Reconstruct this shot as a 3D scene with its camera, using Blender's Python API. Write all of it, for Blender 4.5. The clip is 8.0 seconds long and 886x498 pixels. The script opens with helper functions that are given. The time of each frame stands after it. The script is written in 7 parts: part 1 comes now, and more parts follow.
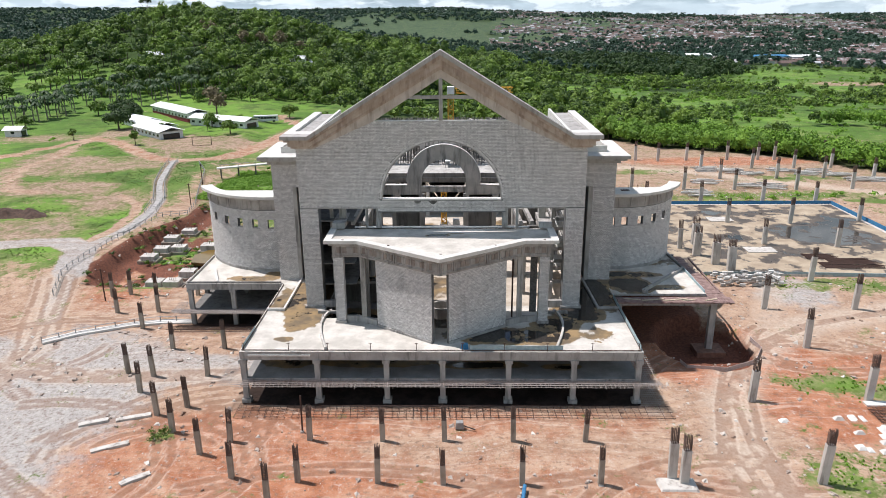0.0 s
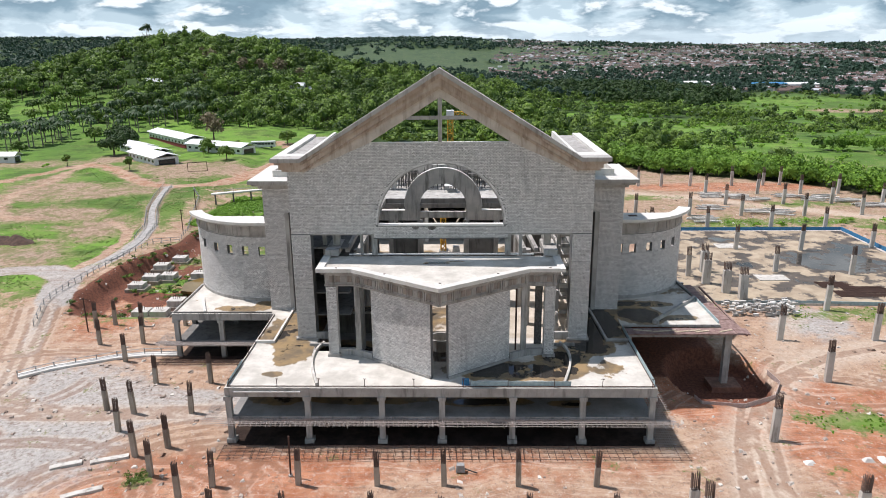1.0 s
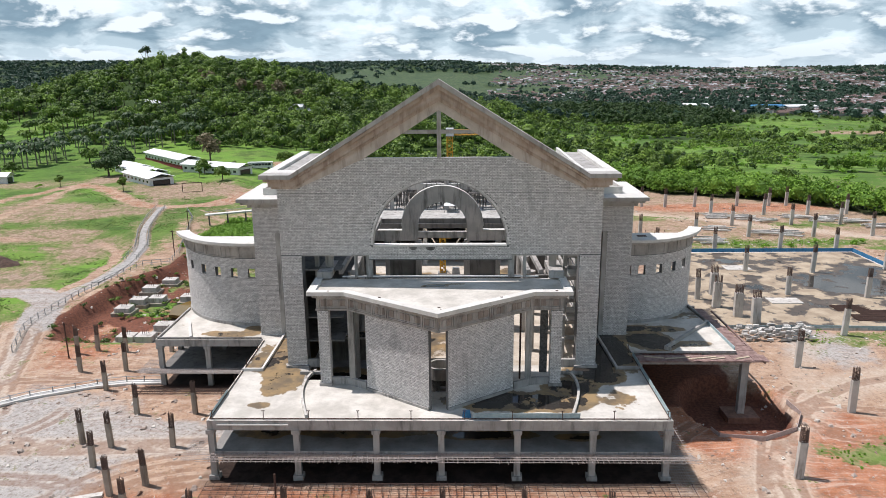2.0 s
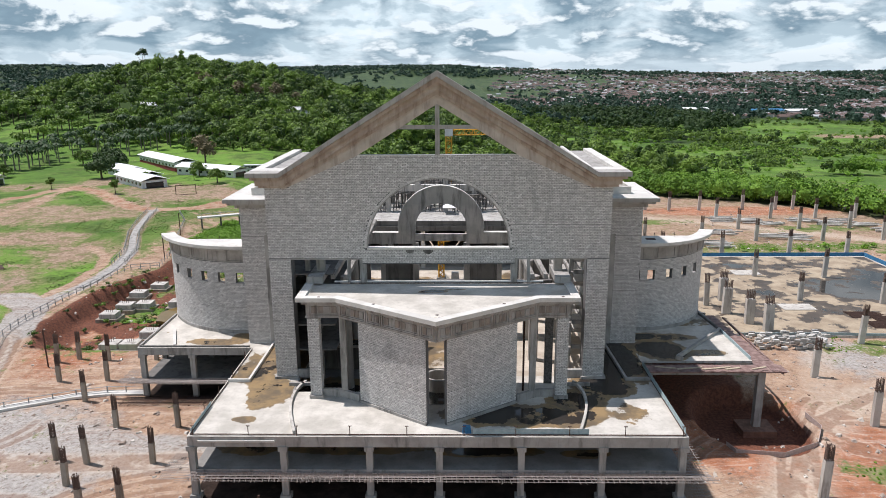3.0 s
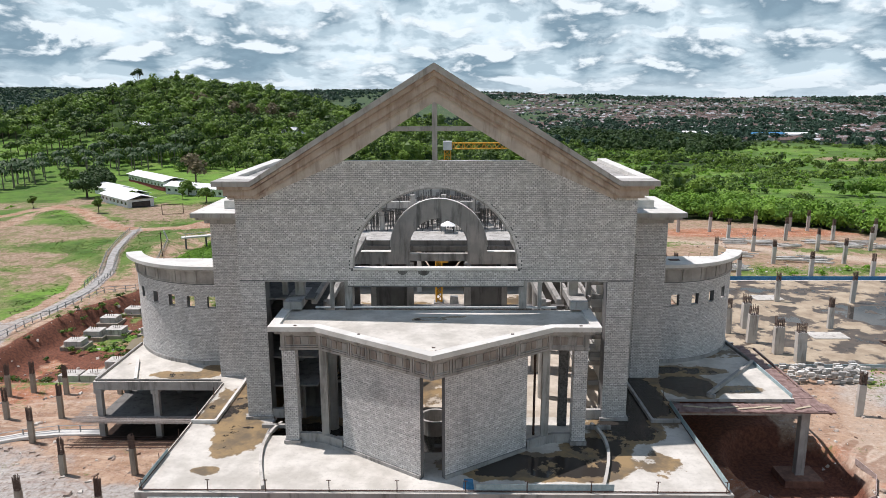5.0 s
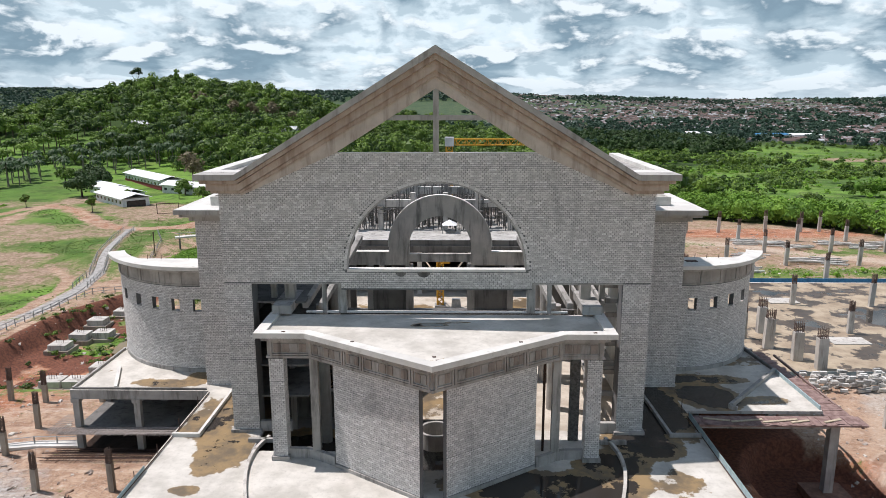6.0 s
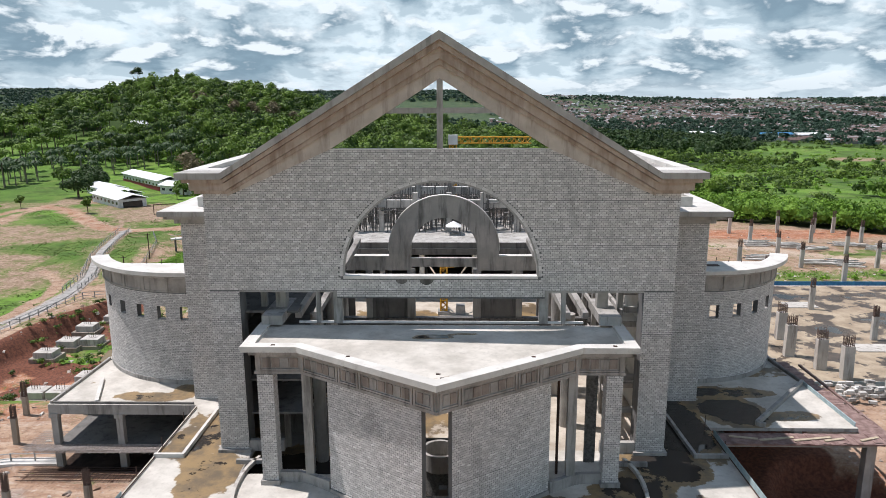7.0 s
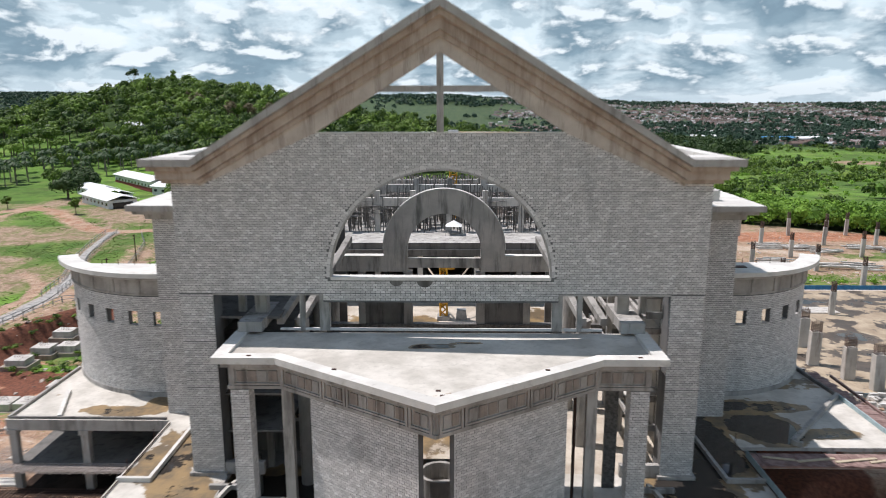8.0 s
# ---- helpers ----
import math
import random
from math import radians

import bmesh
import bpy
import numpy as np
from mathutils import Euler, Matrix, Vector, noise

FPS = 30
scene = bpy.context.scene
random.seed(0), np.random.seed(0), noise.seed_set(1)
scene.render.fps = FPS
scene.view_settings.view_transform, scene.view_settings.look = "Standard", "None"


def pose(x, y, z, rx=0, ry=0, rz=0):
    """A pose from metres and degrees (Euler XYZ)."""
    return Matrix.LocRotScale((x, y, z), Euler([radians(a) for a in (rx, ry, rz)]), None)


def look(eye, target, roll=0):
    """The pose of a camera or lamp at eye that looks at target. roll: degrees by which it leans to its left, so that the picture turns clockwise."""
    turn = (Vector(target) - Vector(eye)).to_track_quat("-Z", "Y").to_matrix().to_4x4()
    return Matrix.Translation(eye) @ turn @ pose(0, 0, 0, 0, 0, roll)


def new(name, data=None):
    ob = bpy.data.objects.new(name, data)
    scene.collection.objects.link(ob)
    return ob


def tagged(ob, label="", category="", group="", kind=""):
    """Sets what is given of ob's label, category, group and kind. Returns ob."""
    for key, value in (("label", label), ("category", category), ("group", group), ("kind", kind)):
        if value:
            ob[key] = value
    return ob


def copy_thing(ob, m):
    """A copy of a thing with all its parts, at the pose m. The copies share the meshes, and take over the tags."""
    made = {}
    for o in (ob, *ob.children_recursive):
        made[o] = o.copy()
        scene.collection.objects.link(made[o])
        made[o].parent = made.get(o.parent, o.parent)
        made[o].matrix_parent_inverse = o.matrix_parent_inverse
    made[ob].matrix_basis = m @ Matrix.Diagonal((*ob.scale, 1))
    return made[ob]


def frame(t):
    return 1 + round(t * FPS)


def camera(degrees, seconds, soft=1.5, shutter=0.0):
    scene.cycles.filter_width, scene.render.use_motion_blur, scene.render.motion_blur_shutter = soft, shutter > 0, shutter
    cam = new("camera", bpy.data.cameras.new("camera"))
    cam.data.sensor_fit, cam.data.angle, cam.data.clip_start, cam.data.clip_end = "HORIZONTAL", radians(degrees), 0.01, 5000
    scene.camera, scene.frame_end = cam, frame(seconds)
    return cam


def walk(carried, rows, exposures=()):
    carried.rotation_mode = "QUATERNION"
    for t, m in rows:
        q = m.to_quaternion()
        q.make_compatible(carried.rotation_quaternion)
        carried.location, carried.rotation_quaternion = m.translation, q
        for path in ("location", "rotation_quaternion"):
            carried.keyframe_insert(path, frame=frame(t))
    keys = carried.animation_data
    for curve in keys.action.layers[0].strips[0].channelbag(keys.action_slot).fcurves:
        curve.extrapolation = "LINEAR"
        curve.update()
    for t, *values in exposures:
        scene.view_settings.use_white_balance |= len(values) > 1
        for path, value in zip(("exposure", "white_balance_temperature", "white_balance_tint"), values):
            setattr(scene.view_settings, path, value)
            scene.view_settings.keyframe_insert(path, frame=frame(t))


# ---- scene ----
cam = camera(64.4, 8.0, 0.65, 0.5)
PATH = [
    (0, (2.475, -100.192, 51.187), (2.431, -98.296, 50.55), -0.5),
    (0.5, (2.425, -97.497, 50.384), (2.383, -95.591, 49.781), -0.5),
    (1, (2.344, -94.706, 49.601), (2.302, -92.788, 49.037), -0.5),
    (1.5, (2.28, -91.948, 48.764), (2.239, -90.019, 48.24), -0.5),
    (3, (2.175, -83.813, 46.373), (2.138, -81.874, 45.882), -0.4),
    (3.5, (2.132, -81.047, 45.585), (2.096, -79.104, 45.11), -0.3),
    (4, (2.057, -78.24, 44.754), (2.023, -76.291, 44.306), -0.3),
    (4.5, (1.999, -75.447, 44.001), (1.968, -73.495, 43.569), -0.2),
    (6, (1.843, -66.92, 41.866), (1.808, -64.965, 41.443), -0.1),
    (6.5, (1.638, -64.145, 41.434), (1.598, -62.191, 41.011), -0.1),
    (7, (1.557, -61.317, 41.072), (1.515, -59.362, 40.65), -0.2),
    (7.5, (1.511, -58.555, 40.482), (1.467, -56.6, 40.061), -0.1),
    (7.9, (1.475, -56.35, 40.01), (1.431, -54.395, 39.589), -0.1),
    (8, (1.286, -54.222, 38.998), (1.247, -52.264, 38.588), -0.1),
]
walk(cam, [(t, look(eye, target, roll)) for t, eye, target, roll in PATH],
     [(0, 0.12, 6480, 15), (1.5, 0.09, 6480, 15), (3, -0.04, 6480, 15), (8, -0.04, 6480, 15)])

# ---- light ----
SUN_WAY = Vector((0.44, -0.14, -1.0)).normalized()
sun = new("sun", bpy.data.lights.new("sun", "SUN"))
sun.data.energy, sun.data.angle, sun.data.color = 5.0, radians(0.6), (1.0, 0.975, 0.945)
sun.rotation_mode = "QUATERNION"
sun.rotation_quaternion = SUN_WAY.to_track_quat("-Z", "Y")
sun.location = (-40, 10, 120)

world = bpy.data.worlds.new("sky")
scene.world = world
world.use_nodes = True
wn, wl = world.node_tree.nodes, world.node_tree.links
wn.clear()


def wnode(kind, **kw):
    n = wn.new(kind)
    for k, v in kw.items():
        n.inputs[k].default_value = v
    return n


sky = wn.new("ShaderNodeTexSky")
sky.sky_type, sky.sun_disc = "NISHITA", False
sky.sun_elevation = radians(65)
sky.dust_density, sky.ozone_density = 0.3, 4.0
sky.sun_rotation = math.atan2(-SUN_WAY.x, -SUN_WAY.y)
coord = wn.new("ShaderNodeTexCoord")
split = wn.new("ShaderNodeSeparateXYZ")
wl.new(coord.outputs["Generated"], split.inputs[0])


def wmath(op, a, b=None, c=None, clamp=False):
    n = wn.new("ShaderNodeMath")
    n.operation, n.use_clamp = op, clamp
    for k, v in enumerate((a, b, c)):
        if v is None:
            continue
        if isinstance(v, (int, float)):
            n.inputs[k].default_value = v
        else:
            wl.new(v, n.inputs[k])
    return n.outputs[0]


def cloud_body(lift):
    """Thickness of a flat cloud deck seen in perspective, `lift` higher up the sky than the ray."""
    depth = wmath("ADD", wmath("MAXIMUM", split.outputs["Z"], 0.0), 0.27 + lift)
    p = wn.new("ShaderNodeCombineXYZ")
    wl.new(wmath("DIVIDE", split.outputs["X"], depth), p.inputs[0])
    wl.new(wmath("DIVIDE", split.outputs["Y"], depth), p.inputs[1])
    q = wn.new("ShaderNodeCombineXYZ")
    wl.new(split.outputs["X"], q.inputs[0])
    wl.new(split.outputs["Y"], q.inputs[1])
    wl.new(wmath("MULTIPLY", wmath("POWER", wmath("ADD", wmath("MAXIMUM", split.outputs["Z"], 0.0), 0.012 + lift), 0.62), 1.45), q.inputs[2])
    out = None
    for source, scale, detail, rough, weight, offset in ((p, 1.6, 3.0, 0.5, 0.34, (3.1, 1.7, 0.0)), (q, 12.0, 9.0, 0.52, 0.66, (7.4, 2.2, 0.0))):
        m = wn.new("ShaderNodeMapping")
        m.inputs["Location"].default_value = offset
        wl.new(source.outputs[0], m.inputs[0])
        n = wnode("ShaderNodeTexNoise", Scale=scale, Detail=detail, Roughness=rough, Distortion=0.2)
        wl.new(m.outputs[0], n.inputs["Vector"])
        v = wmath("MULTIPLY", n.outputs["Fac"], weight)
        out = v if out is None else wmath("ADD", out, v)
    return out


def wstep(value, lo, hi, to_lo=0.0, to_hi=1.0):
    n = wn.new("ShaderNodeMapRange")
    n.interpolation_type = "SMOOTHSTEP"
    wl.new(value, n.inputs["Value"])
    for k, v in (("From Min", lo), ("From Max", hi), ("To Min", to_lo), ("To Max", to_hi)):
        n.inputs[k].default_value = v
    return n.outputs[0]


def wmix(fac, a, b):
    n = wn.new("ShaderNodeMix")
    n.data_type = "RGBA"
    wl.new(fac, n.inputs[0])
    for k, v in ((6, a), (7, b)):
        if isinstance(v, tuple):
            n.inputs[k].default_value = (*v, 1.0)
        else:
            wl.new(v, n.inputs[k])
    return n.outputs[2]


body, above = cloud_body(0.0), cloud_body(0.012)
# cloud tops stand white against gaps, thick bases are grey; gaps open towards the zenith, out of view, which lowers the
# fill light
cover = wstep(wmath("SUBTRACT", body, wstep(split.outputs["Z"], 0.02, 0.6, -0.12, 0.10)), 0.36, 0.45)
top_lit = wmath("ADD", wmath("MULTIPLY", wmath("SUBTRACT", body, above), 7.5), 0.5, clamp=True)
thick = wstep(body, 0.435, 0.555)
shade = wmix(thick, (0.82, 0.99, 1.06), (0.25, 0.38, 0.47))
shade = wmix(wstep(top_lit, 0.52, 1.08), shade, (0.95, 1.07, 1.11))
shade = wmix(wstep(top_lit, 0.5, 0.0, 0.0, 0.55), shade, (0.31, 0.465, 0.56))
shade = wmix(wstep(split.outputs["Z"], 0.0, 0.035, 0.55, 0.0), shade, (0.72, 0.86, 0.93))
skybg, cloudbg = wn.new("ShaderNodeBackground"), wn.new("ShaderNodeBackground")
wl.new(sky.outputs[0], skybg.inputs[0])
skybg.inputs[1].default_value = 0.11
wl.new(shade, cloudbg.inputs[0])
cloudbg.inputs[1].default_value = 0.97
both, wout = wn.new("ShaderNodeMixShader"), wn.new("ShaderNodeOutputWorld")
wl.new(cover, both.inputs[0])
wl.new(skybg.outputs[0], both.inputs[1])
wl.new(cloudbg.outputs[0], both.inputs[2])
wl.new(both.outputs[0], wout.inputs[0])


# ---- materials ----
class Mat:
    """A node material with short helpers; positions are in world metres."""

    def __init__(self, name, rough=0.85, metal=0.0, spec=0.3):
        self.m = bpy.data.materials.new(name)
        self.m.use_nodes = True
        self.n, self.l = self.m.node_tree.nodes, self.m.node_tree.links
        self.b = self.n["Principled BSDF"]
        self.b.inputs["Roughness"].default_value = rough
        self.b.inputs["Metallic"].default_value = metal
        self.b.inputs["Specular IOR Level"].default_value = spec
        self.geo = self.n.new("ShaderNodeNewGeometry")

    def put(self, v, socket):
        if isinstance(v, (int, float)):
            socket.default_value = v
        elif isinstance(v, tuple):
            socket.default_value = (*v, 1.0) if len(v) == 3 and socket.type == "RGBA" else v
        else:
            self.l.new(v, socket)

    def noise(self, scale, detail=4.0, rough=0.6, stretch=(1, 1, 1), shift=(0, 0, 0)):
        mp = self.n.new("ShaderNodeMapping")
        mp.inputs["Scale"].default_value, mp.inputs["Location"].default_value = stretch, shift
        self.l.new(self.geo.outputs["Position"], mp.inputs[0])
        t = self.n.new("ShaderNodeTexNoise")
        t.inputs["Scale"].default_value, t.inputs["Detail"].default_value, t.inputs["Roughness"].default_value = scale, detail, rough
        self.l.new(mp.outputs[0], t.inputs["Vector"])
        return t.outputs["Fac"]

    def math(self, op, a, b=0.0, clamp=False):
        t = self.n.new("ShaderNodeMath")
        t.operation, t.use_clamp = op, clamp
        self.put(a, t.inputs[0])
        self.put(b, t.inputs[1])
        return t.outputs[0]

    def step(self, v, lo, hi):
        t = self.n.new("ShaderNodeMapRange")
        t.interpolation_type = "SMOOTHSTEP"
        self.put(v, t.inputs["Value"])
        t.inputs["From Min"].default_value, t.inputs["From Max"].default_value = lo, hi
        return t.outputs[0]

    def mix(self, fac, a, b):
        t = self.n.new("ShaderNodeMix")
        t.data_type = "RGBA"
        self.put(fac, t.inputs[0])
        self.put(a, t.inputs[6])
        self.put(b, t.inputs[7])
        return t.outputs[2]

    def attr(self, name):
        t = self.n.new("ShaderNodeAttribute")
        t.attribute_name = name
        return t.outputs["Fac"]

    def color(self, v):
        self.put(v, self.b.inputs["Base Color"])

    def rough(self, v):
        self.put(v, self.b.inputs["Roughness"])

    def bump(self, v, strength=0.4, distance=0.02):
        t = self.n.new("ShaderNodeBump")
        t.inputs["Strength"].default_value, t.inputs["Distance"].default_value = strength, distance
        self.l.new(v, t.inputs["Height"])
        self.l.new(t.outputs[0], self.b.inputs["Normal"])


def weathered(name, pale, mid, stain, streak=True, rough=0.88, lo=0.48, hi=0.72):
    """Cast concrete: cloudy base, fine grain, dark rain streaks."""
    m = Mat(name, rough)
    c = m.mix(m.step(m.noise(0.45, 5), 0.3, 0.7), pale, mid)
    c = m.mix(m.math("MULTIPLY", m.step(m.noise(9.0, 3), 0.35, 0.75), 0.25), c, mid)
    s = m.noise(1.1, 5, 0.65, (1, 1, 0.13) if streak else (1, 1, 1), (3, 5, 1))
    c = m.mix(m.math("MULTIPLY", m.step(s, lo, hi), 0.75), c, stain)
    m.color(c)
    m.bump(m.noise(14.0, 5), 0.35, 0.02)
    return m.m


concrete = weathered("cast_concrete", (0.41, 0.39, 0.365), (0.29, 0.275, 0.255), (0.10, 0.095, 0.088))
# Darkened copy of the concrete: shade put in the colour indoors and under floors
concrete_dark = weathered("shade_and_stain_concrete", (0.19, 0.18, 0.17), (0.125, 0.12, 0.112), (0.05, 0.047, 0.043))
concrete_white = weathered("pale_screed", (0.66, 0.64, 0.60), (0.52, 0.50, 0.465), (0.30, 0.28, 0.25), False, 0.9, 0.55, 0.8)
concrete_post = weathered("post_concrete", (0.56, 0.53, 0.485), (0.42, 0.39, 0.35), (0.16, 0.13, 0.11))
cornice_mat = weathered("cornice_concrete", (0.47, 0.395, 0.335), (0.36, 0.285, 0.23), (0.21, 0.145, 0.11), True, 0.88, 0.42, 0.7)
cornice_grey = weathered("plain_cornice", (0.42, 0.40, 0.37), (0.32, 0.30, 0.28), (0.17, 0.155, 0.14))
frieze_mat = weathered("frieze_concrete", (0.40, 0.37, 0.34), (0.25, 0.23, 0.21), (0.11, 0.095, 0.085), True, 0.9, 0.48, 0.72)
frieze_tile = weathered("frieze_tile", (0.33, 0.275, 0.235), (0.20, 0.165, 0.145), (0.08, 0.066, 0.058), True, 0.9, 0.45, 0.7)
band_mat = weathered("raking_beam", (0.54, 0.475, 0.415), (0.41, 0.35, 0.30), (0.21, 0.165, 0.135), True, 0.9, 0.46, 0.72)
screen_mat = weathered("screen_concrete", (0.60, 0.555, 0.51), (0.43, 0.40, 0.37), (0.10, 0.093, 0.085), True, 0.9, 0.45, 0.7)

post_brown = weathered("mud_stained_concrete", (0.38, 0.335, 0.28), (0.27, 0.23, 0.185), (0.13, 0.105, 0.085))


def block_material():
    m = Mat("concrete_blocks", 0.92)
    r = m.geo.outputs["Random Per Island"]
    c = m.mix(m.step(r, 0.0, 1.0), (0.45, 0.43, 0.413), (0.605, 0.58, 0.557))
    c = m.mix(m.math("MULTIPLY", m.step(r, 0.90, 0.97), 0.4), c, (0.74, 0.73, 0.71))
    c = m.mix(m.math("MULTIPLY", m.step(m.noise(0.5, 6, 0.65, (1, 1, 0.22)), 0.52, 0.72), 0.38), c, (0.19, 0.185, 0.178))
    c = m.mix(m.math("MULTIPLY", m.step(m.noise(0.25, 3, 0.5, (1, 1, 1), (9, 2, 4)), 0.52, 0.75), 0.2), c, (0.46, 0.45, 0.43))
    m.color(c)
    m.bump(m.noise(30.0, 3), 0.3, 0.01)
    return m.m


blocks_mat = block_material()
mortar = weathered("mortar", (0.17, 0.168, 0.166), (0.115, 0.114, 0.113), (0.08, 0.079, 0.078))


def terrace_material(name, pale, mid, lift, wet_a=(0.25, 0.155, 0.055), wet_b=(0.105, 0.072, 0.038)):
    """Screed with wet, brown-edged puddles where the attribute 'wet' is high; some spots paint shade."""
    m = Mat(name, 0.85)
    base = m.mix(m.step(m.noise(0.35, 5), 0.3, 0.7), pale, mid)
    base = m.mix(m.math("MULTIPLY", m.step(m.noise(2.5, 5), 0.5, 0.75), 0.4), base, tuple(v * 0.72 for v in mid))
    w = m.math("ADD", m.attr("wet"), m.math("MULTIPLY", m.math("SUBTRACT", m.noise(0.21, 7, 0.64), 0.5), 1.6 * lift))
    damp = m.step(w, 0.42, 0.50)
    pool = m.step(w, 0.86, 0.93)
    brown = m.mix(m.step(m.noise(0.35, 6, 0.7), 0.38, 0.62), wet_a, wet_b)
    c = m.mix(m.math("MULTIPLY", damp, 0.9), base, brown)
    c = m.mix(pool, c, (0.035, 0.03, 0.026))
    m.color(c)
    m.rough(m.math("SUBTRACT", m.math("SUBTRACT", 0.88, m.math("MULTIPLY", damp, 0.4)), m.math("MULTIPLY", pool, 0.43)))
    m.bump(m.math("MULTIPLY", m.noise(8.0, 4), m.math("SUBTRACT", 1.0, pool)), 0.3, 0.02)
    return m.m


terrace_mat = terrace_material("terrace_screed", (0.60, 0.565, 0.51), (0.41, 0.38, 0.335), 1.45)
yard_mat = terrace_material("yard_screed", (0.42, 0.34, 0.245), (0.28, 0.215, 0.15), 1.9, (0.075, 0.055, 0.042), (0.042, 0.034, 0.03))
# Darker copy of the screed, shade below the terrace put into the colour
under_mat = terrace_material("shaded_screed", (0.30, 0.29, 0.275), (0.20, 0.19, 0.18), 1.0)
nave_mat = terrace_material("nave_screed", (0.56, 0.50, 0.42), (0.37, 0.31, 0.245), 1.2)
grimy = weathered("grimy_slab", (0.50, 0.48, 0.45), (0.33, 0.315, 0.29), (0.12, 0.11, 0.10), False)


def plain(name, a, b, rough=0.7, metal=0.0, scale=3.0, spec=0.3):
    m = Mat(name, rough, metal, spec)
    c = m.mix(m.step(m.noise(scale, 4), 0.3, 0.7), a, b)
    c = m.mix(m.math("MULTIPLY", m.step(m.noise(scale * 6, 3), 0.5, 0.8), 0.4), c, tuple(v * 0.7 for v in b))
    m.color(c)
    m.bump(m.noise(scale * 5, 3), 0.25, 0.01)
    return m.m


rust = plain("rusty_steel", (0.10, 0.055, 0.04), (0.06, 0.04, 0.035), 0.8, 0.2, 6.0)
cage_rust = plain("rebar_rust", (0.17, 0.115, 0.09), (0.10, 0.07, 0.06), 0.85, 0.1, 6.0)
bright_steel = plain("grey_steel_bars", (0.42, 0.37, 0.34), (0.25, 0.215, 0.195), 0.7, 0.2, 4.0)
dug_soil = plain("dug_red_soil", (0.27, 0.15, 0.105), (0.17, 0.095, 0.07), 0.95, 0.0, 1.5)
# Steel of the shoring; also painted shade on the cross beam and ring support
shore_dark = plain("dark_steel_and_shade", (0.20, 0.19, 0.18), (0.09, 0.085, 0.08), 0.7, 0.3, 4.0)
timber = plain("formwork_boards", (0.31, 0.215, 0.19), (0.165, 0.10, 0.09), 0.85, 0.0, 1.2)
pale_timber = plain("pale_timber", (0.50, 0.42, 0.31), (0.38, 0.31, 0.22), 0.8)
roof_white = plain("white_metal_roof", (0.78, 0.78, 0.77), (0.66, 0.66, 0.65), 0.5, 0.0, 0.4)
wall_white = plain("white_limewash", (0.70, 0.70, 0.69), (0.56, 0.56, 0.55), 0.85, 0.0, 0.6)
wall_red = plain("red_dado", (0.28, 0.06, 0.06), (0.2, 0.05, 0.05), 0.8)
glass_dark = plain("dark_glazing", (0.03, 0.035, 0.04), (0.02, 0.02, 0.025), 0.15, 0.0, 1.0, 0.5)
yellow = plain("yellow_paint", (0.62, 0.34, 0.03), (0.5, 0.25, 0.03), 0.5, 0.0, 2.0)
blue = plain("blue_netting", (0.05, 0.20, 0.36), (0.03, 0.13, 0.26), 0.8, 0.0, 2.0)
pale_net = plain("pale_netting", (0.36, 0.45, 0.47), (0.25, 0.33, 0.35), 0.9, 0.0, 2.0)
rubber = plain("rubber", (0.02, 0.02, 0.02), (0.03, 0.03, 0.03), 0.8)
bark = plain("bark", (0.13, 0.10, 0.075), (0.08, 0.06, 0.045), 0.9, 0.0, 4.0)
pale_bark = plain("palm_bark", (0.24, 0.21, 0.17), (0.16, 0.14, 0.11), 0.9, 0.0, 4.0)
roof_tile = plain("clay_roof", (0.34, 0.16, 0.10), (0.22, 0.10, 0.07), 0.85, 0.0, 0.3)
fence_grey = plain("grey_fence", (0.36, 0.36, 0.35), (0.25, 0.25, 0.25), 0.6, 0.3, 2.0)


def leaves(name, dark, mid, light, rough=0.6):
    """Leaf cards that let some light through."""
    m = Mat(name, rough, 0.0, 0.25)
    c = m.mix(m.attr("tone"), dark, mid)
    c = m.mix(m.math("MULTIPLY", m.step(m.geo.outputs["Random Per Island"], 0.55, 1.0), 0.55), c, light)
    c = m.mix(m.math("MULTIPLY", m.step(m.noise(1.6, 4, 0.7), 0.5, 0.68), 0.3), c, tuple(v * 0.6 for v in dark))
    c = m.mix(m.math("MULTIPLY", m.step(m.noise(0.022, 4, 0.6, (1, 1, 0.3)), 0.48, 0.66), 0.6), c, tuple(v * 0.9 for v in dark))
    m.color(c)
    t, x = m.n.new("ShaderNodeBsdfTranslucent"), m.n.new("ShaderNodeMixShader")
    m.l.new(c, t.inputs[0])
    x.inputs[0].default_value = 0.15
    m.l.new(m.b.outputs[0], x.inputs[1])
    m.l.new(t.outputs[0], x.inputs[2])
    m.l.new(x.outputs[0], m.n["Material Output"].inputs[0])
    return m.m


leaf_wild = leaves("wild_leaves", (0.028, 0.062, 0.012), (0.165, 0.265, 0.036), (0.24, 0.35, 0.055))
leaf_lush = leaves("lush_leaves", (0.12, 0.25, 0.022), (0.19, 0.35, 0.036), (0.26, 0.43, 0.05))
leaf_belt = leaves("belt_leaves", (0.075, 0.16, 0.016), (0.17, 0.31, 0.034), (0.23, 0.38, 0.045))
# Bluish, muted base colour carries distance haze and cloud shade on far woods
leaf_far_haze = leaves("far_leaves_hazed", (0.018, 0.044, 0.028), (0.042, 0.085, 0.05), (0.058, 0.105, 0.06))
leaf_palm = leaves("palm_leaves", (0.035, 0.07, 0.022), (0.06, 0.10, 0.03), (0.075, 0.12, 0.04))
leaf_meadow = leaves("meadow_blades", (0.075, 0.12, 0.028), (0.15, 0.215, 0.042), (0.21, 0.24, 0.075))
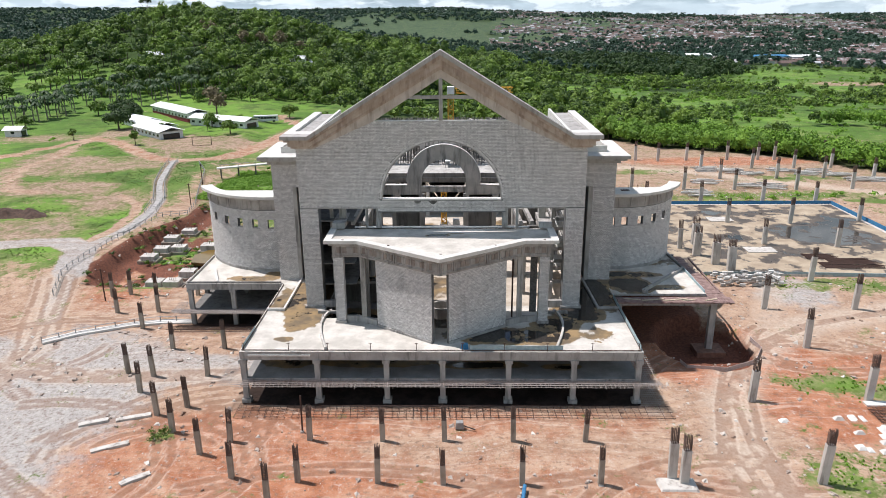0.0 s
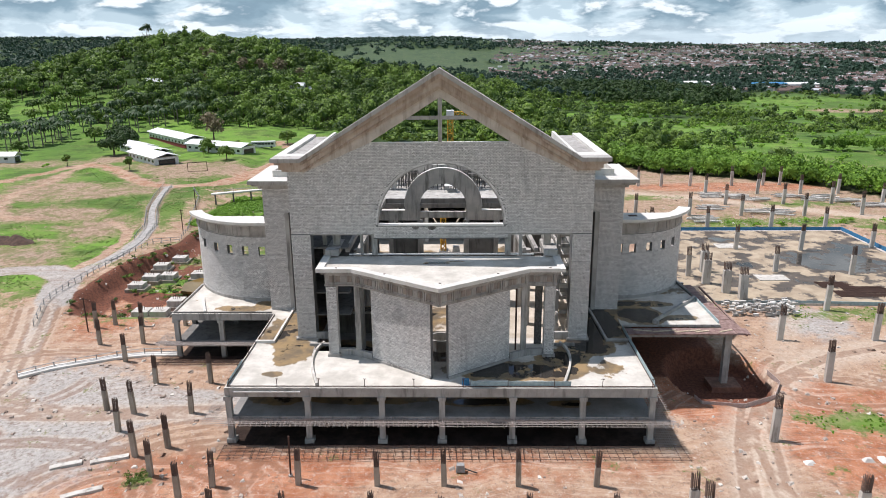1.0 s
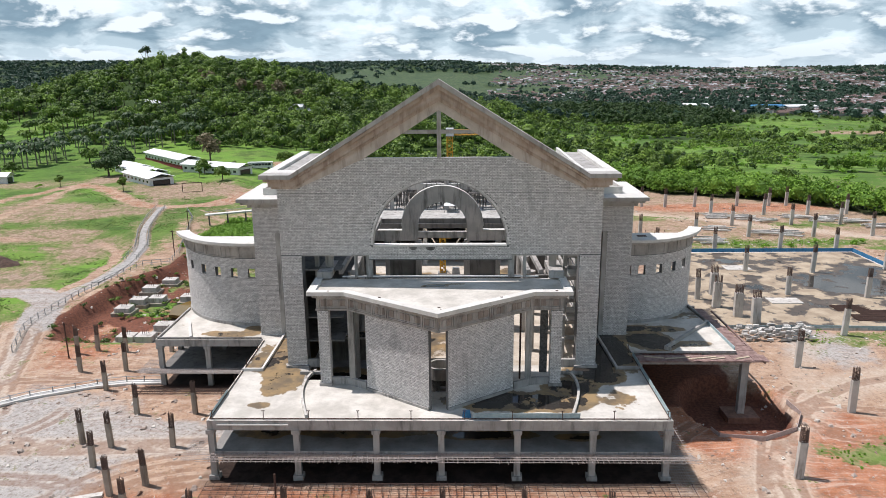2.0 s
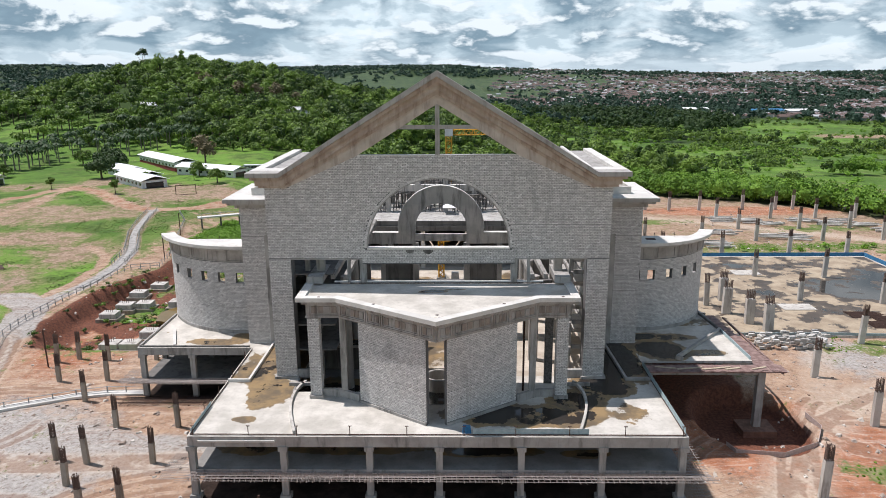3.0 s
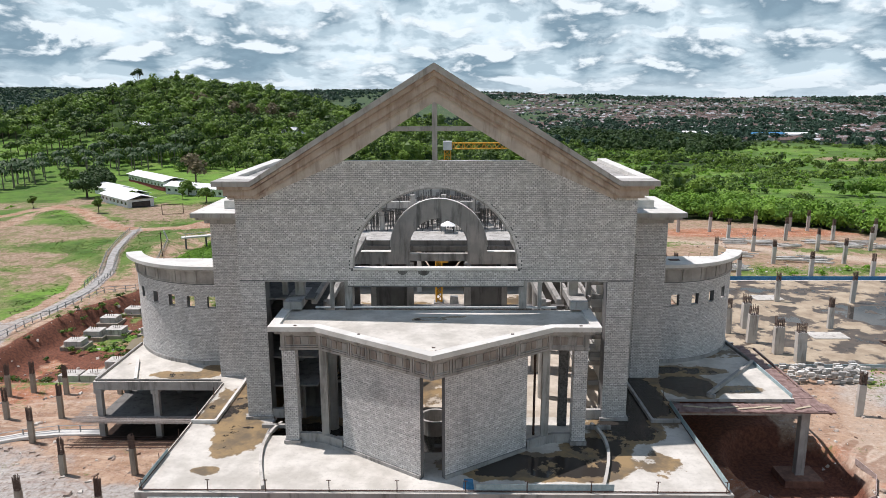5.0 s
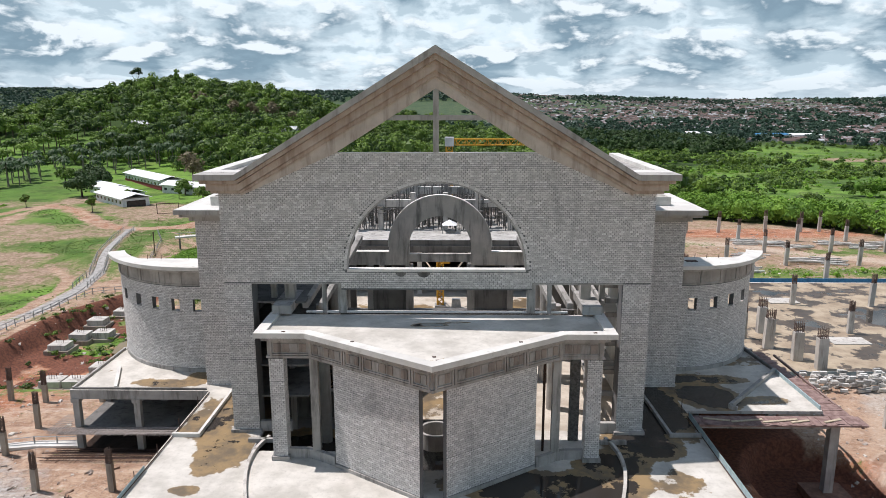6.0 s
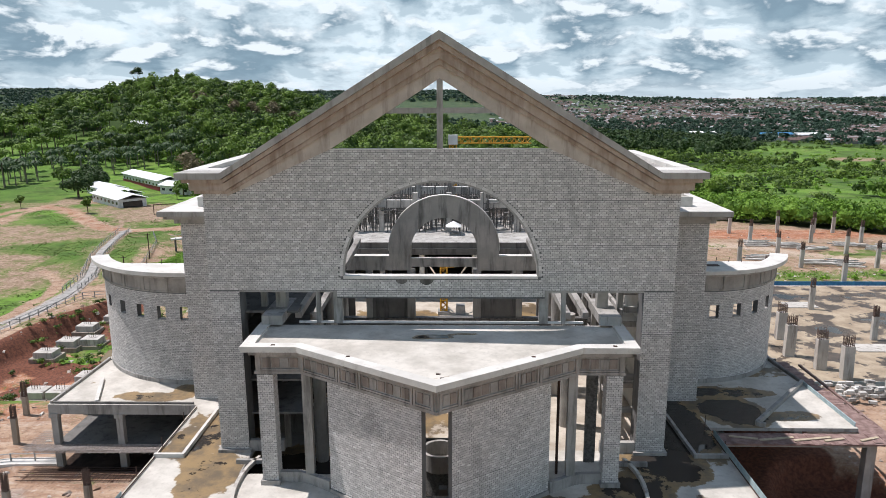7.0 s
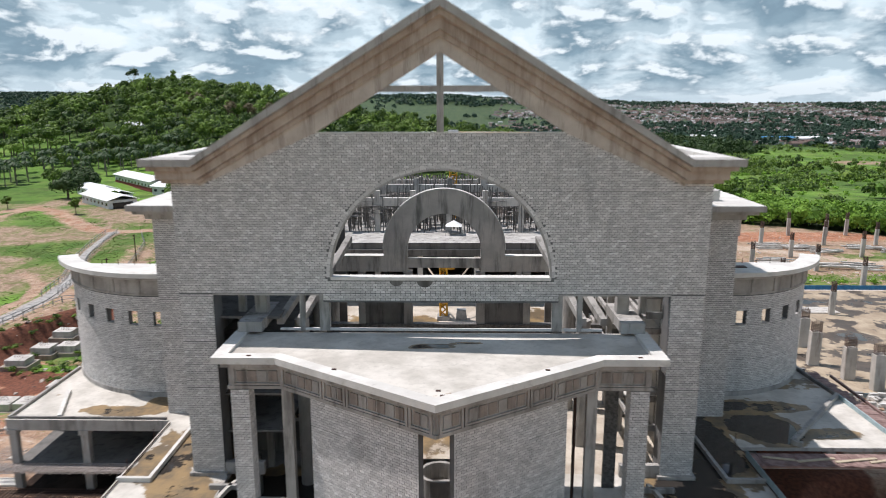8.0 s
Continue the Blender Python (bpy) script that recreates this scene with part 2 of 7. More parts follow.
leaf_dark = leaves("dark_leaves", (0.022, 0.05, 0.012), (0.04, 0.075, 0.018), (0.06, 0.10, 0.022))
leaf_dry = leaves("dry_leaves", (0.13, 0.11, 0.06), (0.19, 0.15, 0.085), (0.16, 0.15, 0.07))


def ground_material():
    m = Mat("ground", 0.95, 0.0, 0.15)
    n1, n2, n3, n4 = m.noise(0.05, 7, 0.65), m.noise(0.33, 7, 0.68), m.noise(2.4, 6, 0.65), m.noise(9.0, 4, 0.6)
    tan = m.mix(m.step(n2, 0.32, 0.68), (0.43, 0.295, 0.205), (0.28, 0.17, 0.11))
    red = m.mix(m.step(n2, 0.35, 0.65), (0.43, 0.19, 0.105), (0.29, 0.105, 0.05))
    wob = m.math("MULTIPLY", m.math("SUBTRACT", m.math("ADD", m.math("MULTIPLY", n2, 0.6), m.math("MULTIPLY", n1, 0.4)), 0.5), 2.6)
    c = m.mix(m.step(m.math("ADD", m.attr("red"), wob), 0.2, 0.95), tan, red)
    grey = m.mix(m.step(n3, 0.3, 0.7), (0.40, 0.385, 0.365), (0.265, 0.252, 0.235))
    c = m.mix(m.math("MULTIPLY", m.step(m.math("ADD", m.attr("gravel"), wob), 0.25, 0.8), 0.9), c, grey)
    # wheel tracks: bands bent by broad noise
    warp = m.n.new("ShaderNodeTexNoise")
    warp.inputs["Scale"].default_value, warp.inputs["Detail"].default_value = 0.045, 2.0
    m.l.new(m.geo.outputs["Position"], warp.inputs["Vector"])
    bend = m.n.new("ShaderNodeVectorMath")
    bend.operation = "MULTIPLY_ADD"
    m.l.new(warp.outputs["Color"], bend.inputs[0])
    bend.inputs[1].default_value = (13, 13, 0)
    m.l.new(m.geo.outputs["Position"], bend.inputs[2])
    for k, way in enumerate((0.35, 1.25)):
        turn = m.n.new("ShaderNodeMapping")
        turn.inputs["Rotation"].default_value = (0, 0, way)
        turn.inputs["Scale"].default_value = (0.07, 1.1 + 0.5 * k, 1)
        m.l.new(bend.outputs[0], turn.inputs[0])
        t = m.n.new("ShaderNodeTexNoise")
        t.inputs["Scale"].default_value, t.inputs["Detail"].default_value, t.inputs["Roughness"].default_value = 1.0, 6.0, 0.75
        m.l.new(turn.outputs[0], t.inputs["Vector"])
        where = m.step(m.noise(0.03, 3, 0.5, (1, 1, 1), (7 * k, 3, 0)), 0.42, 0.6)
        c = m.mix(m.math("MULTIPLY", m.math("MULTIPLY", m.step(t.outputs["Fac"], 0.52, 0.64), where), 0.5), c, (0.23, 0.125, 0.085))
        c = m.mix(m.math("MULTIPLY", m.math("MULTIPLY", m.step(t.outputs["Fac"], 0.46, 0.34), where), 0.4), c, (0.56, 0.48, 0.40))
    n5 = m.noise(0.95, 7, 0.75, (1, 1, 1), (2, 7, 3))
    c = m.mix(m.math("MULTIPLY", m.step(n5, 0.55, 0.66), 0.55), c, (0.53, 0.47, 0.41))
    c = m.mix(m.math("MULTIPLY", m.step(n5, 0.47, 0.36), 0.7), c, (0.17, 0.11, 0.08))
    c = m.mix(m.math("MULTIPLY", m.step(n4, 0.57, 0.68), 0.55), c, (0.56, 0.51, 0.45))
    c = m.mix(m.math("MULTIPLY", m.step(n3, 0.54, 0.68), 0.6), c, (0.17, 0.115, 0.085))
    c = m.mix(m.math("MULTIPLY", m.attr("worn"), m.step(n2, 0.30, 0.55)), c, m.mix(m.step(n3, 0.35, 0.65), (0.50, 0.41, 0.33), (0.38, 0.295, 0.225)))
    dent = m.step(m.attr("rut"), 0.35, 0.8)
    broken = m.step(m.noise(0.4, 4, 0.6, (1, 1, 1), (4, 4, 0)), 0.34, 0.5)
    c = m.mix(m.math("MULTIPLY", m.math("MULTIPLY", m.step(m.attr("rut"), 0.04, 0.3), m.math("SUBTRACT", 1.0, dent)), m.math("MULTIPLY", broken, 0.3)), c, (0.52, 0.43, 0.35))
    c = m.mix(m.math("MULTIPLY", dent, m.math("MULTIPLY", broken, 0.55)), c, (0.21, 0.12, 0.08))
    loam = m.mix(m.step(n5, 0.38, 0.62), (0.20, 0.135, 0.09), (0.36, 0.26, 0.19))
    blot = m.noise(0.28, 8, 0.78, (1, 1, 1), (13, 8, 0))
    loam = m.mix(m.math("MULTIPLY", m.step(blot, 0.50, 0.58), 0.8), loam, (0.115, 0.135, 0.042))
    loam = m.mix(m.math("MULTIPLY", m.step(blot, 0.45, 0.36), 0.6), loam, (0.38, 0.295, 0.225))
    c = m.mix(m.math("MULTIPLY", m.attr("loam"), 0.92), c, loam)
    dry = m.mix(m.step(m.noise(0.55, 7, 0.75, (1, 1, 1), (5, 1, 8)), 0.40, 0.58), (0.25, 0.225, 0.115), (0.105, 0.14, 0.035))
    lush = m.mix(m.step(m.noise(0.011, 5, 0.6), 0.40, 0.60), (0.075, 0.145, 0.028), (0.135, 0.245, 0.038))
    lush = m.mix(m.math("MULTIPLY", m.step(m.noise(0.06, 6, 0.65), 0.48, 0.68), 0.65), lush, (0.17, 0.215, 0.06))
    lush = m.mix(m.math("MULTIPLY", m.step(m.noise(0.09, 6, 0.7, (1, 1, 1), (31, 5, 0)), 0.48, 0.60), 0.8), lush, (0.055, 0.095, 0.022))
    weed = m.mix(m.step(m.math("ADD", m.attr("grass"), m.math("MULTIPLY", wob, 0.35)), 0.6, 1.05), dry, lush)
    # Far grass is muted with distance: haze put into the base colour
    weed = m.mix(m.attr("far_haze"), weed, m.mix(m.step(n1, 0.4, 0.6), (0.042, 0.072, 0.04), (0.075, 0.105, 0.05)))
    weed = m.mix(m.math("MULTIPLY", m.step(n3, 0.5, 0.72), 0.6), weed, (0.07, 0.10, 0.022))
    g = m.math("ADD", m.attr("grass"), m.math("ADD", m.math("MULTIPLY", wob, 0.55), m.math("ADD", m.math("MULTIPLY", m.math("SUBTRACT", n3, 0.5), 1.5), m.math("MULTIPLY", m.math("SUBTRACT", m.noise(0.18, 7, 0.72), 0.5), 3.4))))
    c = m.mix(m.step(g, 0.38, 0.72), c, weed)
    # Floor of the woods is near-black green, tree shade put in its colour
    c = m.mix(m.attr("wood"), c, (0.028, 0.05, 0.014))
    # Near-black wet ground also paints the shade below floors and inside the apses
    c = m.mix(m.step(m.math("ADD", m.attr("mud_shade"), m.math("MULTIPLY", wob, 0.15)), 0.4, 0.6), c, m.mix(m.step(n2, 0.4, 0.6), (0.022, 0.015, 0.012), (0.045, 0.03, 0.024)))
    c = m.mix(m.step(m.math("ADD", m.attr("soil"), m.math("MULTIPLY", wob, 0.5)), 0.3, 0.8), c, m.mix(m.step(n3, 0.35, 0.65), (0.21, 0.085, 0.052), (0.11, 0.048, 0.034)))
    m.color(c)
    m.bump(m.math("ADD", m.math("MULTIPLY", n3, 0.6), m.math("ADD", n2, m.math("MULTIPLY", n4, 0.2))), 0.8, 0.16)
    return m.m


ground_mat = ground_material()


# ---- mesh helpers ----
class Mesh:
    """Gathers faces; boxes, prisms and strips go into one mesh."""

    def __init__(self):
        self.v, self.f, self.weld = [], [], False

    def face(self, *pts):
        k = len(self.v)
        self.v.extend(tuple(p) for p in pts)
        self.f.append(tuple(range(k, k + len(pts))))

    def hexa(self, a, b):
        """Two quads of four corners each, joined by sides."""
        k = len(self.v)
        self.v.extend(tuple(p) for p in (*a, *b))
        self.f += [(k + 3, k + 2, k + 1, k), (k + 4, k + 5, k + 6, k + 7)]
        for i in range(4):
            j = (i + 1) % 4
            self.f.append((k + i, k + j, k + 4 + j, k + 4 + i))
        return self

    def box(self, x0, x1, y0, y1, z0, z1):
        self.hexa([(x0, y0, z0), (x1, y0, z0), (x1, y1, z0), (x0, y1, z0)], [(x0, y0, z1), (x1, y0, z1), (x1, y1, z1), (x0, y1, z1)])
        return self

    def tapered(self, x, y, z0, z1, w0, d0, w1, d1):
        q = lambda w, d, z: [(x - w / 2, y - d / 2, z), (x + w / 2, y - d / 2, z), (x + w / 2, y + d / 2, z), (x - w / 2, y + d / 2, z)]
        self.hexa(q(w0, d0, z0), q(w1, d1, z1))
        return self

    def bar(self, p, q, r, sides=4):
        p, q = Vector(p), Vector(q)
        w = (q - p).normalized()
        a = w.orthogonal().normalized()
        b = w.cross(a)
        k = len(self.v)
        for c in (p, q):
            for i in range(sides):
                t = 2 * math.pi * (i + 0.5) / sides
                self.v.append(tuple(c + r * (math.cos(t) * a + math.sin(t) * b)))
        for i in range(sides):
            j = (i + 1) % sides
            self.f.append((k + i, k + j, k + sides + j, k + sides + i))
        self.f += [tuple(range(k + sides - 1, k - 1, -1)), tuple(range(k + sides, k + 2 * sides))]
        return self

    def prism(self, poly, z0, z1):
        k, n = len(self.v), len(poly)
        self.v.extend((x, y, z0) for x, y in poly)
        self.v.extend((x, y, z1) for x, y in poly)
        self.f += [tuple(range(k + n - 1, k - 1, -1)), tuple(range(k + n, k + 2 * n))]
        for i in range(n):
            j = (i + 1) % n
            self.f.append((k + i, k + j, k + n + j, k + n + i))
        return self

    def run(self, pts, w, z0, z1, closed=False):
        """A kerb of width w along a polyline, mitred."""
        n = len(pts)
        L, R = [], []
        for i in range(n):
            p = Vector(pts[i][:2])
            a = Vector(pts[i - 1][:2]) if i or closed else None
            b = Vector(pts[(i + 1) % n][:2]) if i < n - 1 or closed else None
            d = ((p - a).normalized() if a is not None else Vector((0, 0))) + ((b - p).normalized() if b is not None else Vector((0, 0)))
            d.normalize()
            s = Vector((-d.y, d.x))
            ref = (b - p).normalized() if b is not None else (p - a).normalized()
            h = w / 2 / max(0.4, abs(s.dot(Vector((-ref.y, ref.x)))))
            L.append(p + s * h)
            R.append(p - s * h)
        self.loft([[(*R[i], z0), (*L[i], z0), (*L[i], z1), (*R[i], z1)] for i in range(n)], closed)
        return self

    def loft(self, rings, closed=False):
        """A welded tube through rings of equal count."""
        k, w, n = len(self.v), len(rings[0]), len(rings)
        for ring in rings:
            self.v.extend(tuple(p) for p in ring)
        for a in range(n if closed else n - 1):
            b = (a + 1) % n
            for i in range(w):
                j = (i + 1) % w
                self.f.append((k + a * w + i, k + a * w + j, k + b * w + j, k + b * w + i))
        if not closed:
            self.f += [tuple(range(k + w - 1, k - 1, -1)), tuple(range(k + (n - 1) * w, k + n * w))]
        return self

    def lathe(self, cx, cy, profile, n=16):
        k = len(self.v)
        for r, z in profile:
            for i in range(n):
                t = 2 * math.pi * i / n
                self.v.append((cx + r * math.cos(t), cy + r * math.sin(t), z))
        for a in range(len(profile) - 1):
            for i in range(n):
                j = (i + 1) % n
                self.f.append((k + a * n + i, k + a * n + j, k + (a + 1) * n + j, k + (a + 1) * n + i))
        self.f.append(tuple(range(k + (len(profile) - 1) * n, k + len(profile) * n)))
        return self

    def data(self, name, mat):
        me = bpy.data.meshes.new(name)
        me.from_pydata(self.v, [], self.f)
        me.validate()
        bm = bmesh.new()
        bm.from_mesh(me)
        if self.weld:
            bmesh.ops.remove_doubles(bm, verts=bm.verts, dist=0.0005)
        bmesh.ops.recalc_face_normals(bm, faces=bm.faces)
        bm.to_mesh(me)
        bm.free()
        me.materials.append(mat)
        return me


def part(name, mesh, mat, parent, label="", kind=""):
    ob = new(name, mesh.data(name, mat) if isinstance(mesh, Mesh) else mesh)
    ob.parent = parent
    return tagged(ob, label, kind=kind)


def thing(name, label, category, group="", kind="", at=(0, 0, 0)):
    ob = new(name)
    ob.location = at
    ob.empty_display_size = 0.5
    return tagged(ob, label, category, group, kind)


def single(name, mesh, mat, label, category, group="", kind=""):
    return tagged(new(name, mesh.data(name, mat) if isinstance(mesh, Mesh) else mesh), label, category, group, kind)


def fast(name, verts, quads, mat, attrs=None, tris=None):
    """A big mesh from arrays of corners, quads and triangles."""
    me = bpy.data.meshes.new(name)
    verts, quads = np.asarray(verts, np.float32), np.asarray(quads, np.int32)
    tris = np.zeros((0, 3), np.int32) if tris is None else np.asarray(tris, np.int32)
    me.vertices.add(len(verts))
    me.vertices.foreach_set("co", verts.ravel())
    me.loops.add(quads.size + tris.size)
    me.loops.foreach_set("vertex_index", np.concatenate([quads.ravel(), tris.ravel()]))
    count = len(quads) + len(tris)
    me.polygons.add(count)
    me.polygons.foreach_set("loop_start", np.concatenate([np.arange(len(quads)) * 4, quads.size + np.arange(len(tris)) * 3]).astype(np.int32))
    me.polygons.foreach_set("use_smooth", np.zeros(count, bool))
    me.update(calc_edges=True)
    for key, val in (attrs or {}).items():
        me.attributes.new(key, "FLOAT", "POINT").data.foreach_set("value", np.asarray(val, np.float32))
    me.materials.append(mat)
    return me


def lattice(ix, iz, rng):
    """Value noise on arrays."""
    def h(a, b):
        t = np.sin(a * 127.1 + b * 311.7 + rng * 74.7) * 43758.5453
        return t - np.floor(t)
    x0, y0 = np.floor(ix), np.floor(iz)
    fx, fy = ix - x0, iz - y0
    fx, fy = fx * fx * (3 - 2 * fx), fy * fy * (3 - 2 * fy)
    return (h(x0, y0) * (1 - fx) + h(x0 + 1, y0) * fx) * (1 - fy) + (h(x0, y0 + 1) * (1 - fx) + h(x0 + 1, y0 + 1) * fx) * fy


def fbm(x, y, size, seed=1.0, octaves=4):
    out, amp, tot = 0.0, 1.0, 0.0
    for k in range(octaves):
        out = out + amp * lattice(x / size + 17.3 * k, y / size - 9.1 * k, seed + k)
        tot += amp
        amp, size = amp * 0.5, size * 0.5
    return out / tot


def smooth(v, lo, hi):
    t = np.clip((v - lo) / (hi - lo), 0, 1)
    return t * t * (3 - 2 * t)


def blob(x, y, cx, cy, rx, ry, soft=0.45):
    return 1 - smooth(np.hypot((x - cx) / rx, (y - cy) / ry), 1 - soft, 1 + soft)


def along(x, y, pts, width, soft=0.5):
    d = np.full(np.shape(x), 1e9)
    for (ax, ay), (bx, by) in zip(pts, pts[1:]):
        t = np.clip(((x - ax) * (bx - ax) + (y - ay) * (by - ay)) / ((bx - ax) ** 2 + (by - ay) ** 2), 0, 1)
        d = np.minimum(d, np.hypot(x - ax - t * (bx - ax), y - ay - t * (by - ay)))
    return 1 - smooth(d, width / 2 * (1 - soft), width / 2 * (1 + soft))


# ---- the lie of the land ----
FENCE = [(-75, 23), (-77.5, 31), (-78.3, 41.5), (-77.6, 53), (-76.2, 65), (-74.7, 75), (-70, 80), (-71.5, 90), (-76, 106), (-81, 126), (-88, 140)]
PAVED = [(-70, 12), (-76, 28), (-80, 42), (-80.5, 52), (-79, 60), (-78.5, 67), (-80, 80), (-83, 93), (-90, 111), (-95, 129), (-99, 146)]
DIRT = [(-260, 120), (-200, 140), (-167, 153), (-162, 170), (-154, 198), (-137, 183), (-119, 162), (-107, 150), (-99, 147), (-86, 149), (-80, 168), (-77, 196), (-70, 235), (-90, 268)]
LOOP = [(-150, 189), (-149, 170), (-148, 153), (-147, 136), (-142, 119), (-132, 102), (-122, 100)]
PALE_PATH = [(-78, 40), (-83, 53), (-82, 64), (-84, 79), (-88, 90), (-96, 98)]
SIDE_TRACK = [(-77, 33), (-82, 47), (-89, 53), (-96, 53), (-103, 51), (-140, 44)]
BANK = ((22, -70.0), (30, -73.5), (38, -76.5), (54, -76.5), (66, -73.8), (79, -70.8), (98, -72.0))


def bank_x(y):
    return np.interp(y, [p[0] for p in BANK], [p[1] for p in BANK])


def height(x, y):
    x, y = np.asarray(x, float), np.asarray(y, float)
    z = 0.25 + 0.5 * (fbm(x, y, 22, 2.0) - 0.5) + 0.16 * (fbm(x, y, 3.5, 5.0, 2) - 0.5)
    west = smooth(-x - 0.12 * np.abs(y - 60), 66, 74) * smooth(y, 18, 34)
    z = z + 1.0 * west + 2.2 * west * (fbm(x, y, 45, 8.0) - 0.4)
    cut = smooth(x - bank_x(y), 1.4, 5.0) * (1 - smooth(x, -49, -43)) * smooth(y, 27, 35) * (1 - smooth(y, 84, 96))
    z = z - cut * (2.6 + 1.6 * (fbm(x, y, 6, 71.0) - 0.5))
    pit = blob(x, y, 42.3, 4.2, 7.2, 9.0, 0.11)
    z = z - 2.7 * pit
    r = np.hypot(x, y - 60)
    z = z - 14 * smooth(y, 190, 560) * smooth(x, -60, 160)
    z = z + 5 * smooth(y, 240, 420) * smooth(-x, 60, 260)
    z = z + 34.5 * np.exp(-(((x + 252) / 120) ** 2) - ((y - 590) / 150) ** 2)
    z = z + 15 * np.exp(-(((x + 110) / 130) ** 2) - ((y - 560) / 140) ** 2)
    rough = smooth(r, 200, 500)
    z = z + rough * 9 * (fbm(x, y, 160, 3.0) - 0.5)
    far = smooth(y, 700, 1300)
    z = z - 12 * far * smooth(x, -900, 0)
    rise = smooth(y, 1500, 3700)
    z = z + rise * (46 + 34 * np.exp(-(((x - 120) / 620) ** 2)) + 26 * np.exp(-(((x + 2300) / 1100) ** 2)) + 36 * (fbm(x, y, 900, 6.0) - 0.5))
    return z


def axis(lo, hi, step, end0, end1, grow=1.09):
    mid = list(np.arange(lo, hi + step, step))
    d, v, left = step, lo, []
    while v > end0:
        d *= grow
        v -= d
        left.append(v)
    d, v, right = step, mid[-1], []
    while v < end1:
        d *= grow
        v += d
        right.append(v)
    return np.array(left[::-1] + mid + right)


LAND = {}


def sward(x, y):
    """How grassy the ground is at points of the plan."""
    i = np.clip(np.searchsorted(LAND["x"], x), 0, len(LAND["x"]) - 1)
    j = np.clip(np.searchsorted(LAND["y"], y), 0, len(LAND["y"]) - 1)
    return LAND["grass"][j, i]


def make_ground():
    gx = axis(-112, 112, 0.6, -3600, 3600, 1.085)
    gy = np.concatenate([axis(-48, 58, 0.6, -900, 58.4, 1.07)[:-1], axis(58.6, 165, 1.2, 58.6, 4050, 1.075)])
    X, Y = np.meshgrid(gx, gy)
    x, y = X.ravel(), Y.ravel()
    z = height(x, y)
    nx, ny = len(gx), len(gy)
    a = (np.arange(ny - 1)[:, None] * nx + np.arange(nx - 1)[None, :]).ravel()
    quads = np.stack([a, a + 1, a + nx + 1, a + nx], 1)
    n = 0.5 * fbm(x, y, 60, 11.0) + 0.5 * fbm(x, y, 17, 12.0)
    far = smooth(np.hypot(x, y - 50), 170, 240)
    grass = np.clip(far * 1.1 + smooth(-x, 70, 84) * smooth(y, 20, 45) * (0.80 + 1.8 * (n - 0.45)), -0.3, 1.2)
    for cx, cy, rx, ry in ((47, -31, 7, 4.5), (57, -9.5, 7.5, 3.2), (63, -12, 6, 3), (90, 28.5, 22, 3.5), (82, 97, 24, 7), (104, 100, 20, 6), (-104, 92, 16, 22), (-118, 130, 20, 26),
                           (-66, 62, 8, 18), (-60, 30, 7, 5), (-128, 40, 20, 7), (-120, 62, 26, 10), (-50, 95, 18, 24), (-96, 168, 16, 12), (-70, 160, 30, 30), (112, 122, 14, 5), (64, 132, 12, 4), (104, 123, 9, 3), (88, 100, 24, 5), (118, 92, 10, 8), (74, 29.5, 10, 3), (-62, 113, 15, 22), (-42, 56, 16, 18), (-44, 80, 18, 20), (-36, -23.2, 1.8, 1.6), (135, 95, 14, 10), (-180, 240, 50, 26), (-48, 45, 6, 10)):
        grass = np.maximum(grass, 0.85 * blob(x, y, cx, cy, rx, ry, 0.8))
    for cx, cy, rx, ry in ((-128, 160, 14, 9), (-106, 124, 12, 14), (-112, 84, 16, 5), (-93, 47, 10, 3.5), (-90, 70, 8, 7), (-86, 112, 6, 12), (-122, 62, 20, 6), (-100, 110, 8, 10), (-170, 192, 14, 6), (-135, 172, 12, 7), (-60, 114, 13, 18), (-50, 128, 12, 10)):
        grass = np.maximum(grass, 1.12 * blob(x, y, cx, cy, rx, ry, 0.6))
    for cx, cy, rx, ry in ((-122, 104, 14, 7), (-96, 92, 8, 10), (-137, 140, 14, 15), (-112, 108, 10, 5), (-178, 200, 18, 10), (-146, 212, 12, 14), (-120, 190, 14, 10), (-100, 182, 20, 12), (-146, 212, 10, 10), (-100, 182, 16, 8), (-114, 136, 10, 8), (-104, 64, 12, 8)):
        grass = grass - 0.85 * blob(x, y, cx, cy, rx, ry, 0.7)
    gravel = 1.1 * blob(x, y, -62, -14, 20, 22, 0.5) + 0.7 * blob(x, y, 66, 26, 8, 9, 0.5) + 0.9 * along(x, y, [(-90, 4), (-66, -3), (-44, -5), (-28, -6)], 9) + 0.5 * blob(x, y, -60, -42, 24, 14)
    gravel = np.maximum(gravel, 1.5 * along(x, y, PAVED, 3.4, 0.25))
    gravel = np.maximum(gravel, 1.1 * along(x, y, SIDE_TRACK, 7, 0.4))
    gravel = np.maximum(gravel, 0.8 * blob(x, y, -98, 66, 10, 5, 0.6))
    red = 0.75 * blob(x, y, -30, -28, 22, 12) + 0.6 * blob(x, y, 10, -36, 30, 10) + 1.3 * blob(x, y, 43, -1, 13, 11) + 0.8 * blob(x, y, 52, -16, 10, 8) + 0.7 * blob(x, y, 68, -8, 14, 9) + 0.8 * blob(x, y, -62, 42, 12, 26) + 1.5 * blob(x, y, 96, 149, 34, 7) + 0.6 * blob(x, y, 0, -20, 32, 4)
    red = red + 0.35 * smooth(x, 30, 60) * smooth(-y, -30, 20)
    red = np.maximum(red, 0.1 + 0.35 * along(x, y, DIRT, 8))
    strip = blob(x, y, 372, 560, 44, 12, 0.3)
    grass = grass - 1.6 * strip
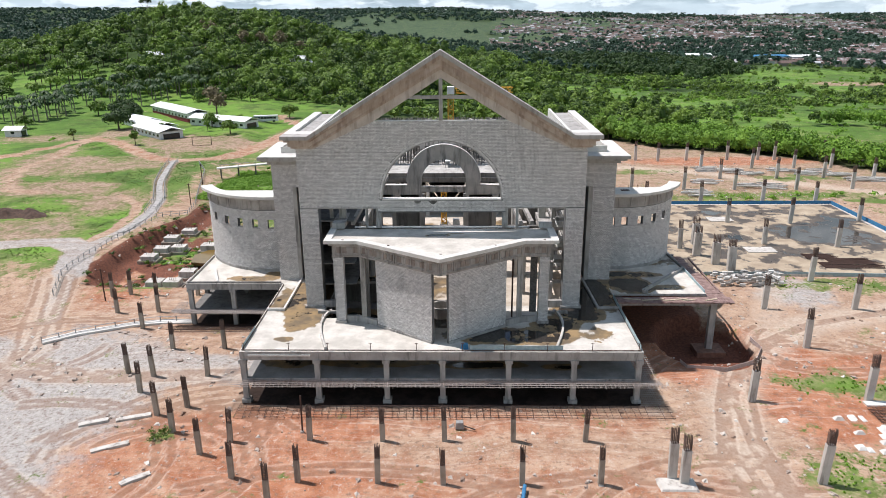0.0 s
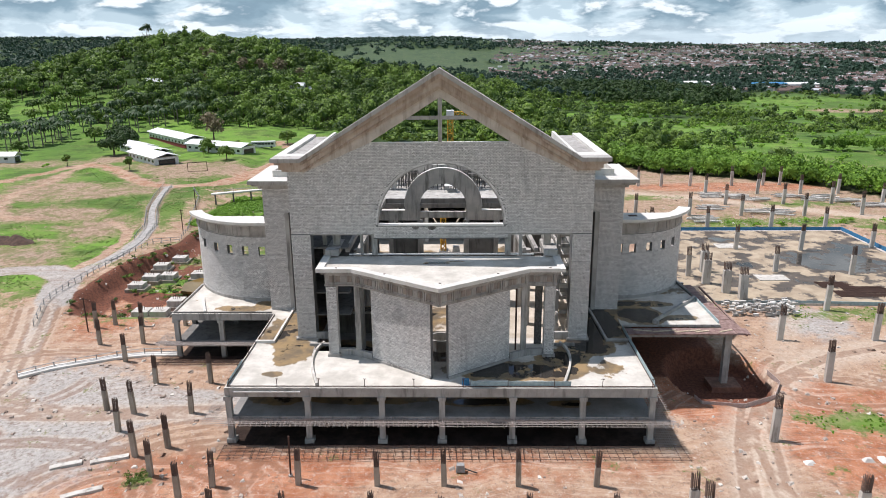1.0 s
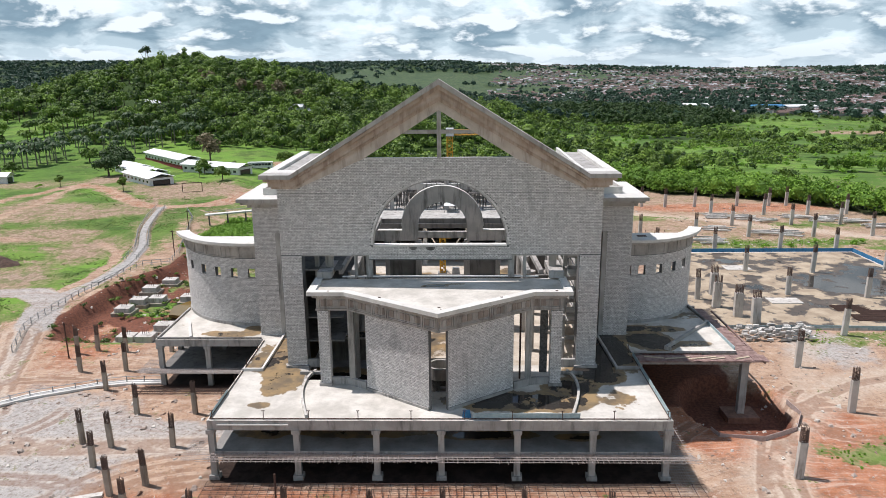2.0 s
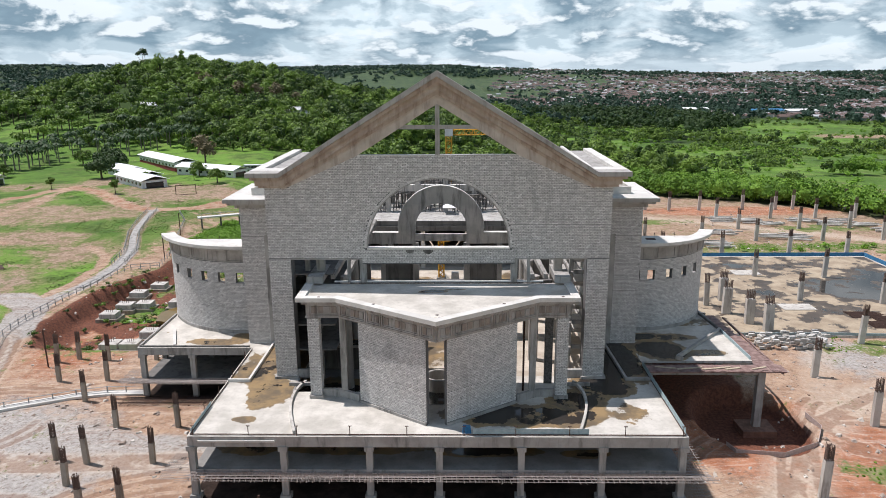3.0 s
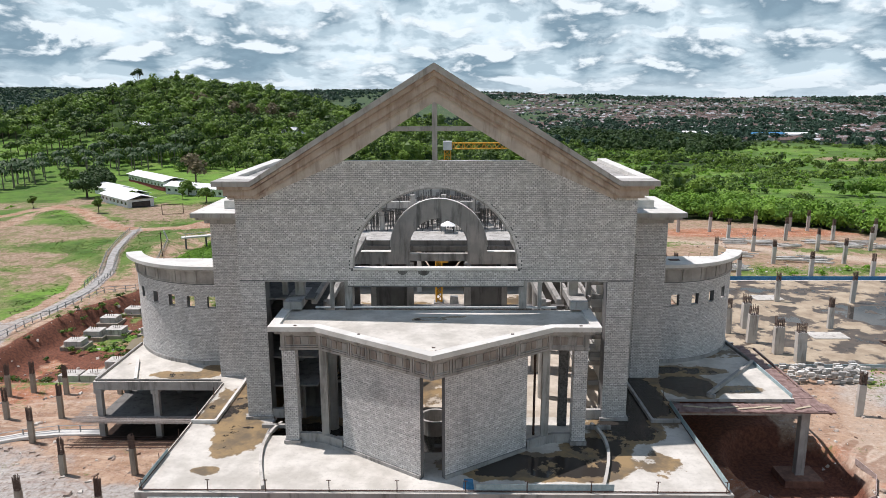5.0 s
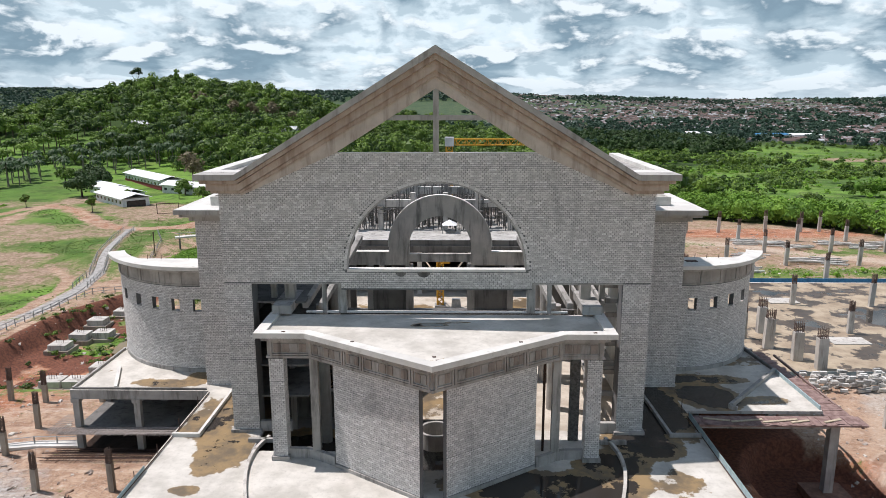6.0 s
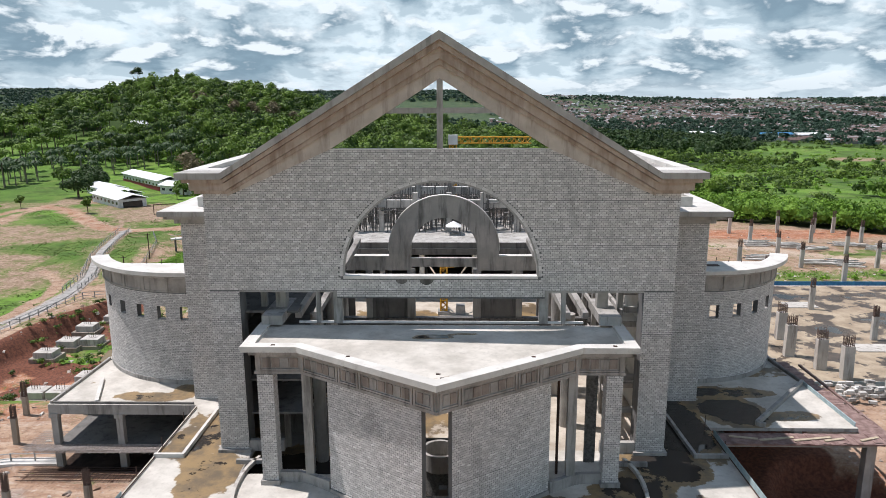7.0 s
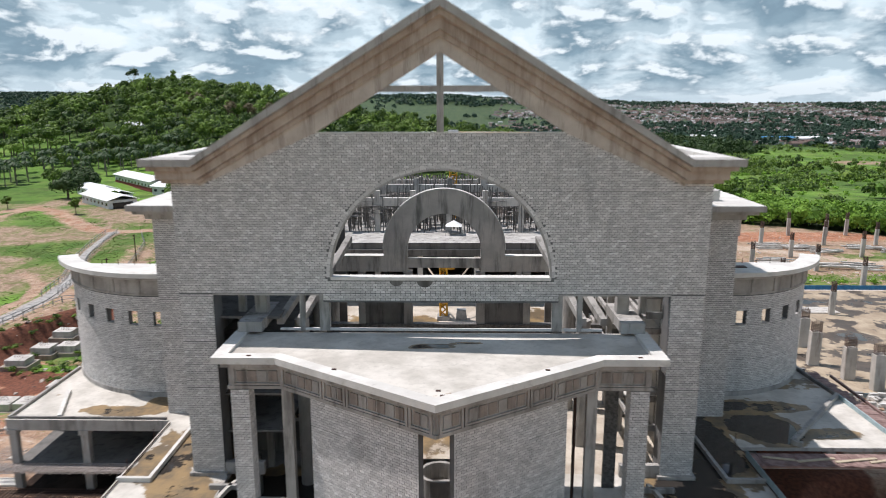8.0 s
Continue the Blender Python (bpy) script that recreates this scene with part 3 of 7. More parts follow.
    for pts, w in ((PAVED, 3.6), (DIRT, 6.0), (LOOP, 4.0), (SIDE_TRACK, 6.0), (PALE_PATH, 2.4), ([(-112, 205), (-116, 190), (-111, 172), (-104, 152)], 1.6), ([(38, -42), (37, -24), (42, -9), (51, 3), (62, 10), (78, 14), (140, 22)], 7.0), ([(60, 112), (100, 113), (150, 104)], 8.0), ([(104, 92), (130, 84), (150, 78)], 4.0)):
        grass = grass - 1.6 * along(x, y, pts, w, 0.3)
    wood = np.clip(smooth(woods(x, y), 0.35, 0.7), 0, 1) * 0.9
    side = x - bank_x(y)
    trench = smooth(side, 0.6, 1.6) * smooth(y, 26, 33) * (1 - smooth(y, 86, 97))
    soil = np.maximum(0.95 * blob(x, y, 42.3, 4.2, 7.4, 9.2, 0.12), 0.9 * smooth(x, 26.5, 28) * (1 - smooth(x, 44, 46)) * smooth(y, 2.5, 4.5) * (1 - smooth(y, 26, 28)))
    soil = np.maximum(soil, trench * (1 - smooth(side, 6.0, 8.5)))
    soil = np.maximum(soil, trench * (1 - smooth(x, -49, -45)) * 1.3 * smooth(fbm(x, y, 9, 77.0), 0.42, 0.56))
    grass = np.maximum(grass, trench * (1 - smooth(x, -50, -46)) * 1.2 * smooth(fbm(x, y, 8, 79.0), 0.50, 0.60) * smooth(side, 5.5, 8.0))
    rut = np.zeros(len(x))
    near = (np.abs(x) < 115) & (y < 60) & (y > -60)
    r = random.Random(14)
    arcs = [(-38, -26, 9, 26), (-30, -22, 7, 18), (-34, -30, 12, 20), (-66, 2, 9, 40), (-62, -2, 14, 30), (60, 3, 8, 60), (60, 4, 11, 60), (48, -20, 24, 30), (52, -16, 30, 30), (20, -52, 26, 40), (-10, -60, 34, 40), (-52, -30, 22, 30), (76, 10, 14, 40), (-70, -20, 12, 50), (34, -44, 22, 40), (-20, -46, 16, 30)]
    lines = []
    for cx, cy, rad, _ in arcs:
        t0, span, rr = r.uniform(0, 6.28), r.uniform(1.2, 3.4), rad * r.uniform(0.75, 1.3)
        for off in (0.0, 1.9):
            lines.append([(cx + (rr + off) * math.cos(t0 + span * i / 9), cy + (rr + off) * 0.8 * math.sin(t0 + span * i / 9)) for i in range(10)])
    for k in range(4):
        x0, y0, a = r.uniform(-70, 70), r.uniform(-46, -20), r.uniform(-0.5, 0.5)
        for off in (0.0, 1.9):
            lines.append([(x0 + d * math.cos(a), y0 + off + d * math.sin(a) + 2.5 * math.sin(d * 0.12 + k)) for d in range(0, 44, 4)])
    for track in ([(100, 21), (74, 15), (62, 11), (52, 4), (45, -4), (40, -14), (37, -26), (38, -40)], [(-78, 30), (-71, 12), (-66, 0), (-68, -16), (-74, -36)], [(-66, -4), (-56, -8), (-44, -8), (-30, -7)]):
        for off in (-2.6, -0.8, 1.1, 2.9):
            lines.append([(px + off + 0.5 * math.sin(k * 2.1 + off), py + off * 0.5) for k, (px, py) in enumerate(track)])
    for rad in (5, 7.2, 9.4, 11.6, 13.8):
        for cx, cy in ((-34, -27), (-27, -20)):
            lines.append([(cx + rad * 1.3 * math.cos(t), cy + rad * 0.8 * math.sin(t)) for t in (0.5 + 0.22 * k for k in range(12))])
    sub = np.where(near)[0]
    for pts in lines:
        px, py = [p[0] for p in pts], [p[1] for p in pts]
        box = sub[(x[sub] > min(px) - 2) & (x[sub] < max(px) + 2) & (y[sub] > min(py) - 2) & (y[sub] < max(py) + 2)]
        if len(box):
            rut[box] = np.maximum(rut[box], along(x[box], y[box], pts, 1.15, 0.6))
    z = z - 0.13 * rut
    # Wet ground and painted shade below the floors; apse discs darken the window views
    mud_shade = np.maximum(blob(x, y, -33, 29, 9, 9, 0.1), blob(x, y, 30, 29, 10, 9, 0.1)) + smooth(27.5 - np.abs(x), -0.5, 0.5) * smooth(y, -16.5, -15.0) * (1 - smooth(y, 12, 13)) + smooth(x, -44, -43) * (1 - smooth(x, -27, -26)) * smooth(y, 9, 10) * (1 - smooth(y, 26, 27))
    worn = np.maximum(0.85 * along(x, y, [(150, 26), (90, 20), (74, 15), (62, 11), (52, 4), (45, -4), (40, -14), (37, -26), (38, -52)], 7.0, 0.5), 0.6 * along(x, y, [(64, 30), (60, 22), (56, 12), (53, 2)], 5.0, 0.6))
    worn = np.maximum(worn, 0.7 * along(x, y, [(-78, 30), (-71, 12), (-66, 0), (-68, -16), (-74, -40)], 6.0, 0.6))
    worn = np.maximum(worn, 0.7 * along(x, y, [(-68, -3), (-56, -8), (-44, -8), (-28, -7)], 4.5, 0.6))
    worn = np.maximum(worn, 0.9 * along(x, y, [(55, 141), (71, 134), (83, 132), (92, 121), (106, 116), (115, 109), (150, 84)], 7.0, 0.4))
    loam = smooth(-x, 82, 90) * smooth(y, 36, 50)
    loam = np.maximum(loam, 0.55 * smooth(x, 48, 56) * smooth(y, 92, 100) * (1 - blob(x, y, 96, 149, 36, 8)))
    for pts, w in ((DIRT, 6.5), (LOOP, 4.5), (SIDE_TRACK, 7.0), (PALE_PATH, 2.6), ([(60, 138), (83, 132), (106, 116), (130, 98)], 8.0)):
        loam = loam * (1 - along(x, y, pts, w, 0.3))
    LAND["x"], LAND["y"], LAND["grass"] = gx, gy, (grass * (1 - wood)).reshape(ny, nx)
    me = fast("ground", np.stack([x, y, z], 1), quads, ground_mat, {"grass": grass, "gravel": gravel, "red": red, "wood": wood, "soil": soil, "mud_shade": mud_shade, "rut": rut, "loam": loam, "worn": worn, "far_haze": smooth(y, 640, 900)})
    me.polygons.foreach_set("use_smooth", np.ones(len(quads), bool))
    tagged(new("ground", me), "red and tan bare earth with gravel tracks and rough grass", "ground", kind="structure")


def woods(x, y):
    """How thickly trees stand, 0 to 1."""
    x, y = np.asarray(x, float), np.asarray(y, float)
    n = fbm(x, y, 75, 21.0)
    d = np.zeros(np.shape(x))
    d = np.maximum(d, 1.1 * blob(x, y, -235, 582, 215, 165, 0.15))
    d = np.maximum(d, blob(x, y, -90, 480, 130, 140, 0.3))
    edge = np.interp(x, (40, 60, 71, 80, 99, 122, 131, 138, 170, 260), (215, 200, 188, 175, 166, 153, 144, 132, 92, 40))
    belt = smooth(y - edge, 0, 3) * (1 - smooth(y - edge, 24, 32)) * smooth(x, 50, 62)
    d = np.maximum(d, 1.1 * belt)
    mid = smooth(y, 225, 240) * smooth(x, -70, -40) * (1 - smooth(y, 900, 950))
    d = np.maximum(d, mid * smooth(n + 0.16 * (1 - smooth(x, 30, 140)), 0.57, 0.66))
    d = np.maximum(d, smooth(y, 850, 950) * (1 - smooth(y, 1450, 1650)) * smooth(n + 0.12 * (1 - smooth(x, 200, 900)) - 0.2 * smooth(-x, 420, 700), 0.44, 0.52))
    d = np.maximum(d, smooth(y, 1500, 1650) * smooth(fbm(x, y, 330, 31.0) + 0.2 * (1 - smooth(x, -200, 300)) - 0.24 * smooth(-x, 500, 1100), 0.56, 0.65))
    d = np.maximum(d, smooth(-x, 330, 420) * smooth(y, 330, 420) * smooth(n, 0.33, 0.45))
    d = np.maximum(d, 0.4 * smooth(-x, 170, 190) * smooth(y, 380, 420) * smooth(n, 0.42, 0.55))
    for cx, cy, rx, ry in ((205, 530, 62, 20), (335, 612, 120, 42), (250, 575, 110, 16), (-224, 424, 12, 12), (-187, 438, 9, 12), (-112, 444, 18, 10)):
        d = d * (1 - 0.95 * blob(x, y, cx, cy, rx, ry, 0.3))
    return d


make_ground()

# ---- the church ----
church = thing("unfinished_church", "large unfinished church of grey concrete blocks with an open arch", "church")
RISE = 8.0      # terrace level
rng = np.random.default_rng(7)


BONDS = (11.9, 15.85, 19.85, 23.8, 28.05, 32.1)   # heights of the thin joints above the bond beams


def block_courses(name, place, u0, u1, v0, v1, ok, parent, pitch=(0.4, 0.2), holes=()):
    """Blocks in running bond, each with its own face and sides, as one mesh. place(u, v, d) gives the corner d metres proud."""
    pu, pv = pitch
    us, vs = [], []
    for r in range(int((v1 - v0) / pv)):
        a = u0 + (pu / 2 if r % 2 else 0.0) - pu / 2
        row = np.arange(a, u1, pu)
        us.append(row)
        vs.append(np.full(len(row), v0 + r * pv))
    u, v = np.concatenate(us), np.concatenate(vs)
    ua, ub = np.maximum(u + 0.015, u0), np.minimum(u + pu - 0.015, u1)
    va, vb = v + 0.014, v + pv - 0.014
    for z in BONDS:
        vb = np.where((v <= z) & (v + pv > z), v + pv - 0.035, vb)
    for h0, h1, z0, z1 in holes:
        row = (v + pv / 2 > z0) & (v + pv / 2 < z1)
        ub = np.where(row & (ua < h0) & (ub > h0), h0, ub)
        ua = np.where(row & (ua >= h0) & (ua < h1), h1, ua)
    keep = (ub - ua > 0.06)
    for cu, cv in ((ua, va), (ub, va), (ua, vb), (ub, vb)):
        keep &= ok(cu, cv)
    ua, ub, va, vb = ua[keep], ub[keep], va[keep], vb[keep]
    n = len(ua)
    d = 0.013 + 0.003 * rng.random(n)
    z = np.zeros(n)
    c = [place(a, b, e) for e in (z, d) for a, b in ((ua, va), (ub, va), (ub, vb), (ua, vb))]
    verts = np.stack([np.stack(p, 1) for p in c], 1).reshape(-1, 3)
    k = (np.arange(n) * 8)[:, None]
    quads = np.concatenate([k + np.array(q)[None, :] for q in ((4, 5, 6, 7), (0, 1, 5, 4), (1, 2, 6, 5), (2, 3, 7, 6), (3, 0, 4, 7))])
    me = fast(name, verts, quads, blocks_mat)
    return part(name, me, blocks_mat, parent, "grey concrete blocks laid in running bond", "stuff")


# facade: piers, lintel band with the arch, stepped up under the pediment
HALF, DOOR, LINTEL, BAND, SILL, ARCH_R, GABLE = 21.0, 18.3, 23.85, 23.25, 25.3, 8.7, 36.62


def wall_top(x):
    x = np.abs(x)
    return np.where(x < 12.0, GABLE, np.where(x < 18.6, GABLE - (x - 12.0) * (GABLE - 32.85) / 6.6, 32.85))


def arch_top(x):
    return SILL + np.sqrt(np.maximum(ARCH_R ** 2 - np.asarray(x) ** 2, 0.0)) * 0.98


def facade():
    T = 0.55
    m = Mesh()

    def slab(x0, x1, lo0, lo1, hi0, hi1):
        m.hexa([(x0, 0, lo0), (x1, 0, lo1), (x1, T, lo1), (x0, T, lo0)], [(x0, 0, hi0), (x1, 0, hi1), (x1, T, hi1), (x0, T, hi0)])

    xs = [-HALF, -DOOR]
    xs += [-15.0, -12.0, -9.4]
    xs += [-ARCH_R * math.cos(math.pi * k / 40) for k in range(41)]
    xs += [9.4, 12.0, 15.0, DOOR, HALF]
    xs = sorted(set(round(v, 4) for v in xs + [-18.6, 18.6]))
    for a, b in zip(xs, xs[1:]):
        c = (a + b) / 2
        low = RISE + 0.3 if abs(c) > DOOR else (LINTEL if abs(c) > 9.4 else BAND)
        ta, tb = float(wall_top(a)), float(wall_top(b))
        if abs(c) < ARCH_R:
            slab(a, b, low, low, SILL, SILL)
            slab(a, b, float(arch_top(a)), float(arch_top(b)), ta, tb)
        else:
            slab(a, b, low, low, ta, tb)
    wall = part("facade_wall", m, mortar, church, "front wall of grey blocks with a half-round opening")

    def over(u, v):
        inside = (v < wall_top(u) - 0.02) & (v > LINTEL + 0.12)
        return inside & ~((np.abs(u) < ARCH_R + 0.14) & (v > SILL - 0.2) & (v < arch_top(u * ARCH_R / (ARCH_R + 0.16)) + 0.16))

    front = lambda u, v, d: (u, -d, v)
    block_courses("blockwork", front, -HALF, HALF, LINTEL + 0.15, GABLE, over, wall)
    block_courses("blockwork", front, -9.4, 9.4, BAND + 0.15, LINTEL + 0.15, lambda u, v: v > BAND, wall)
    for s in (-1, 1):
        block_courses("blockwork", front, min(s * DOOR, s * HALF), max(s * DOOR, s * HALF), RISE + 0.3, LINTEL + 0.15, lambda u, v: v > RISE, wall)
    ring = Mesh()
    for k in range(52):
        pts = [(-r * math.cos(t), SILL + r * math.sin(t) * 0.98) for t in (math.pi * (k + 0.02) / 52, math.pi * (k + 0.98) / 52) for r in (ARCH_R + 0.12, ARCH_R + 0.4)]
        (ax, az), (bx, bz), (cx, cz), (dx, dz) = pts
        ring.hexa([(ax, -0.011, az), (cx, -0.011, cz), (dx, -0.011, dz), (bx, -0.011, bz)], [(ax, 0.0, az), (cx, 0.0, cz), (dx, 0.0, dz), (bx, 0.0, bz)])
    part("voussoir_ring", ring, blocks_mat, wall, "cut grey blocks round the arch", "stuff")
    trim = Mesh()
    trim.weld = True
    n = 40
    for k in range(n):
        pts = []
        for t in (math.pi * k / n, math.pi * (k + 1) / n):
            for r in (ARCH_R - 0.03, ARCH_R + 0.13):
                pts.append((-r * math.cos(t), SILL + r * math.sin(t) * 0.98))
        (ax, az), (bx, bz), (cx, cz), (dx, dz) = pts
        trim.hexa([(ax, -0.03, az), (cx, -0.03, cz), (dx, -0.03, dz), (bx, -0.03, bz)], [(ax, 0.5, az), (cx, 0.5, cz), (dx, 0.5, dz), (bx, 0.5, bz)])
    part("arch_trim", trim, concrete, wall, "cast concrete arch edge")
    part("arch_sill", Mesh().box(-ARCH_R - 0.05, ARCH_R + 0.05, -0.12, 0.75, SILL - 0.2, SILL + 0.06), concrete_white, wall, "pale concrete sill")
    for s in (-1, 1):
        part("lintel_beam", Mesh().box(min(s * 9.42, s * DOOR), max(s * 9.42, s * DOOR), -0.03, 0.6, LINTEL - 0.03, LINTEL + 0.12), concrete, wall)
        part("pier_plinth", Mesh().box(min(s * 18.1, s * 21.25), max(s * 18.1, s * 21.25), -0.3, 2.2, RISE, RISE + 0.3), concrete, wall)
        p = Mesh().box(min(s * DOOR, s * HALF), max(s * DOOR, s * HALF), 0.56, 2.0, RISE + 0.3, 32.0)
        part("pier_back", p, mortar, wall)
    for x, rad in ((-3.5, 0.55), (-1.25, 0.65)):
        st = Mesh()
        st.face(*[(x + rad * math.cos(t), -0.026, SILL - 0.2 - 0.9 * rad * math.sin(t)) for t in (math.pi * k / 12 for k in range(13))])
        part("damp_stain", st, concrete_dark, wall, "dark damp stain below the sill")
    part("wall_coping", Mesh().box(-12.3, 12.3, -0.05, 0.62, GABLE, GABLE + 0.1), concrete_white, wall)


facade()


def pediment():
    """Stepped raking cornice over the front, with horizontal returns along both sides."""
    ped = part("pediment", Mesh().box(-0.3, 0.3, -0.4, 0.5, 45.0, 45.6), cornice_mat, church, "stepped raking concrete cornice")
    # each step: front and its upper and lower edges at the eave and at the ridge
    steps = ((-1.35, 34.75, 34.2, 46.45, 45.75), (-1.0, 34.2, 33.85, 45.75, 45.2), (-0.62, 33.85, 33.15, 45.2, 44.25), (-0.36, 33.15, 32.85, 44.25, 43.75))
    ex, back = 22.9, 1.1
    for s in (-1, 1):
        for k, (y, t0, b0, t1, b1) in enumerate(steps):
            e = ex - (1.35 + y) * 1.3
            bend = 18.95 - 0.08 * k
            m = Mesh().loft([[(s * x, y, lo), (s * x, back, lo), (s * x, back, hi), (s * x, y, hi)] for x, lo, hi in ((e, b0, t0), (bend, b0, t0), (0.0, b1, t1))])
            part("cornice_step", m, cornice_grey if k == 0 else cornice_mat, ped)
        band = Mesh()
        band.hexa([(s * 18.8, -0.1, 32.6), (s * 9.62, -0.1, GABLE + 0.02), (s * 9.62, 0.6, GABLE + 0.02), (s * 18.8, 0.6, 32.6)],
                  [(s * 18.8, -0.1, 34.4), (s * 9.62, -0.1, 39.6), (s * 9.62, 0.6, 39.6), (s * 18.8, 0.6, 34.4)])
        band.hexa([(s * 9.62, -0.1, GABLE + 0.02), (0, -0.1, 42.65), (0, 0.6, 42.65), (s * 9.62, 0.6, GABLE + 0.02)],
                  [(s * 9.62, -0.1, 39.6), (0, -0.1, 44.6), (0, 0.6, 44.6), (s * 9.62, 0.6, 39.6)])
        part("raking_band", band, band_mat, ped, "smooth pale raking beam")
    part("cross_upright", Mesh().box(-0.26, 0.26, -0.05, 0.35, GABLE + 0.1, 43.2), concrete, ped, "upright of the concrete cross")
    part("cross_arm", Mesh().box(-5.0, 5.0, 0.0, 0.3, 39.72, 40.2), concrete, ped, "arm of the concrete cross")


pediment()


def side_bodies():
    for s in (-1, 1):
        X = lambda a, b: (min(s * a, s * b), max(s * a, s * b))
        x0, x1 = X(20.4, 21.0)
        w = part("side_wall", Mesh().box(x0, x1, 0.56, 25.0, RISE, 33.2), mortar, church, "grey block side wall")
        block_courses("blockwork", lambda u, v, d: (np.full_like(u, s * 21.0) + s * d, u, v), 2.0, 25.0, RISE, 33.2, lambda u, v: v < 33.2, w)
        for a, b, z0, z1 in ((18.6, 22.9, 34.2, 34.35), (19.2, 22.4, 33.85, 34.2), (19.6, 21.8, 33.2, 33.85)):
            q0, q1 = X(a, b)
            part("side_cornice", Mesh().box(q0, q1, 1.1, 25.0, z0, z1), concrete, church, "stepped concrete eaves cornice")
        # Paler than the steps below: sun on the rim put in its colour
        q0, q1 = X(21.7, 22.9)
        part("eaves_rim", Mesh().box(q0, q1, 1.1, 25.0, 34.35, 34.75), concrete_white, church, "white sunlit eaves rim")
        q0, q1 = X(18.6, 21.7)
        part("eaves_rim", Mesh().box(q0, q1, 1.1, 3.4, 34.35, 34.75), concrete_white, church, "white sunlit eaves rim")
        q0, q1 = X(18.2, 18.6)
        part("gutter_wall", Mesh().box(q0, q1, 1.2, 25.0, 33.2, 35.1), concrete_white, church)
        # lower block set back beside the front
        b0, b1 = X(21.02, 28.0)
        jamb = 23.7 if s > 0 else 24.15
        c0, c1 = X(jamb, 28.0)
        blk = part("side_block", Mesh().box(c0, c1, 12.0, 24.5, RISE, 28.2).box(*X(21.02, jamb), 12.0, 24.5, 24.2, 28.2), mortar, church, "grey block bay set back beside a tall slot")
        part("jamb", Mesh().box(*X(jamb - 0.02, jamb + 0.62), 11.86, 12.4, RISE, 24.2), concrete, church, "grey concrete jamb of the slot")
        block_courses("blockwork", lambda u, v, d: (u, 12.0 - d, v), b0, b1, RISE, 28.0, lambda u, v: (v > 24.2) | (np.abs(u) > jamb + 0.35), blk)
        block_courses("blockwork", lambda u, v, d: (np.full_like(u, s * 28.0) + s * d, u, v), 12.0, 24.5, RISE, 28.0, lambda u, v: v < 29, blk)
        m = Mesh()
        for o, z0, z1 in ((1.75, 29.0, 29.5), (1.3, 28.65, 29.0), (0.5, 28.1, 28.65)):
            q0, q1 = X(21.02, 28.0 + o)
            m.box(q0, q1, 12.0 - o, 24.5, z0, z1)
        part("bay_cornice", m, cornice_grey, church, "stepped concrete cornice")
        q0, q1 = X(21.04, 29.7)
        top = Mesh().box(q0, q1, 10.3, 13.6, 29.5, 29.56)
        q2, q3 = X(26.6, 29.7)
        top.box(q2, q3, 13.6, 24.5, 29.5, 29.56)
        # Pale top edge, the sun's white put into the material
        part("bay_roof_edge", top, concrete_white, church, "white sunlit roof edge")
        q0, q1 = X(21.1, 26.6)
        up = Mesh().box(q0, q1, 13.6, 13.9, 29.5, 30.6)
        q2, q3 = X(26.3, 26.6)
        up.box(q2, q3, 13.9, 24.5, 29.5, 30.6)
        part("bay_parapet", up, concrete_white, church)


side_bodies()


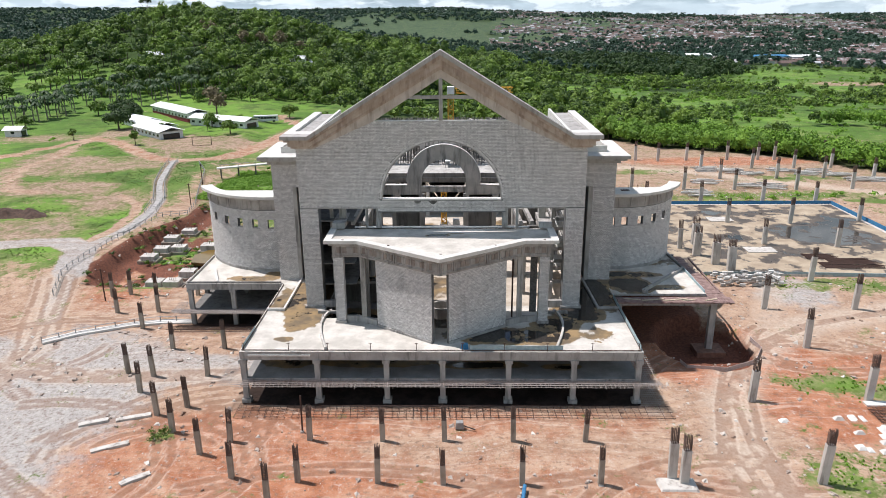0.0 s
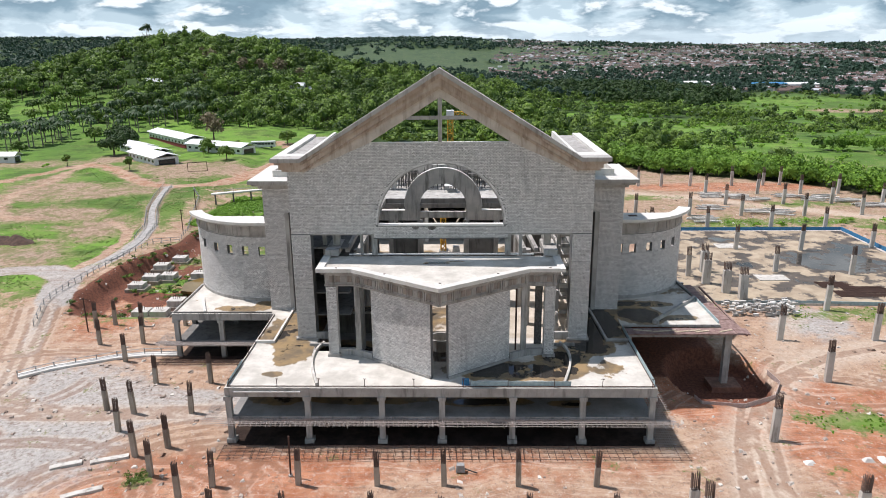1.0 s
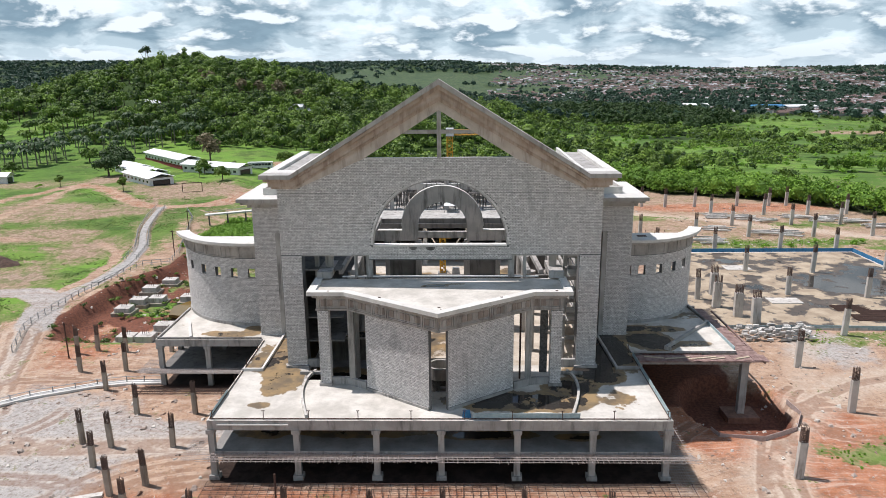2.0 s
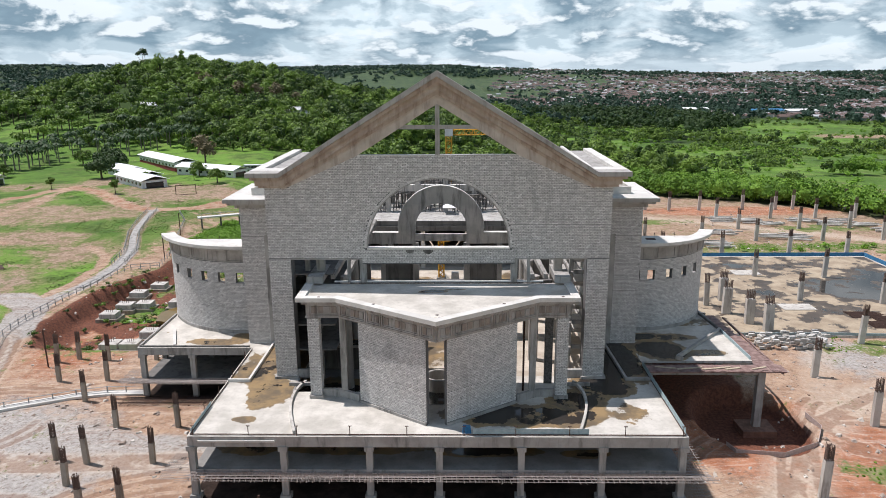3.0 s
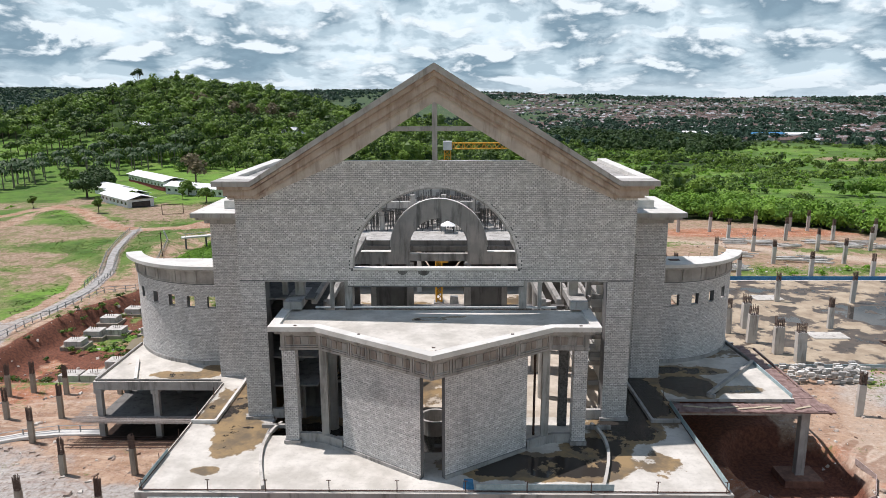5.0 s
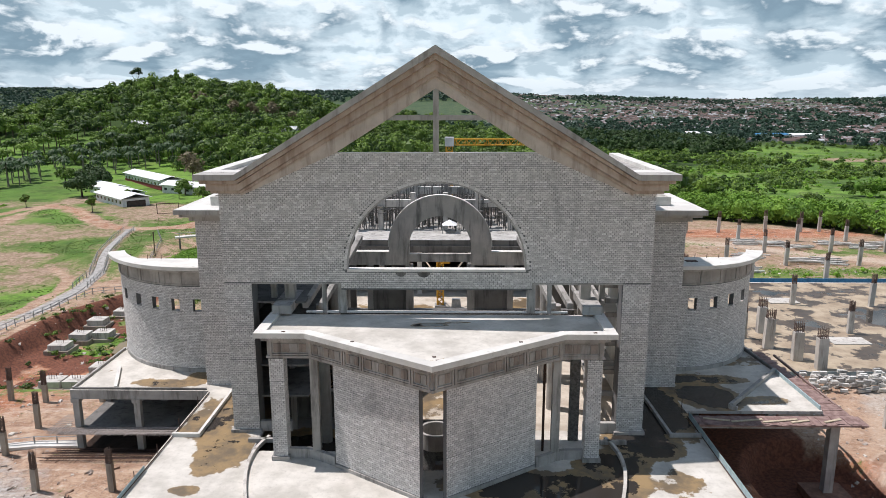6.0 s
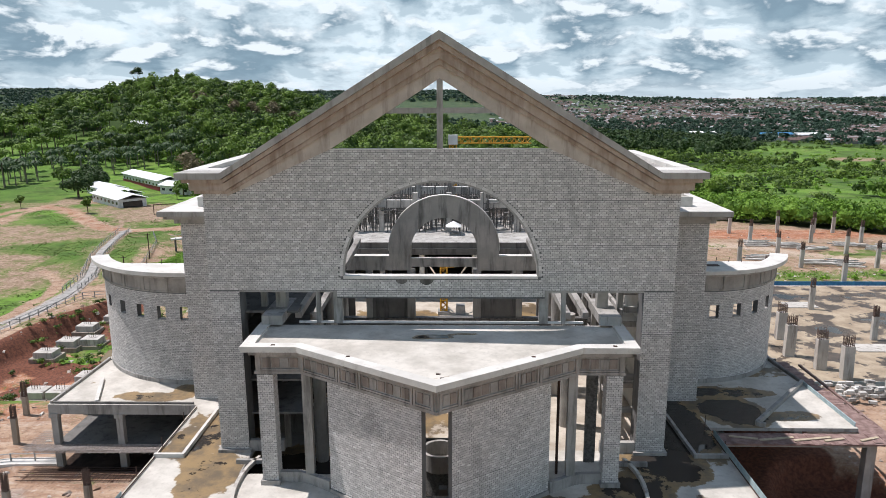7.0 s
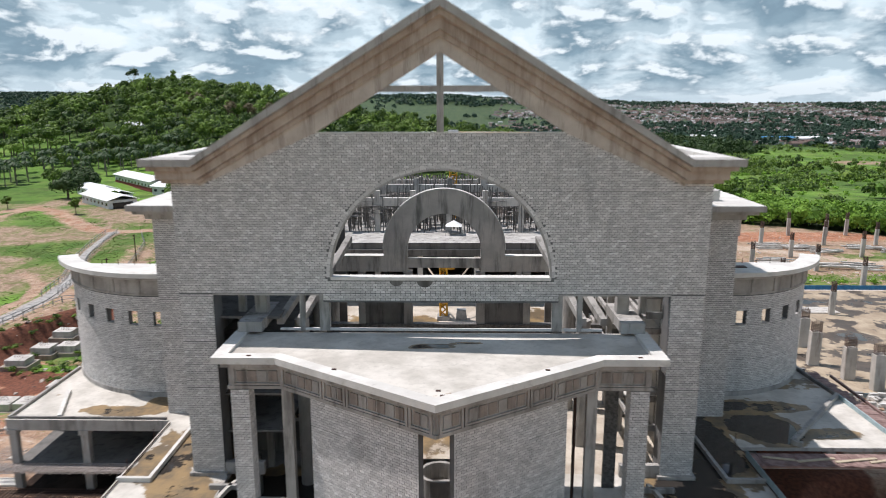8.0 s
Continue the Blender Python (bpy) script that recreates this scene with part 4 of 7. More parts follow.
def apse(c, R, windows, ends, deck_cut):
    """Half-round block wall with square openings, frieze and a wide white rim."""
    cx, cy = c
    top, fr0 = 21.85, 19.25
    wall = Mesh()
    wall.weld = True
    a0, a1 = radians(ends[0]), radians(ends[1])
    n = 72
    rim0, rim1 = radians(ends[2]), radians(ends[3])
    w_half = 0.55 / R
    cuts = sorted([a0 + (a1 - a0) * k / n for k in range(n + 1)] + [radians(w) + q * w_half for w in windows for q in (-1, 1)])
    T = 0.6
    def ring(ta, tb, z0, z1, r0, r1, m):
        P = lambda r, t, z: (cx + r * math.cos(t), cy + r * math.sin(t), z)
        m.hexa([P(r0, ta, z0), P(r1, ta, z0), P(r1, tb, z0), P(r0, tb, z0)], [P(r0, ta, z1), P(r1, ta, z1), P(r1, tb, z1), P(r0, tb, z1)])
    for ta, tb in zip(cuts, cuts[1:]):
        if tb - ta < 1e-5:
            continue
        c_mid = (ta + tb) / 2
        hole = any(abs(c_mid - radians(w)) < w_half for w in windows)
        if hole:
            ring(ta, tb, RISE, 15.9, R - T, R, wall)
            ring(ta, tb, 17.5, fr0, R - T, R, wall)
        else:
            ring(ta, tb, RISE, fr0, R - T, R, wall)
    ob = part("apse_wall", wall, mortar, church, "curved grey block wall with square openings")

    def ok(u, v):
        return v < fr0 - 0.02

    def place(u, v, d):
        t = a0 + u / R
        return cx + (R + d) * np.cos(t), cy + (R + d) * np.sin(t), v

    block_courses("blockwork", place, 0, R * (a1 - a0), RISE + 0.5, fr0, ok, ob, holes=[((radians(w) - w_half - a0) * R, (radians(w) + w_half - a0) * R, 15.9, 17.5) for w in windows])
    fr, rim, cap = Mesh(), Mesh(), Mesh()
    fr.weld = rim.weld = cap.weld = True
    st = [a0 + (a1 - a0) * k / n for k in range(n + 1)]
    for i, (ta, tb) in enumerate(zip(st, st[1:])):
        ring(ta, tb, fr0, 20.95, R - T, R + 0.10, fr)
        ring(ta, tb, fr0, fr0 + 0.18, R + 0.10, R + 0.2, fr)
        if i % 8 == 0:
            ring(ta, tb, fr0 + 0.18, 20.95, R + 0.10, R + 0.2, fr)
        ring(ta, tb, 20.95, 21.2, R - T, R + 0.4, rim)
        ring(ta, tb, 21.2, 21.4, R - T, R + 0.75, rim)
    for k in range(n):
        ring(rim0 + (rim1 - rim0) * k / n, rim0 + (rim1 - rim0) * (k + 1) / n, 21.4, top, R - 0.8, R + 1.25, cap)
    part("frieze_ring", fr, frieze_mat, ob, "concrete frieze with plain panels")
    part("cornice_ring", rim, cornice_grey, ob)
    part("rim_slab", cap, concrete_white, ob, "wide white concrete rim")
    base = Mesh()
    base.weld = True
    for ta, tb in zip(st, st[1:]):
        ring(ta, tb, RISE, RISE + 0.5, R, R + 0.12, base)
    part("base_course", base, concrete, ob)
    deck = Mesh()
    chord = [(cx + (R - 0.75) * math.cos(t), cy + (R - 0.75) * math.sin(t)) for t in (math.asin(-deck_cut / (R - 0.75)) + (-math.pi - 2 * math.asin(-deck_cut / (R - 0.75))) * k / 40 for k in range(41))]
    deck.prism(chord, 21.2, 21.72)
    part("roof_deck", deck, concrete_white, ob, "flat white roof deck with a small hatch")
    hx, hy = cx + 0.14 * R, cy - deck_cut - 2.2
    # Dark plate on the deck stands for the shade in the open hatch
    part("roof_hatch", Mesh().box(hx - 0.7, hx + 0.7, hy - 0.45, hy + 0.45, 21.72, 21.78), rust, ob, "dark plate for the open hatch")
    bars = Mesh()
    for k in range(9):
        bx = cx - 0.5 * R + k * 0.12 * R
        bars.bar((bx, cy - deck_cut - 0.4, 21.7), (bx + 0.05, cy - deck_cut - 0.4, 22.3), 0.035)
    part("rebar_stub", bars, rust, ob, "", "stuff")
    for w in windows:
        t = radians(w)
        P = lambda r, q, z: (cx + r * math.cos(t + q), cy + r * math.sin(t + q), z)
        for q0, q1, z0, z1 in ((-w_half + 0.002, w_half - 0.002, 15.9, 15.97),):
            f = Mesh()
            f.hexa([P(R - T, q0, z0), P(R + 0.05, q0, z0), P(R + 0.05, q1, z0), P(R - T, q1, z0)], [P(R - T, q0, z1), P(R + 0.05, q0, z1), P(R + 0.05, q1, z1), P(R - T, q1, z1)])
            part("window_edge", f, concrete, ob)


apse((-30.0, 30.75), 14.76, (-139.5, -125, -112.6, -101, -90), (-158, -50, -153, -50), 10.6)
apse((29.6, 29.75), 12.6, (-93, -82.8, -69.2, -55.6, -42), (-130, -16, -130, -20), 8.2)


# ---- porch ----
def porch_line(x):
    return -13.4 + 0.695 * abs(x)


def porch():
    for s in (-1, 1):
        a, b = Vector((s * 1.14, porch_line(1.14))), Vector((s * 9.25, porch_line(9.25)))
        way = (b - a).normalized()
        out = Vector((way.y * s, -way.x * s))
        if out.y > 0:
            out = -out
        length, zt = (b - a).length, 18.4
        m = Mesh()
        i0, i1 = a - out * 0.5, b - out * 0.5
        m.hexa([(*a, RISE), (*b, RISE), (*i1, RISE), (*i0, RISE)], [(*a, zt), (*b, zt), (*i1, zt), (*i0, zt)])
        w = part("porch_wall", m, mortar, church, "slanting grey block wall beside the slot window")
        place = lambda u, v, d: (a.x + way.x * u + out.x * d, a.y + way.y * u + out.y * d, v)
        # the courses by the slot are single blocks, the rest one mesh
        near_v0, near_u = 14.8, 6.2
        block_courses("blockwork", place, 0.0, length, RISE + 0.4, zt, lambda u, v: ~((u < near_u) & (v > near_v0 - 0.001)) & (np.abs(v - 14.3) > 0.04), w)
        turn = math.atan2(way.y, way.x)
        flip = s < 0
        shapes = {q: Mesh().box(0.015, q - 0.015, -0.0145, 0.0, 0.014, 0.186).data("block", blocks_single) for q in (0.4, 0.2)}
        for r in range(int((zt - near_v0) / 0.2)):
            u = 0.0
            while u < near_u - 0.01:
                q = 0.2 if (r % 2 == 0 and u < 0.1) else 0.4
                p = a + way * (u + (q if flip else 0.0))
                ob = new("block", shapes[q])
                ob.parent = w
                ob.matrix_local = pose(p.x, p.y, near_v0 + r * 0.2, 0, 0, math.degrees(turn) + (180 if flip else 0))
                u += q
        lip = Mesh()
        o0, o1 = a + out * 0.14, b + out * 0.14
        lip.hexa([(*o0, RISE), (*o1, RISE), (*b, RISE), (*a, RISE)], [(*o0, RISE + 0.35), (*o1, RISE + 0.35), (*b, RISE + 0.35), (*a, RISE + 0.35)])
        part("wall_foot", lip, concrete, w)
        # square pillar, slender post, and the sill between them
        px = s * 14.75
        pil = part("porch_pillar", Mesh().box(px - 0.68, px + 0.68, -5.75, -4.4, RISE + 0.35, 18.4), mortar, church, "square grey block pillar")
        block_courses("blockwork", lambda u, v, d: (px + u, -5.75 - d, v), -0.68, 0.68, RISE + 0.4, 18.4, lambda u, v: v < 19, pil)
        block_courses("blockwork", lambda u, v, d: (np.full_like(u, px - s * 0.68) - s * d, u, v), -5.75, -4.4, RISE + 0.4, 18.4, lambda u, v: v < 19, pil)
        part("pillar_foot", Mesh().box(px - 0.85, px + 0.85, -5.95, -4.3, RISE, RISE + 0.4), concrete, pil)
        c = Vector((s * 11.3, porch_line(11.3)))
        part("porch_post", Mesh().tapered(c.x, c.y + 0.25, RISE + 0.9, 18.4, 0.75, 0.75, 0.75, 0.75), concrete, church, "slender square concrete post")
        part("porch_sill", Mesh().run([(s * 9.3, porch_line(9.3) + 0.2), (s * 11.4, -5.45), (s * 12.2, -5.15), (s * 14.1, -5.1)], 0.45, RISE, RISE + 0.95), concrete, church)
    part("porch_pipe", Mesh().bar((10.4, -3.6, RISE), (10.4, -3.6, 18.4), 0.13, 8), rust, church, "black standing pipe")
    # Near-black wall panel beside the right pillar
    part("inner_panel", Mesh().box(13.2, 14.2, -1.6, -1.3, RISE, 18.2), shore_dark, church, "dark wall panel inside the porch")
    # entablature: one bent ring of frieze, cornice and roof
    face = [(-15.25, 0.2), (-15.25, -5.5), (-11.5, -5.5), (0, -13.2), (11.5, -5.5), (15.25, -5.5), (15.25, 0.2)]
    ent = part("porch_entablature", Mesh().run(face, 0.5, 18.4, 20.05), frieze_mat, church, "dark stained concrete frieze with framed panels")
    part("architrave", Mesh().run([(-15.3, 0.2), (-15.3, -5.55), (-11.53, -5.55), (0, -13.28), (11.53, -5.55), (15.3, -5.55), (15.3, 0.2)], 0.6, 18.3, 18.55), frieze_mat, ent)
    for k in range(1, 5):
        p, q = Vector(face[k]), Vector(face[k + 1]) if k < 5 else None
        w = (q - p).normalized()
        o = Vector((w.y, -w.x))
        L = (q - p).length
        fields = ((0.03, 0.97, 4),) if L < 5 else ((0.01, 0.13, 2), (0.15, 0.52, 6), (0.54, 0.68, 3), (0.70, 0.98, 5))
        if k == 2:
            fields = tuple((1 - f1, 1 - f0, q) for f0, f1, q in fields)
        for f0, f1, tiles in fields:
            u0, u1 = L * f0, L * f1
            slab = lambda mm, ua, ub, z0, z1, dep: mm.hexa([(*v, z0) for v in (p + w * ua + o * 0.25, p + w * ub + o * 0.25, p + w * ub + o * dep, p + w * ua + o * dep)],
                                                           [(*v, z1) for v in (p + w * ua + o * 0.25, p + w * ub + o * 0.25, p + w * ub + o * dep, p + w * ua + o * dep)])
            for z0, z1 in ((18.6, 18.74), (19.84, 19.98)):
                m = Mesh()
                slab(m, u0, u1, z0, z1, 0.35)
                part("panel_rail", m, frieze_mat, ent)
            for ue in (u0 - 0.09, u1 - 0.09):
                m = Mesh()
                slab(m, ue, ue + 0.18, 18.55, 20.04, 0.38)
                part("pilaster_strip", m, frieze_mat, ent)
            wd = (u1 - u0 - 0.4) / tiles
            for i in range(tiles):
                m = Mesh()
                ua = u0 + 0.2 + wd * i
                slab(m, ua + 0.07, ua + wd - 0.07, 18.88, 19.70, 0.31)
                part("panel_tile", m, frieze_tile if (i + k) % 3 else frieze_mat, ent)
    part("porch_cornice_step", Mesh().run([(-15.6, 0.2), (-15.6, -5.75), (-11.65, -5.75), (0, -13.5), (11.65, -5.75), (15.6, -5.75), (15.6, 0.2)], 0.7, 20.05, 20.35), frieze_mat, ent)
    roof = [(-16.6, 0.35), (-16.6, -6.25), (-11.9, -6.25), (0, -14.2), (11.9, -6.25), (16.6, -6.25), (16.6, 0.35)]
    pr = part("porch_roof", Mesh().prism(roof, 20.35, 20.6), concrete_white, church, "white screeded porch roof with a dark damp patch")
    rim = [(-16.1, 0.35), (-16.1, -5.75), (-11.75, -5.75), (0, -13.6), (11.75, -5.75), (16.1, -5.75), (16.1, 0.35)]
    part("roof_rim", Mesh().run(rim, 1.0, 20.6, 20.85), concrete_white, pr, "raised pale rim")
    gx, gy = np.linspace(-15.5, 15.5, 63), np.linspace(-12.8, 0.3, 28)
    X, Y = np.meshgrid(gx, gy)
    x, y = X.ravel(), Y.ravel()
    lim = -12.9 + 0.668 * np.abs(x)
    y = np.where(np.abs(x) > 11.4, np.maximum(y, -5.3), np.maximum(y, lim))
    wet = np.maximum(1.35 * blob(x, y, -0.6, -2.9, 1.9, 0.45, 0.3), np.maximum(1.25 * blob(x, y, 2.2, -2.1, 1.3, 0.4, 0.3), 0.4 * blob(x, y, -6.5, -5.0, 1.6, 0.6)))
    i = (np.arange(27)[:, None] * 63 + np.arange(62)[None, :]).ravel()
    part("screed", fast("screed", np.stack([x, y, np.full(len(x), 20.604)], 1), np.stack([i, i + 1, i + 64, i + 63], 1), terrace_mat, {"wet": wet}), terrace_mat, pr)
    for x0, y0, zt in ((-13.9, -5.8, 20.9), (-7.2, -8.4, 20.9), (0.4, -12.2, 20.66), (0.1, -11.4, 20.66), (7.6, -8.3, 20.9), (14.6, -5.8, 20.9)):
        part("drain_stub", Mesh().box(x0 - 0.16, x0 + 0.16, y0 - 0.1, y0 + 0.1, 20.6, zt), rust, pr)
    part("roof_curb", Mesh().box(-13.0, 13.0, 0.1, 0.36, 20.85, 21.02), concrete_white, church)
    for s in (-1, 1):
        q = sorted((s * 14.4, s * 16.3))
        part("roof_upstand", Mesh().box(q[0], q[1], -0.4, 5.5, 20.85, 21.7), concrete, church)
        for x0, x1 in ((13.6, 10.6), (11.9, 9.2)):
            m = Mesh()
            m.hexa([(s * x0 - 0.28, 2.4, 20.6), (s * x0 + 0.28, 2.4, 20.6), (s * x0 + 0.28, 2.4, 21.2), (s * x0 - 0.28, 2.4, 21.2)],
                   [(s * x1 - 0.28, 13.0, 25.6), (s * x1 + 0.28, 13.0, 25.6), (s * x1 + 0.28, 13.0, 26.2), (s * x1 - 0.28, 13.0, 26.2)])
            part("stair_stringer", m, concrete, church, "slanting concrete stair beam")
        part("roof_post", Mesh().box(s * 15.1 - 0.5, s * 15.1 + 0.5, 2.2, 3.2, 21.5, 24.3), concrete, church)
        part("roof_post", Mesh().box(s * 9.35 - 0.4, s * 9.35 + 0.4, 0.05, 0.6, 20.85, 23.85), concrete, church)
        part("roof_post", Mesh().box(s * 11.15 - 0.2, s * 11.15 + 0.2, 0.05, 0.5, 20.85, 23.85), concrete, church)


m_single = Mat("single_block", 0.92)
info = m_single.n.new("ShaderNodeObjectInfo")
single_c = m_single.mix(m_single.step(info.outputs["Random"], 0.0, 1.0), (0.45, 0.43, 0.413), (0.605, 0.58, 0.557))
single_c = m_single.mix(m_single.math("MULTIPLY", m_single.step(m_single.noise(0.55, 5, 0.6, (1, 1, 0.3)), 0.5, 0.72), 0.3), single_c, (0.17, 0.165, 0.16))
m_single.color(single_c)
m_single.bump(m_single.noise(30.0, 3), 0.3, 0.01)
blocks_single = m_single.m
porch()


# ---- terrace, storeys below, wings ----
SHAFTS = ((-4.6, 4.6, -7.4, 3.4), (-18.0, -4.6, -4.2, 11.0))   # floor left open inside the porch; the second is added to darken the left bay


def wet_grid(x0, x1, y0, y1, z, spots, step=0.5, mat=None, holes=()):
    """A level slab top as a grid that carries the damp patches."""
    gx, gy = np.linspace(x0, x1, int((x1 - x0) / step) + 1), np.linspace(y0, y1, int((y1 - y0) / step) + 1)
    X, Y = np.meshgrid(gx, gy)
    x, y = X.ravel(), Y.ravel()
    wet = np.zeros(len(x))
    for cx, cy, rx, ry, amount in spots:
        wet = np.maximum(wet, amount * blob(x, y, cx, cy, rx, ry, 0.5))
    nx = len(gx)
    a = (np.arange(len(gy) - 1)[:, None] * nx + np.arange(nx - 1)[None, :]).ravel()
    for hole in holes:
        mx, my = x[a] + (gx[1] - gx[0]) / 2, y[a] + (gy[1] - gy[0]) / 2
        a = a[~((mx > hole[0]) & (mx < hole[1]) & (my > hole[2]) & (my < hole[3]))]
    return fast("screed", np.stack([x, y, np.full(len(x), z)], 1), np.stack([a, a + 1, a + nx + 1, a + nx], 1), mat or terrace_mat, {"wet": wet})


def terrace():
    t = part("terrace_slab", Mesh().box(-27.2, -18.0, -15.1, 12.0, RISE - 0.35, RISE - 0.005).box(-18.0, -4.6, -15.1, -4.2, RISE - 0.35, RISE - 0.005).box(-18.0, -4.6, 11.0, 12.0, RISE - 0.35, RISE - 0.005).box(4.6, 27.2, -15.1, 12.0, RISE - 0.35, RISE - 0.005).box(-4.6, 4.6, -15.1, -7.4, RISE - 0.35, RISE - 0.005).box(-4.6, 4.6, 3.4, 12.0, RISE - 0.35, RISE - 0.005), concrete, church, "wide concrete terrace round the porch")
    spots = ((-22.2, 4, 3.4, 9, 0.80), (-20.5, -4.5, 3.6, 4.2, 0.76), (-22, -11.2, 1.8, 0.9, 0.62), (-25.8, 5, 1.2, 5, 0.6), (11, -10.3, 9.0, 2.8, 1.05), (16.5, -6.5, 3.5, 3.0, 1.0), (21.0, -1.8, 4.2, 3.6, 1.1), (22.5, -10.0, 3.6, 2.6, 0.62), (24.0, 6, 4.0, 8.0, 1.15), (19.3, -3, 2, 4, 0.95), (-13, -2.6, 5, 1.8, 0.7), (12.4, 2.5, 2.6, 2.2, 0.72), (9.0, 7.5, 3.0, 1.6, 0.66), (15.4, 6.5, 1.6, 3.0, 0.9))
    part("screed", wet_grid(-27.2, 27.2, -15.1, 12.0, RISE, spots, holes=SHAFTS), terrace_mat, t, "pale screed with brown puddles")
    part("front_beam", Mesh().box(-27.2, 27.2, -15.1, -14.5, RISE - 1.25, RISE - 0.35), concrete, church, "deep concrete edge beam")
    for s in (-1, 1):
        q = sorted((s * 26.6, s * 27.2))
        part("side_beam", Mesh().box(q[0], q[1], -14.5, 12.0, RISE - 1.25, RISE - 0.35), concrete, church)
    mid = part("lower_floor", Mesh().box(-27.0, 27.0, -14.9, 12.0, 3.62, 3.895), concrete, church, "lower concrete floor slab")
    # The widest spot blackens the deep floor in place of its shade
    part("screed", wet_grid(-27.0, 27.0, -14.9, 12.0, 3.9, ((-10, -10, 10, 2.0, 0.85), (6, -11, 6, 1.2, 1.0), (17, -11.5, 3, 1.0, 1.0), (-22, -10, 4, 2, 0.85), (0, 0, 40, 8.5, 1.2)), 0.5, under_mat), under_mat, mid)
    part("lower_beam", Mesh().box(-27.1, 27.1, -15.05, -14.6, 3.2, 3.62), concrete, church)
    for x in (-26.9, -16.8, -7.35, 0.3, 9.25, 18.1, 26.8):
        c = part("column", Mesh().box(x - 0.36, x + 0.36, -15.0, -14.3, 0.0, RISE - 1.25), concrete, church, "square concrete column")
        part("column_head", Mesh().box(x - 0.5, x + 0.5, -15.22, -14.2, RISE - 1.75, RISE - 1.2), concrete, c)
        part("column_foot", Mesh().box(x - 0.6, x + 0.6, -15.2, -14.1, -0.2, 0.75), concrete, c)
        # Inner columns and rear wall take the concrete darkened for shade
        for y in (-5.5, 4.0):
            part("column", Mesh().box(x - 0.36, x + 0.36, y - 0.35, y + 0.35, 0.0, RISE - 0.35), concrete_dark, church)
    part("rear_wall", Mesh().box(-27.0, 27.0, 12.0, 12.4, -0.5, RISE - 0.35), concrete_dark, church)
    # kerbs on the terrace
    k = Mesh().run([(-27.0, -1.2), (-24.3, -1.2), (-24.3, 11.9)], 0.3, RISE, RISE + 0.4)
    part("kerb", k, concrete_white, church)
    part("kerb", Mesh().run([(27.0, -0.6), (23.8, -0.6), (23.4, 11.9)], 0.3, RISE, RISE + 0.4), concrete, church)
    for s in (-1, 1):
        pts = [(s * (16.0 + 1.9 * math.sin(math.pi * (0.08 + 0.86 * t) ** 0.72) - 0.7 * t), -1.5 - 13.0 * t) for t in (k / 12 for k in range(13))]
        part("kerb", Mesh().run(pts, 0.3, RISE, RISE + 0.4), concrete_post, church, "curved kerb")
        part("kerb", Mesh().run([(s * 18.9, -2.2), (s * 15.4, -2.2)], 0.35, RISE, RISE + 0.4), concrete, church)
        part("door_sill", Mesh().box(min(s * 15.0, s * 18.3), max(s * 15.0, s * 18.3), 0.1, 0.6, RISE, RISE + 1.1), concrete, church)
    # edge stakes with rails
    edge = [(-26.9, 9.5), (-26.9, -14.8), (26.9, -14.8), (26.9, 4.0)]
    rail = Mesh()
    for (ax, ay), (bx, by) in zip(edge, edge[1:]):
        rail.bar((ax, ay, RISE + 0.12), (bx, by, RISE + 0.12), 0.07)
    part("edge_pipe", rail, rust, church, "dark pipe along the terrace edge")
    for x in (-26.6, -20.5, -15.2, -9.4, -3.2, 3.0, 8.6, 14.4, 20.4, 26.6):
        st = Mesh().bar((x, -14.85, RISE), (x, -14.85, RISE + 1.15), 0.045).bar((x - 0.2, -14.85, RISE + 1.15), (x + 0.2, -14.85, RISE + 1.15), 0.05)
        part("edge_stake", st, rust, church)
    for y in (-10, -5, 0.5, 6):
        for x in (-26.95, 26.95):
            part("edge_stake", Mesh().bar((x, y, RISE), (x, y, RISE + 1.15), 0.045), rust, church)
    part("edge_net", Mesh().box(26.9, 26.93, -14.6, 3.5, RISE + 0.1, RISE + 0.85), pale_net, church, "pale safety netting")
    part("edge_net", Mesh().box(4.0, 16.5, -14.74, -14.71, RISE + 0.1, RISE + 0.8), pale_net, church)
    part("pale_plank", Mesh().box(-26.0, -17.6, -15.25, -15.1, RISE - 0.62, RISE - 0.42), concrete_white, church)
    part("edge_net", Mesh().box(-26.93, -26.9, -14.6, -8.0, RISE + 0.1, RISE + 0.6), pale_net, church)


terrace()


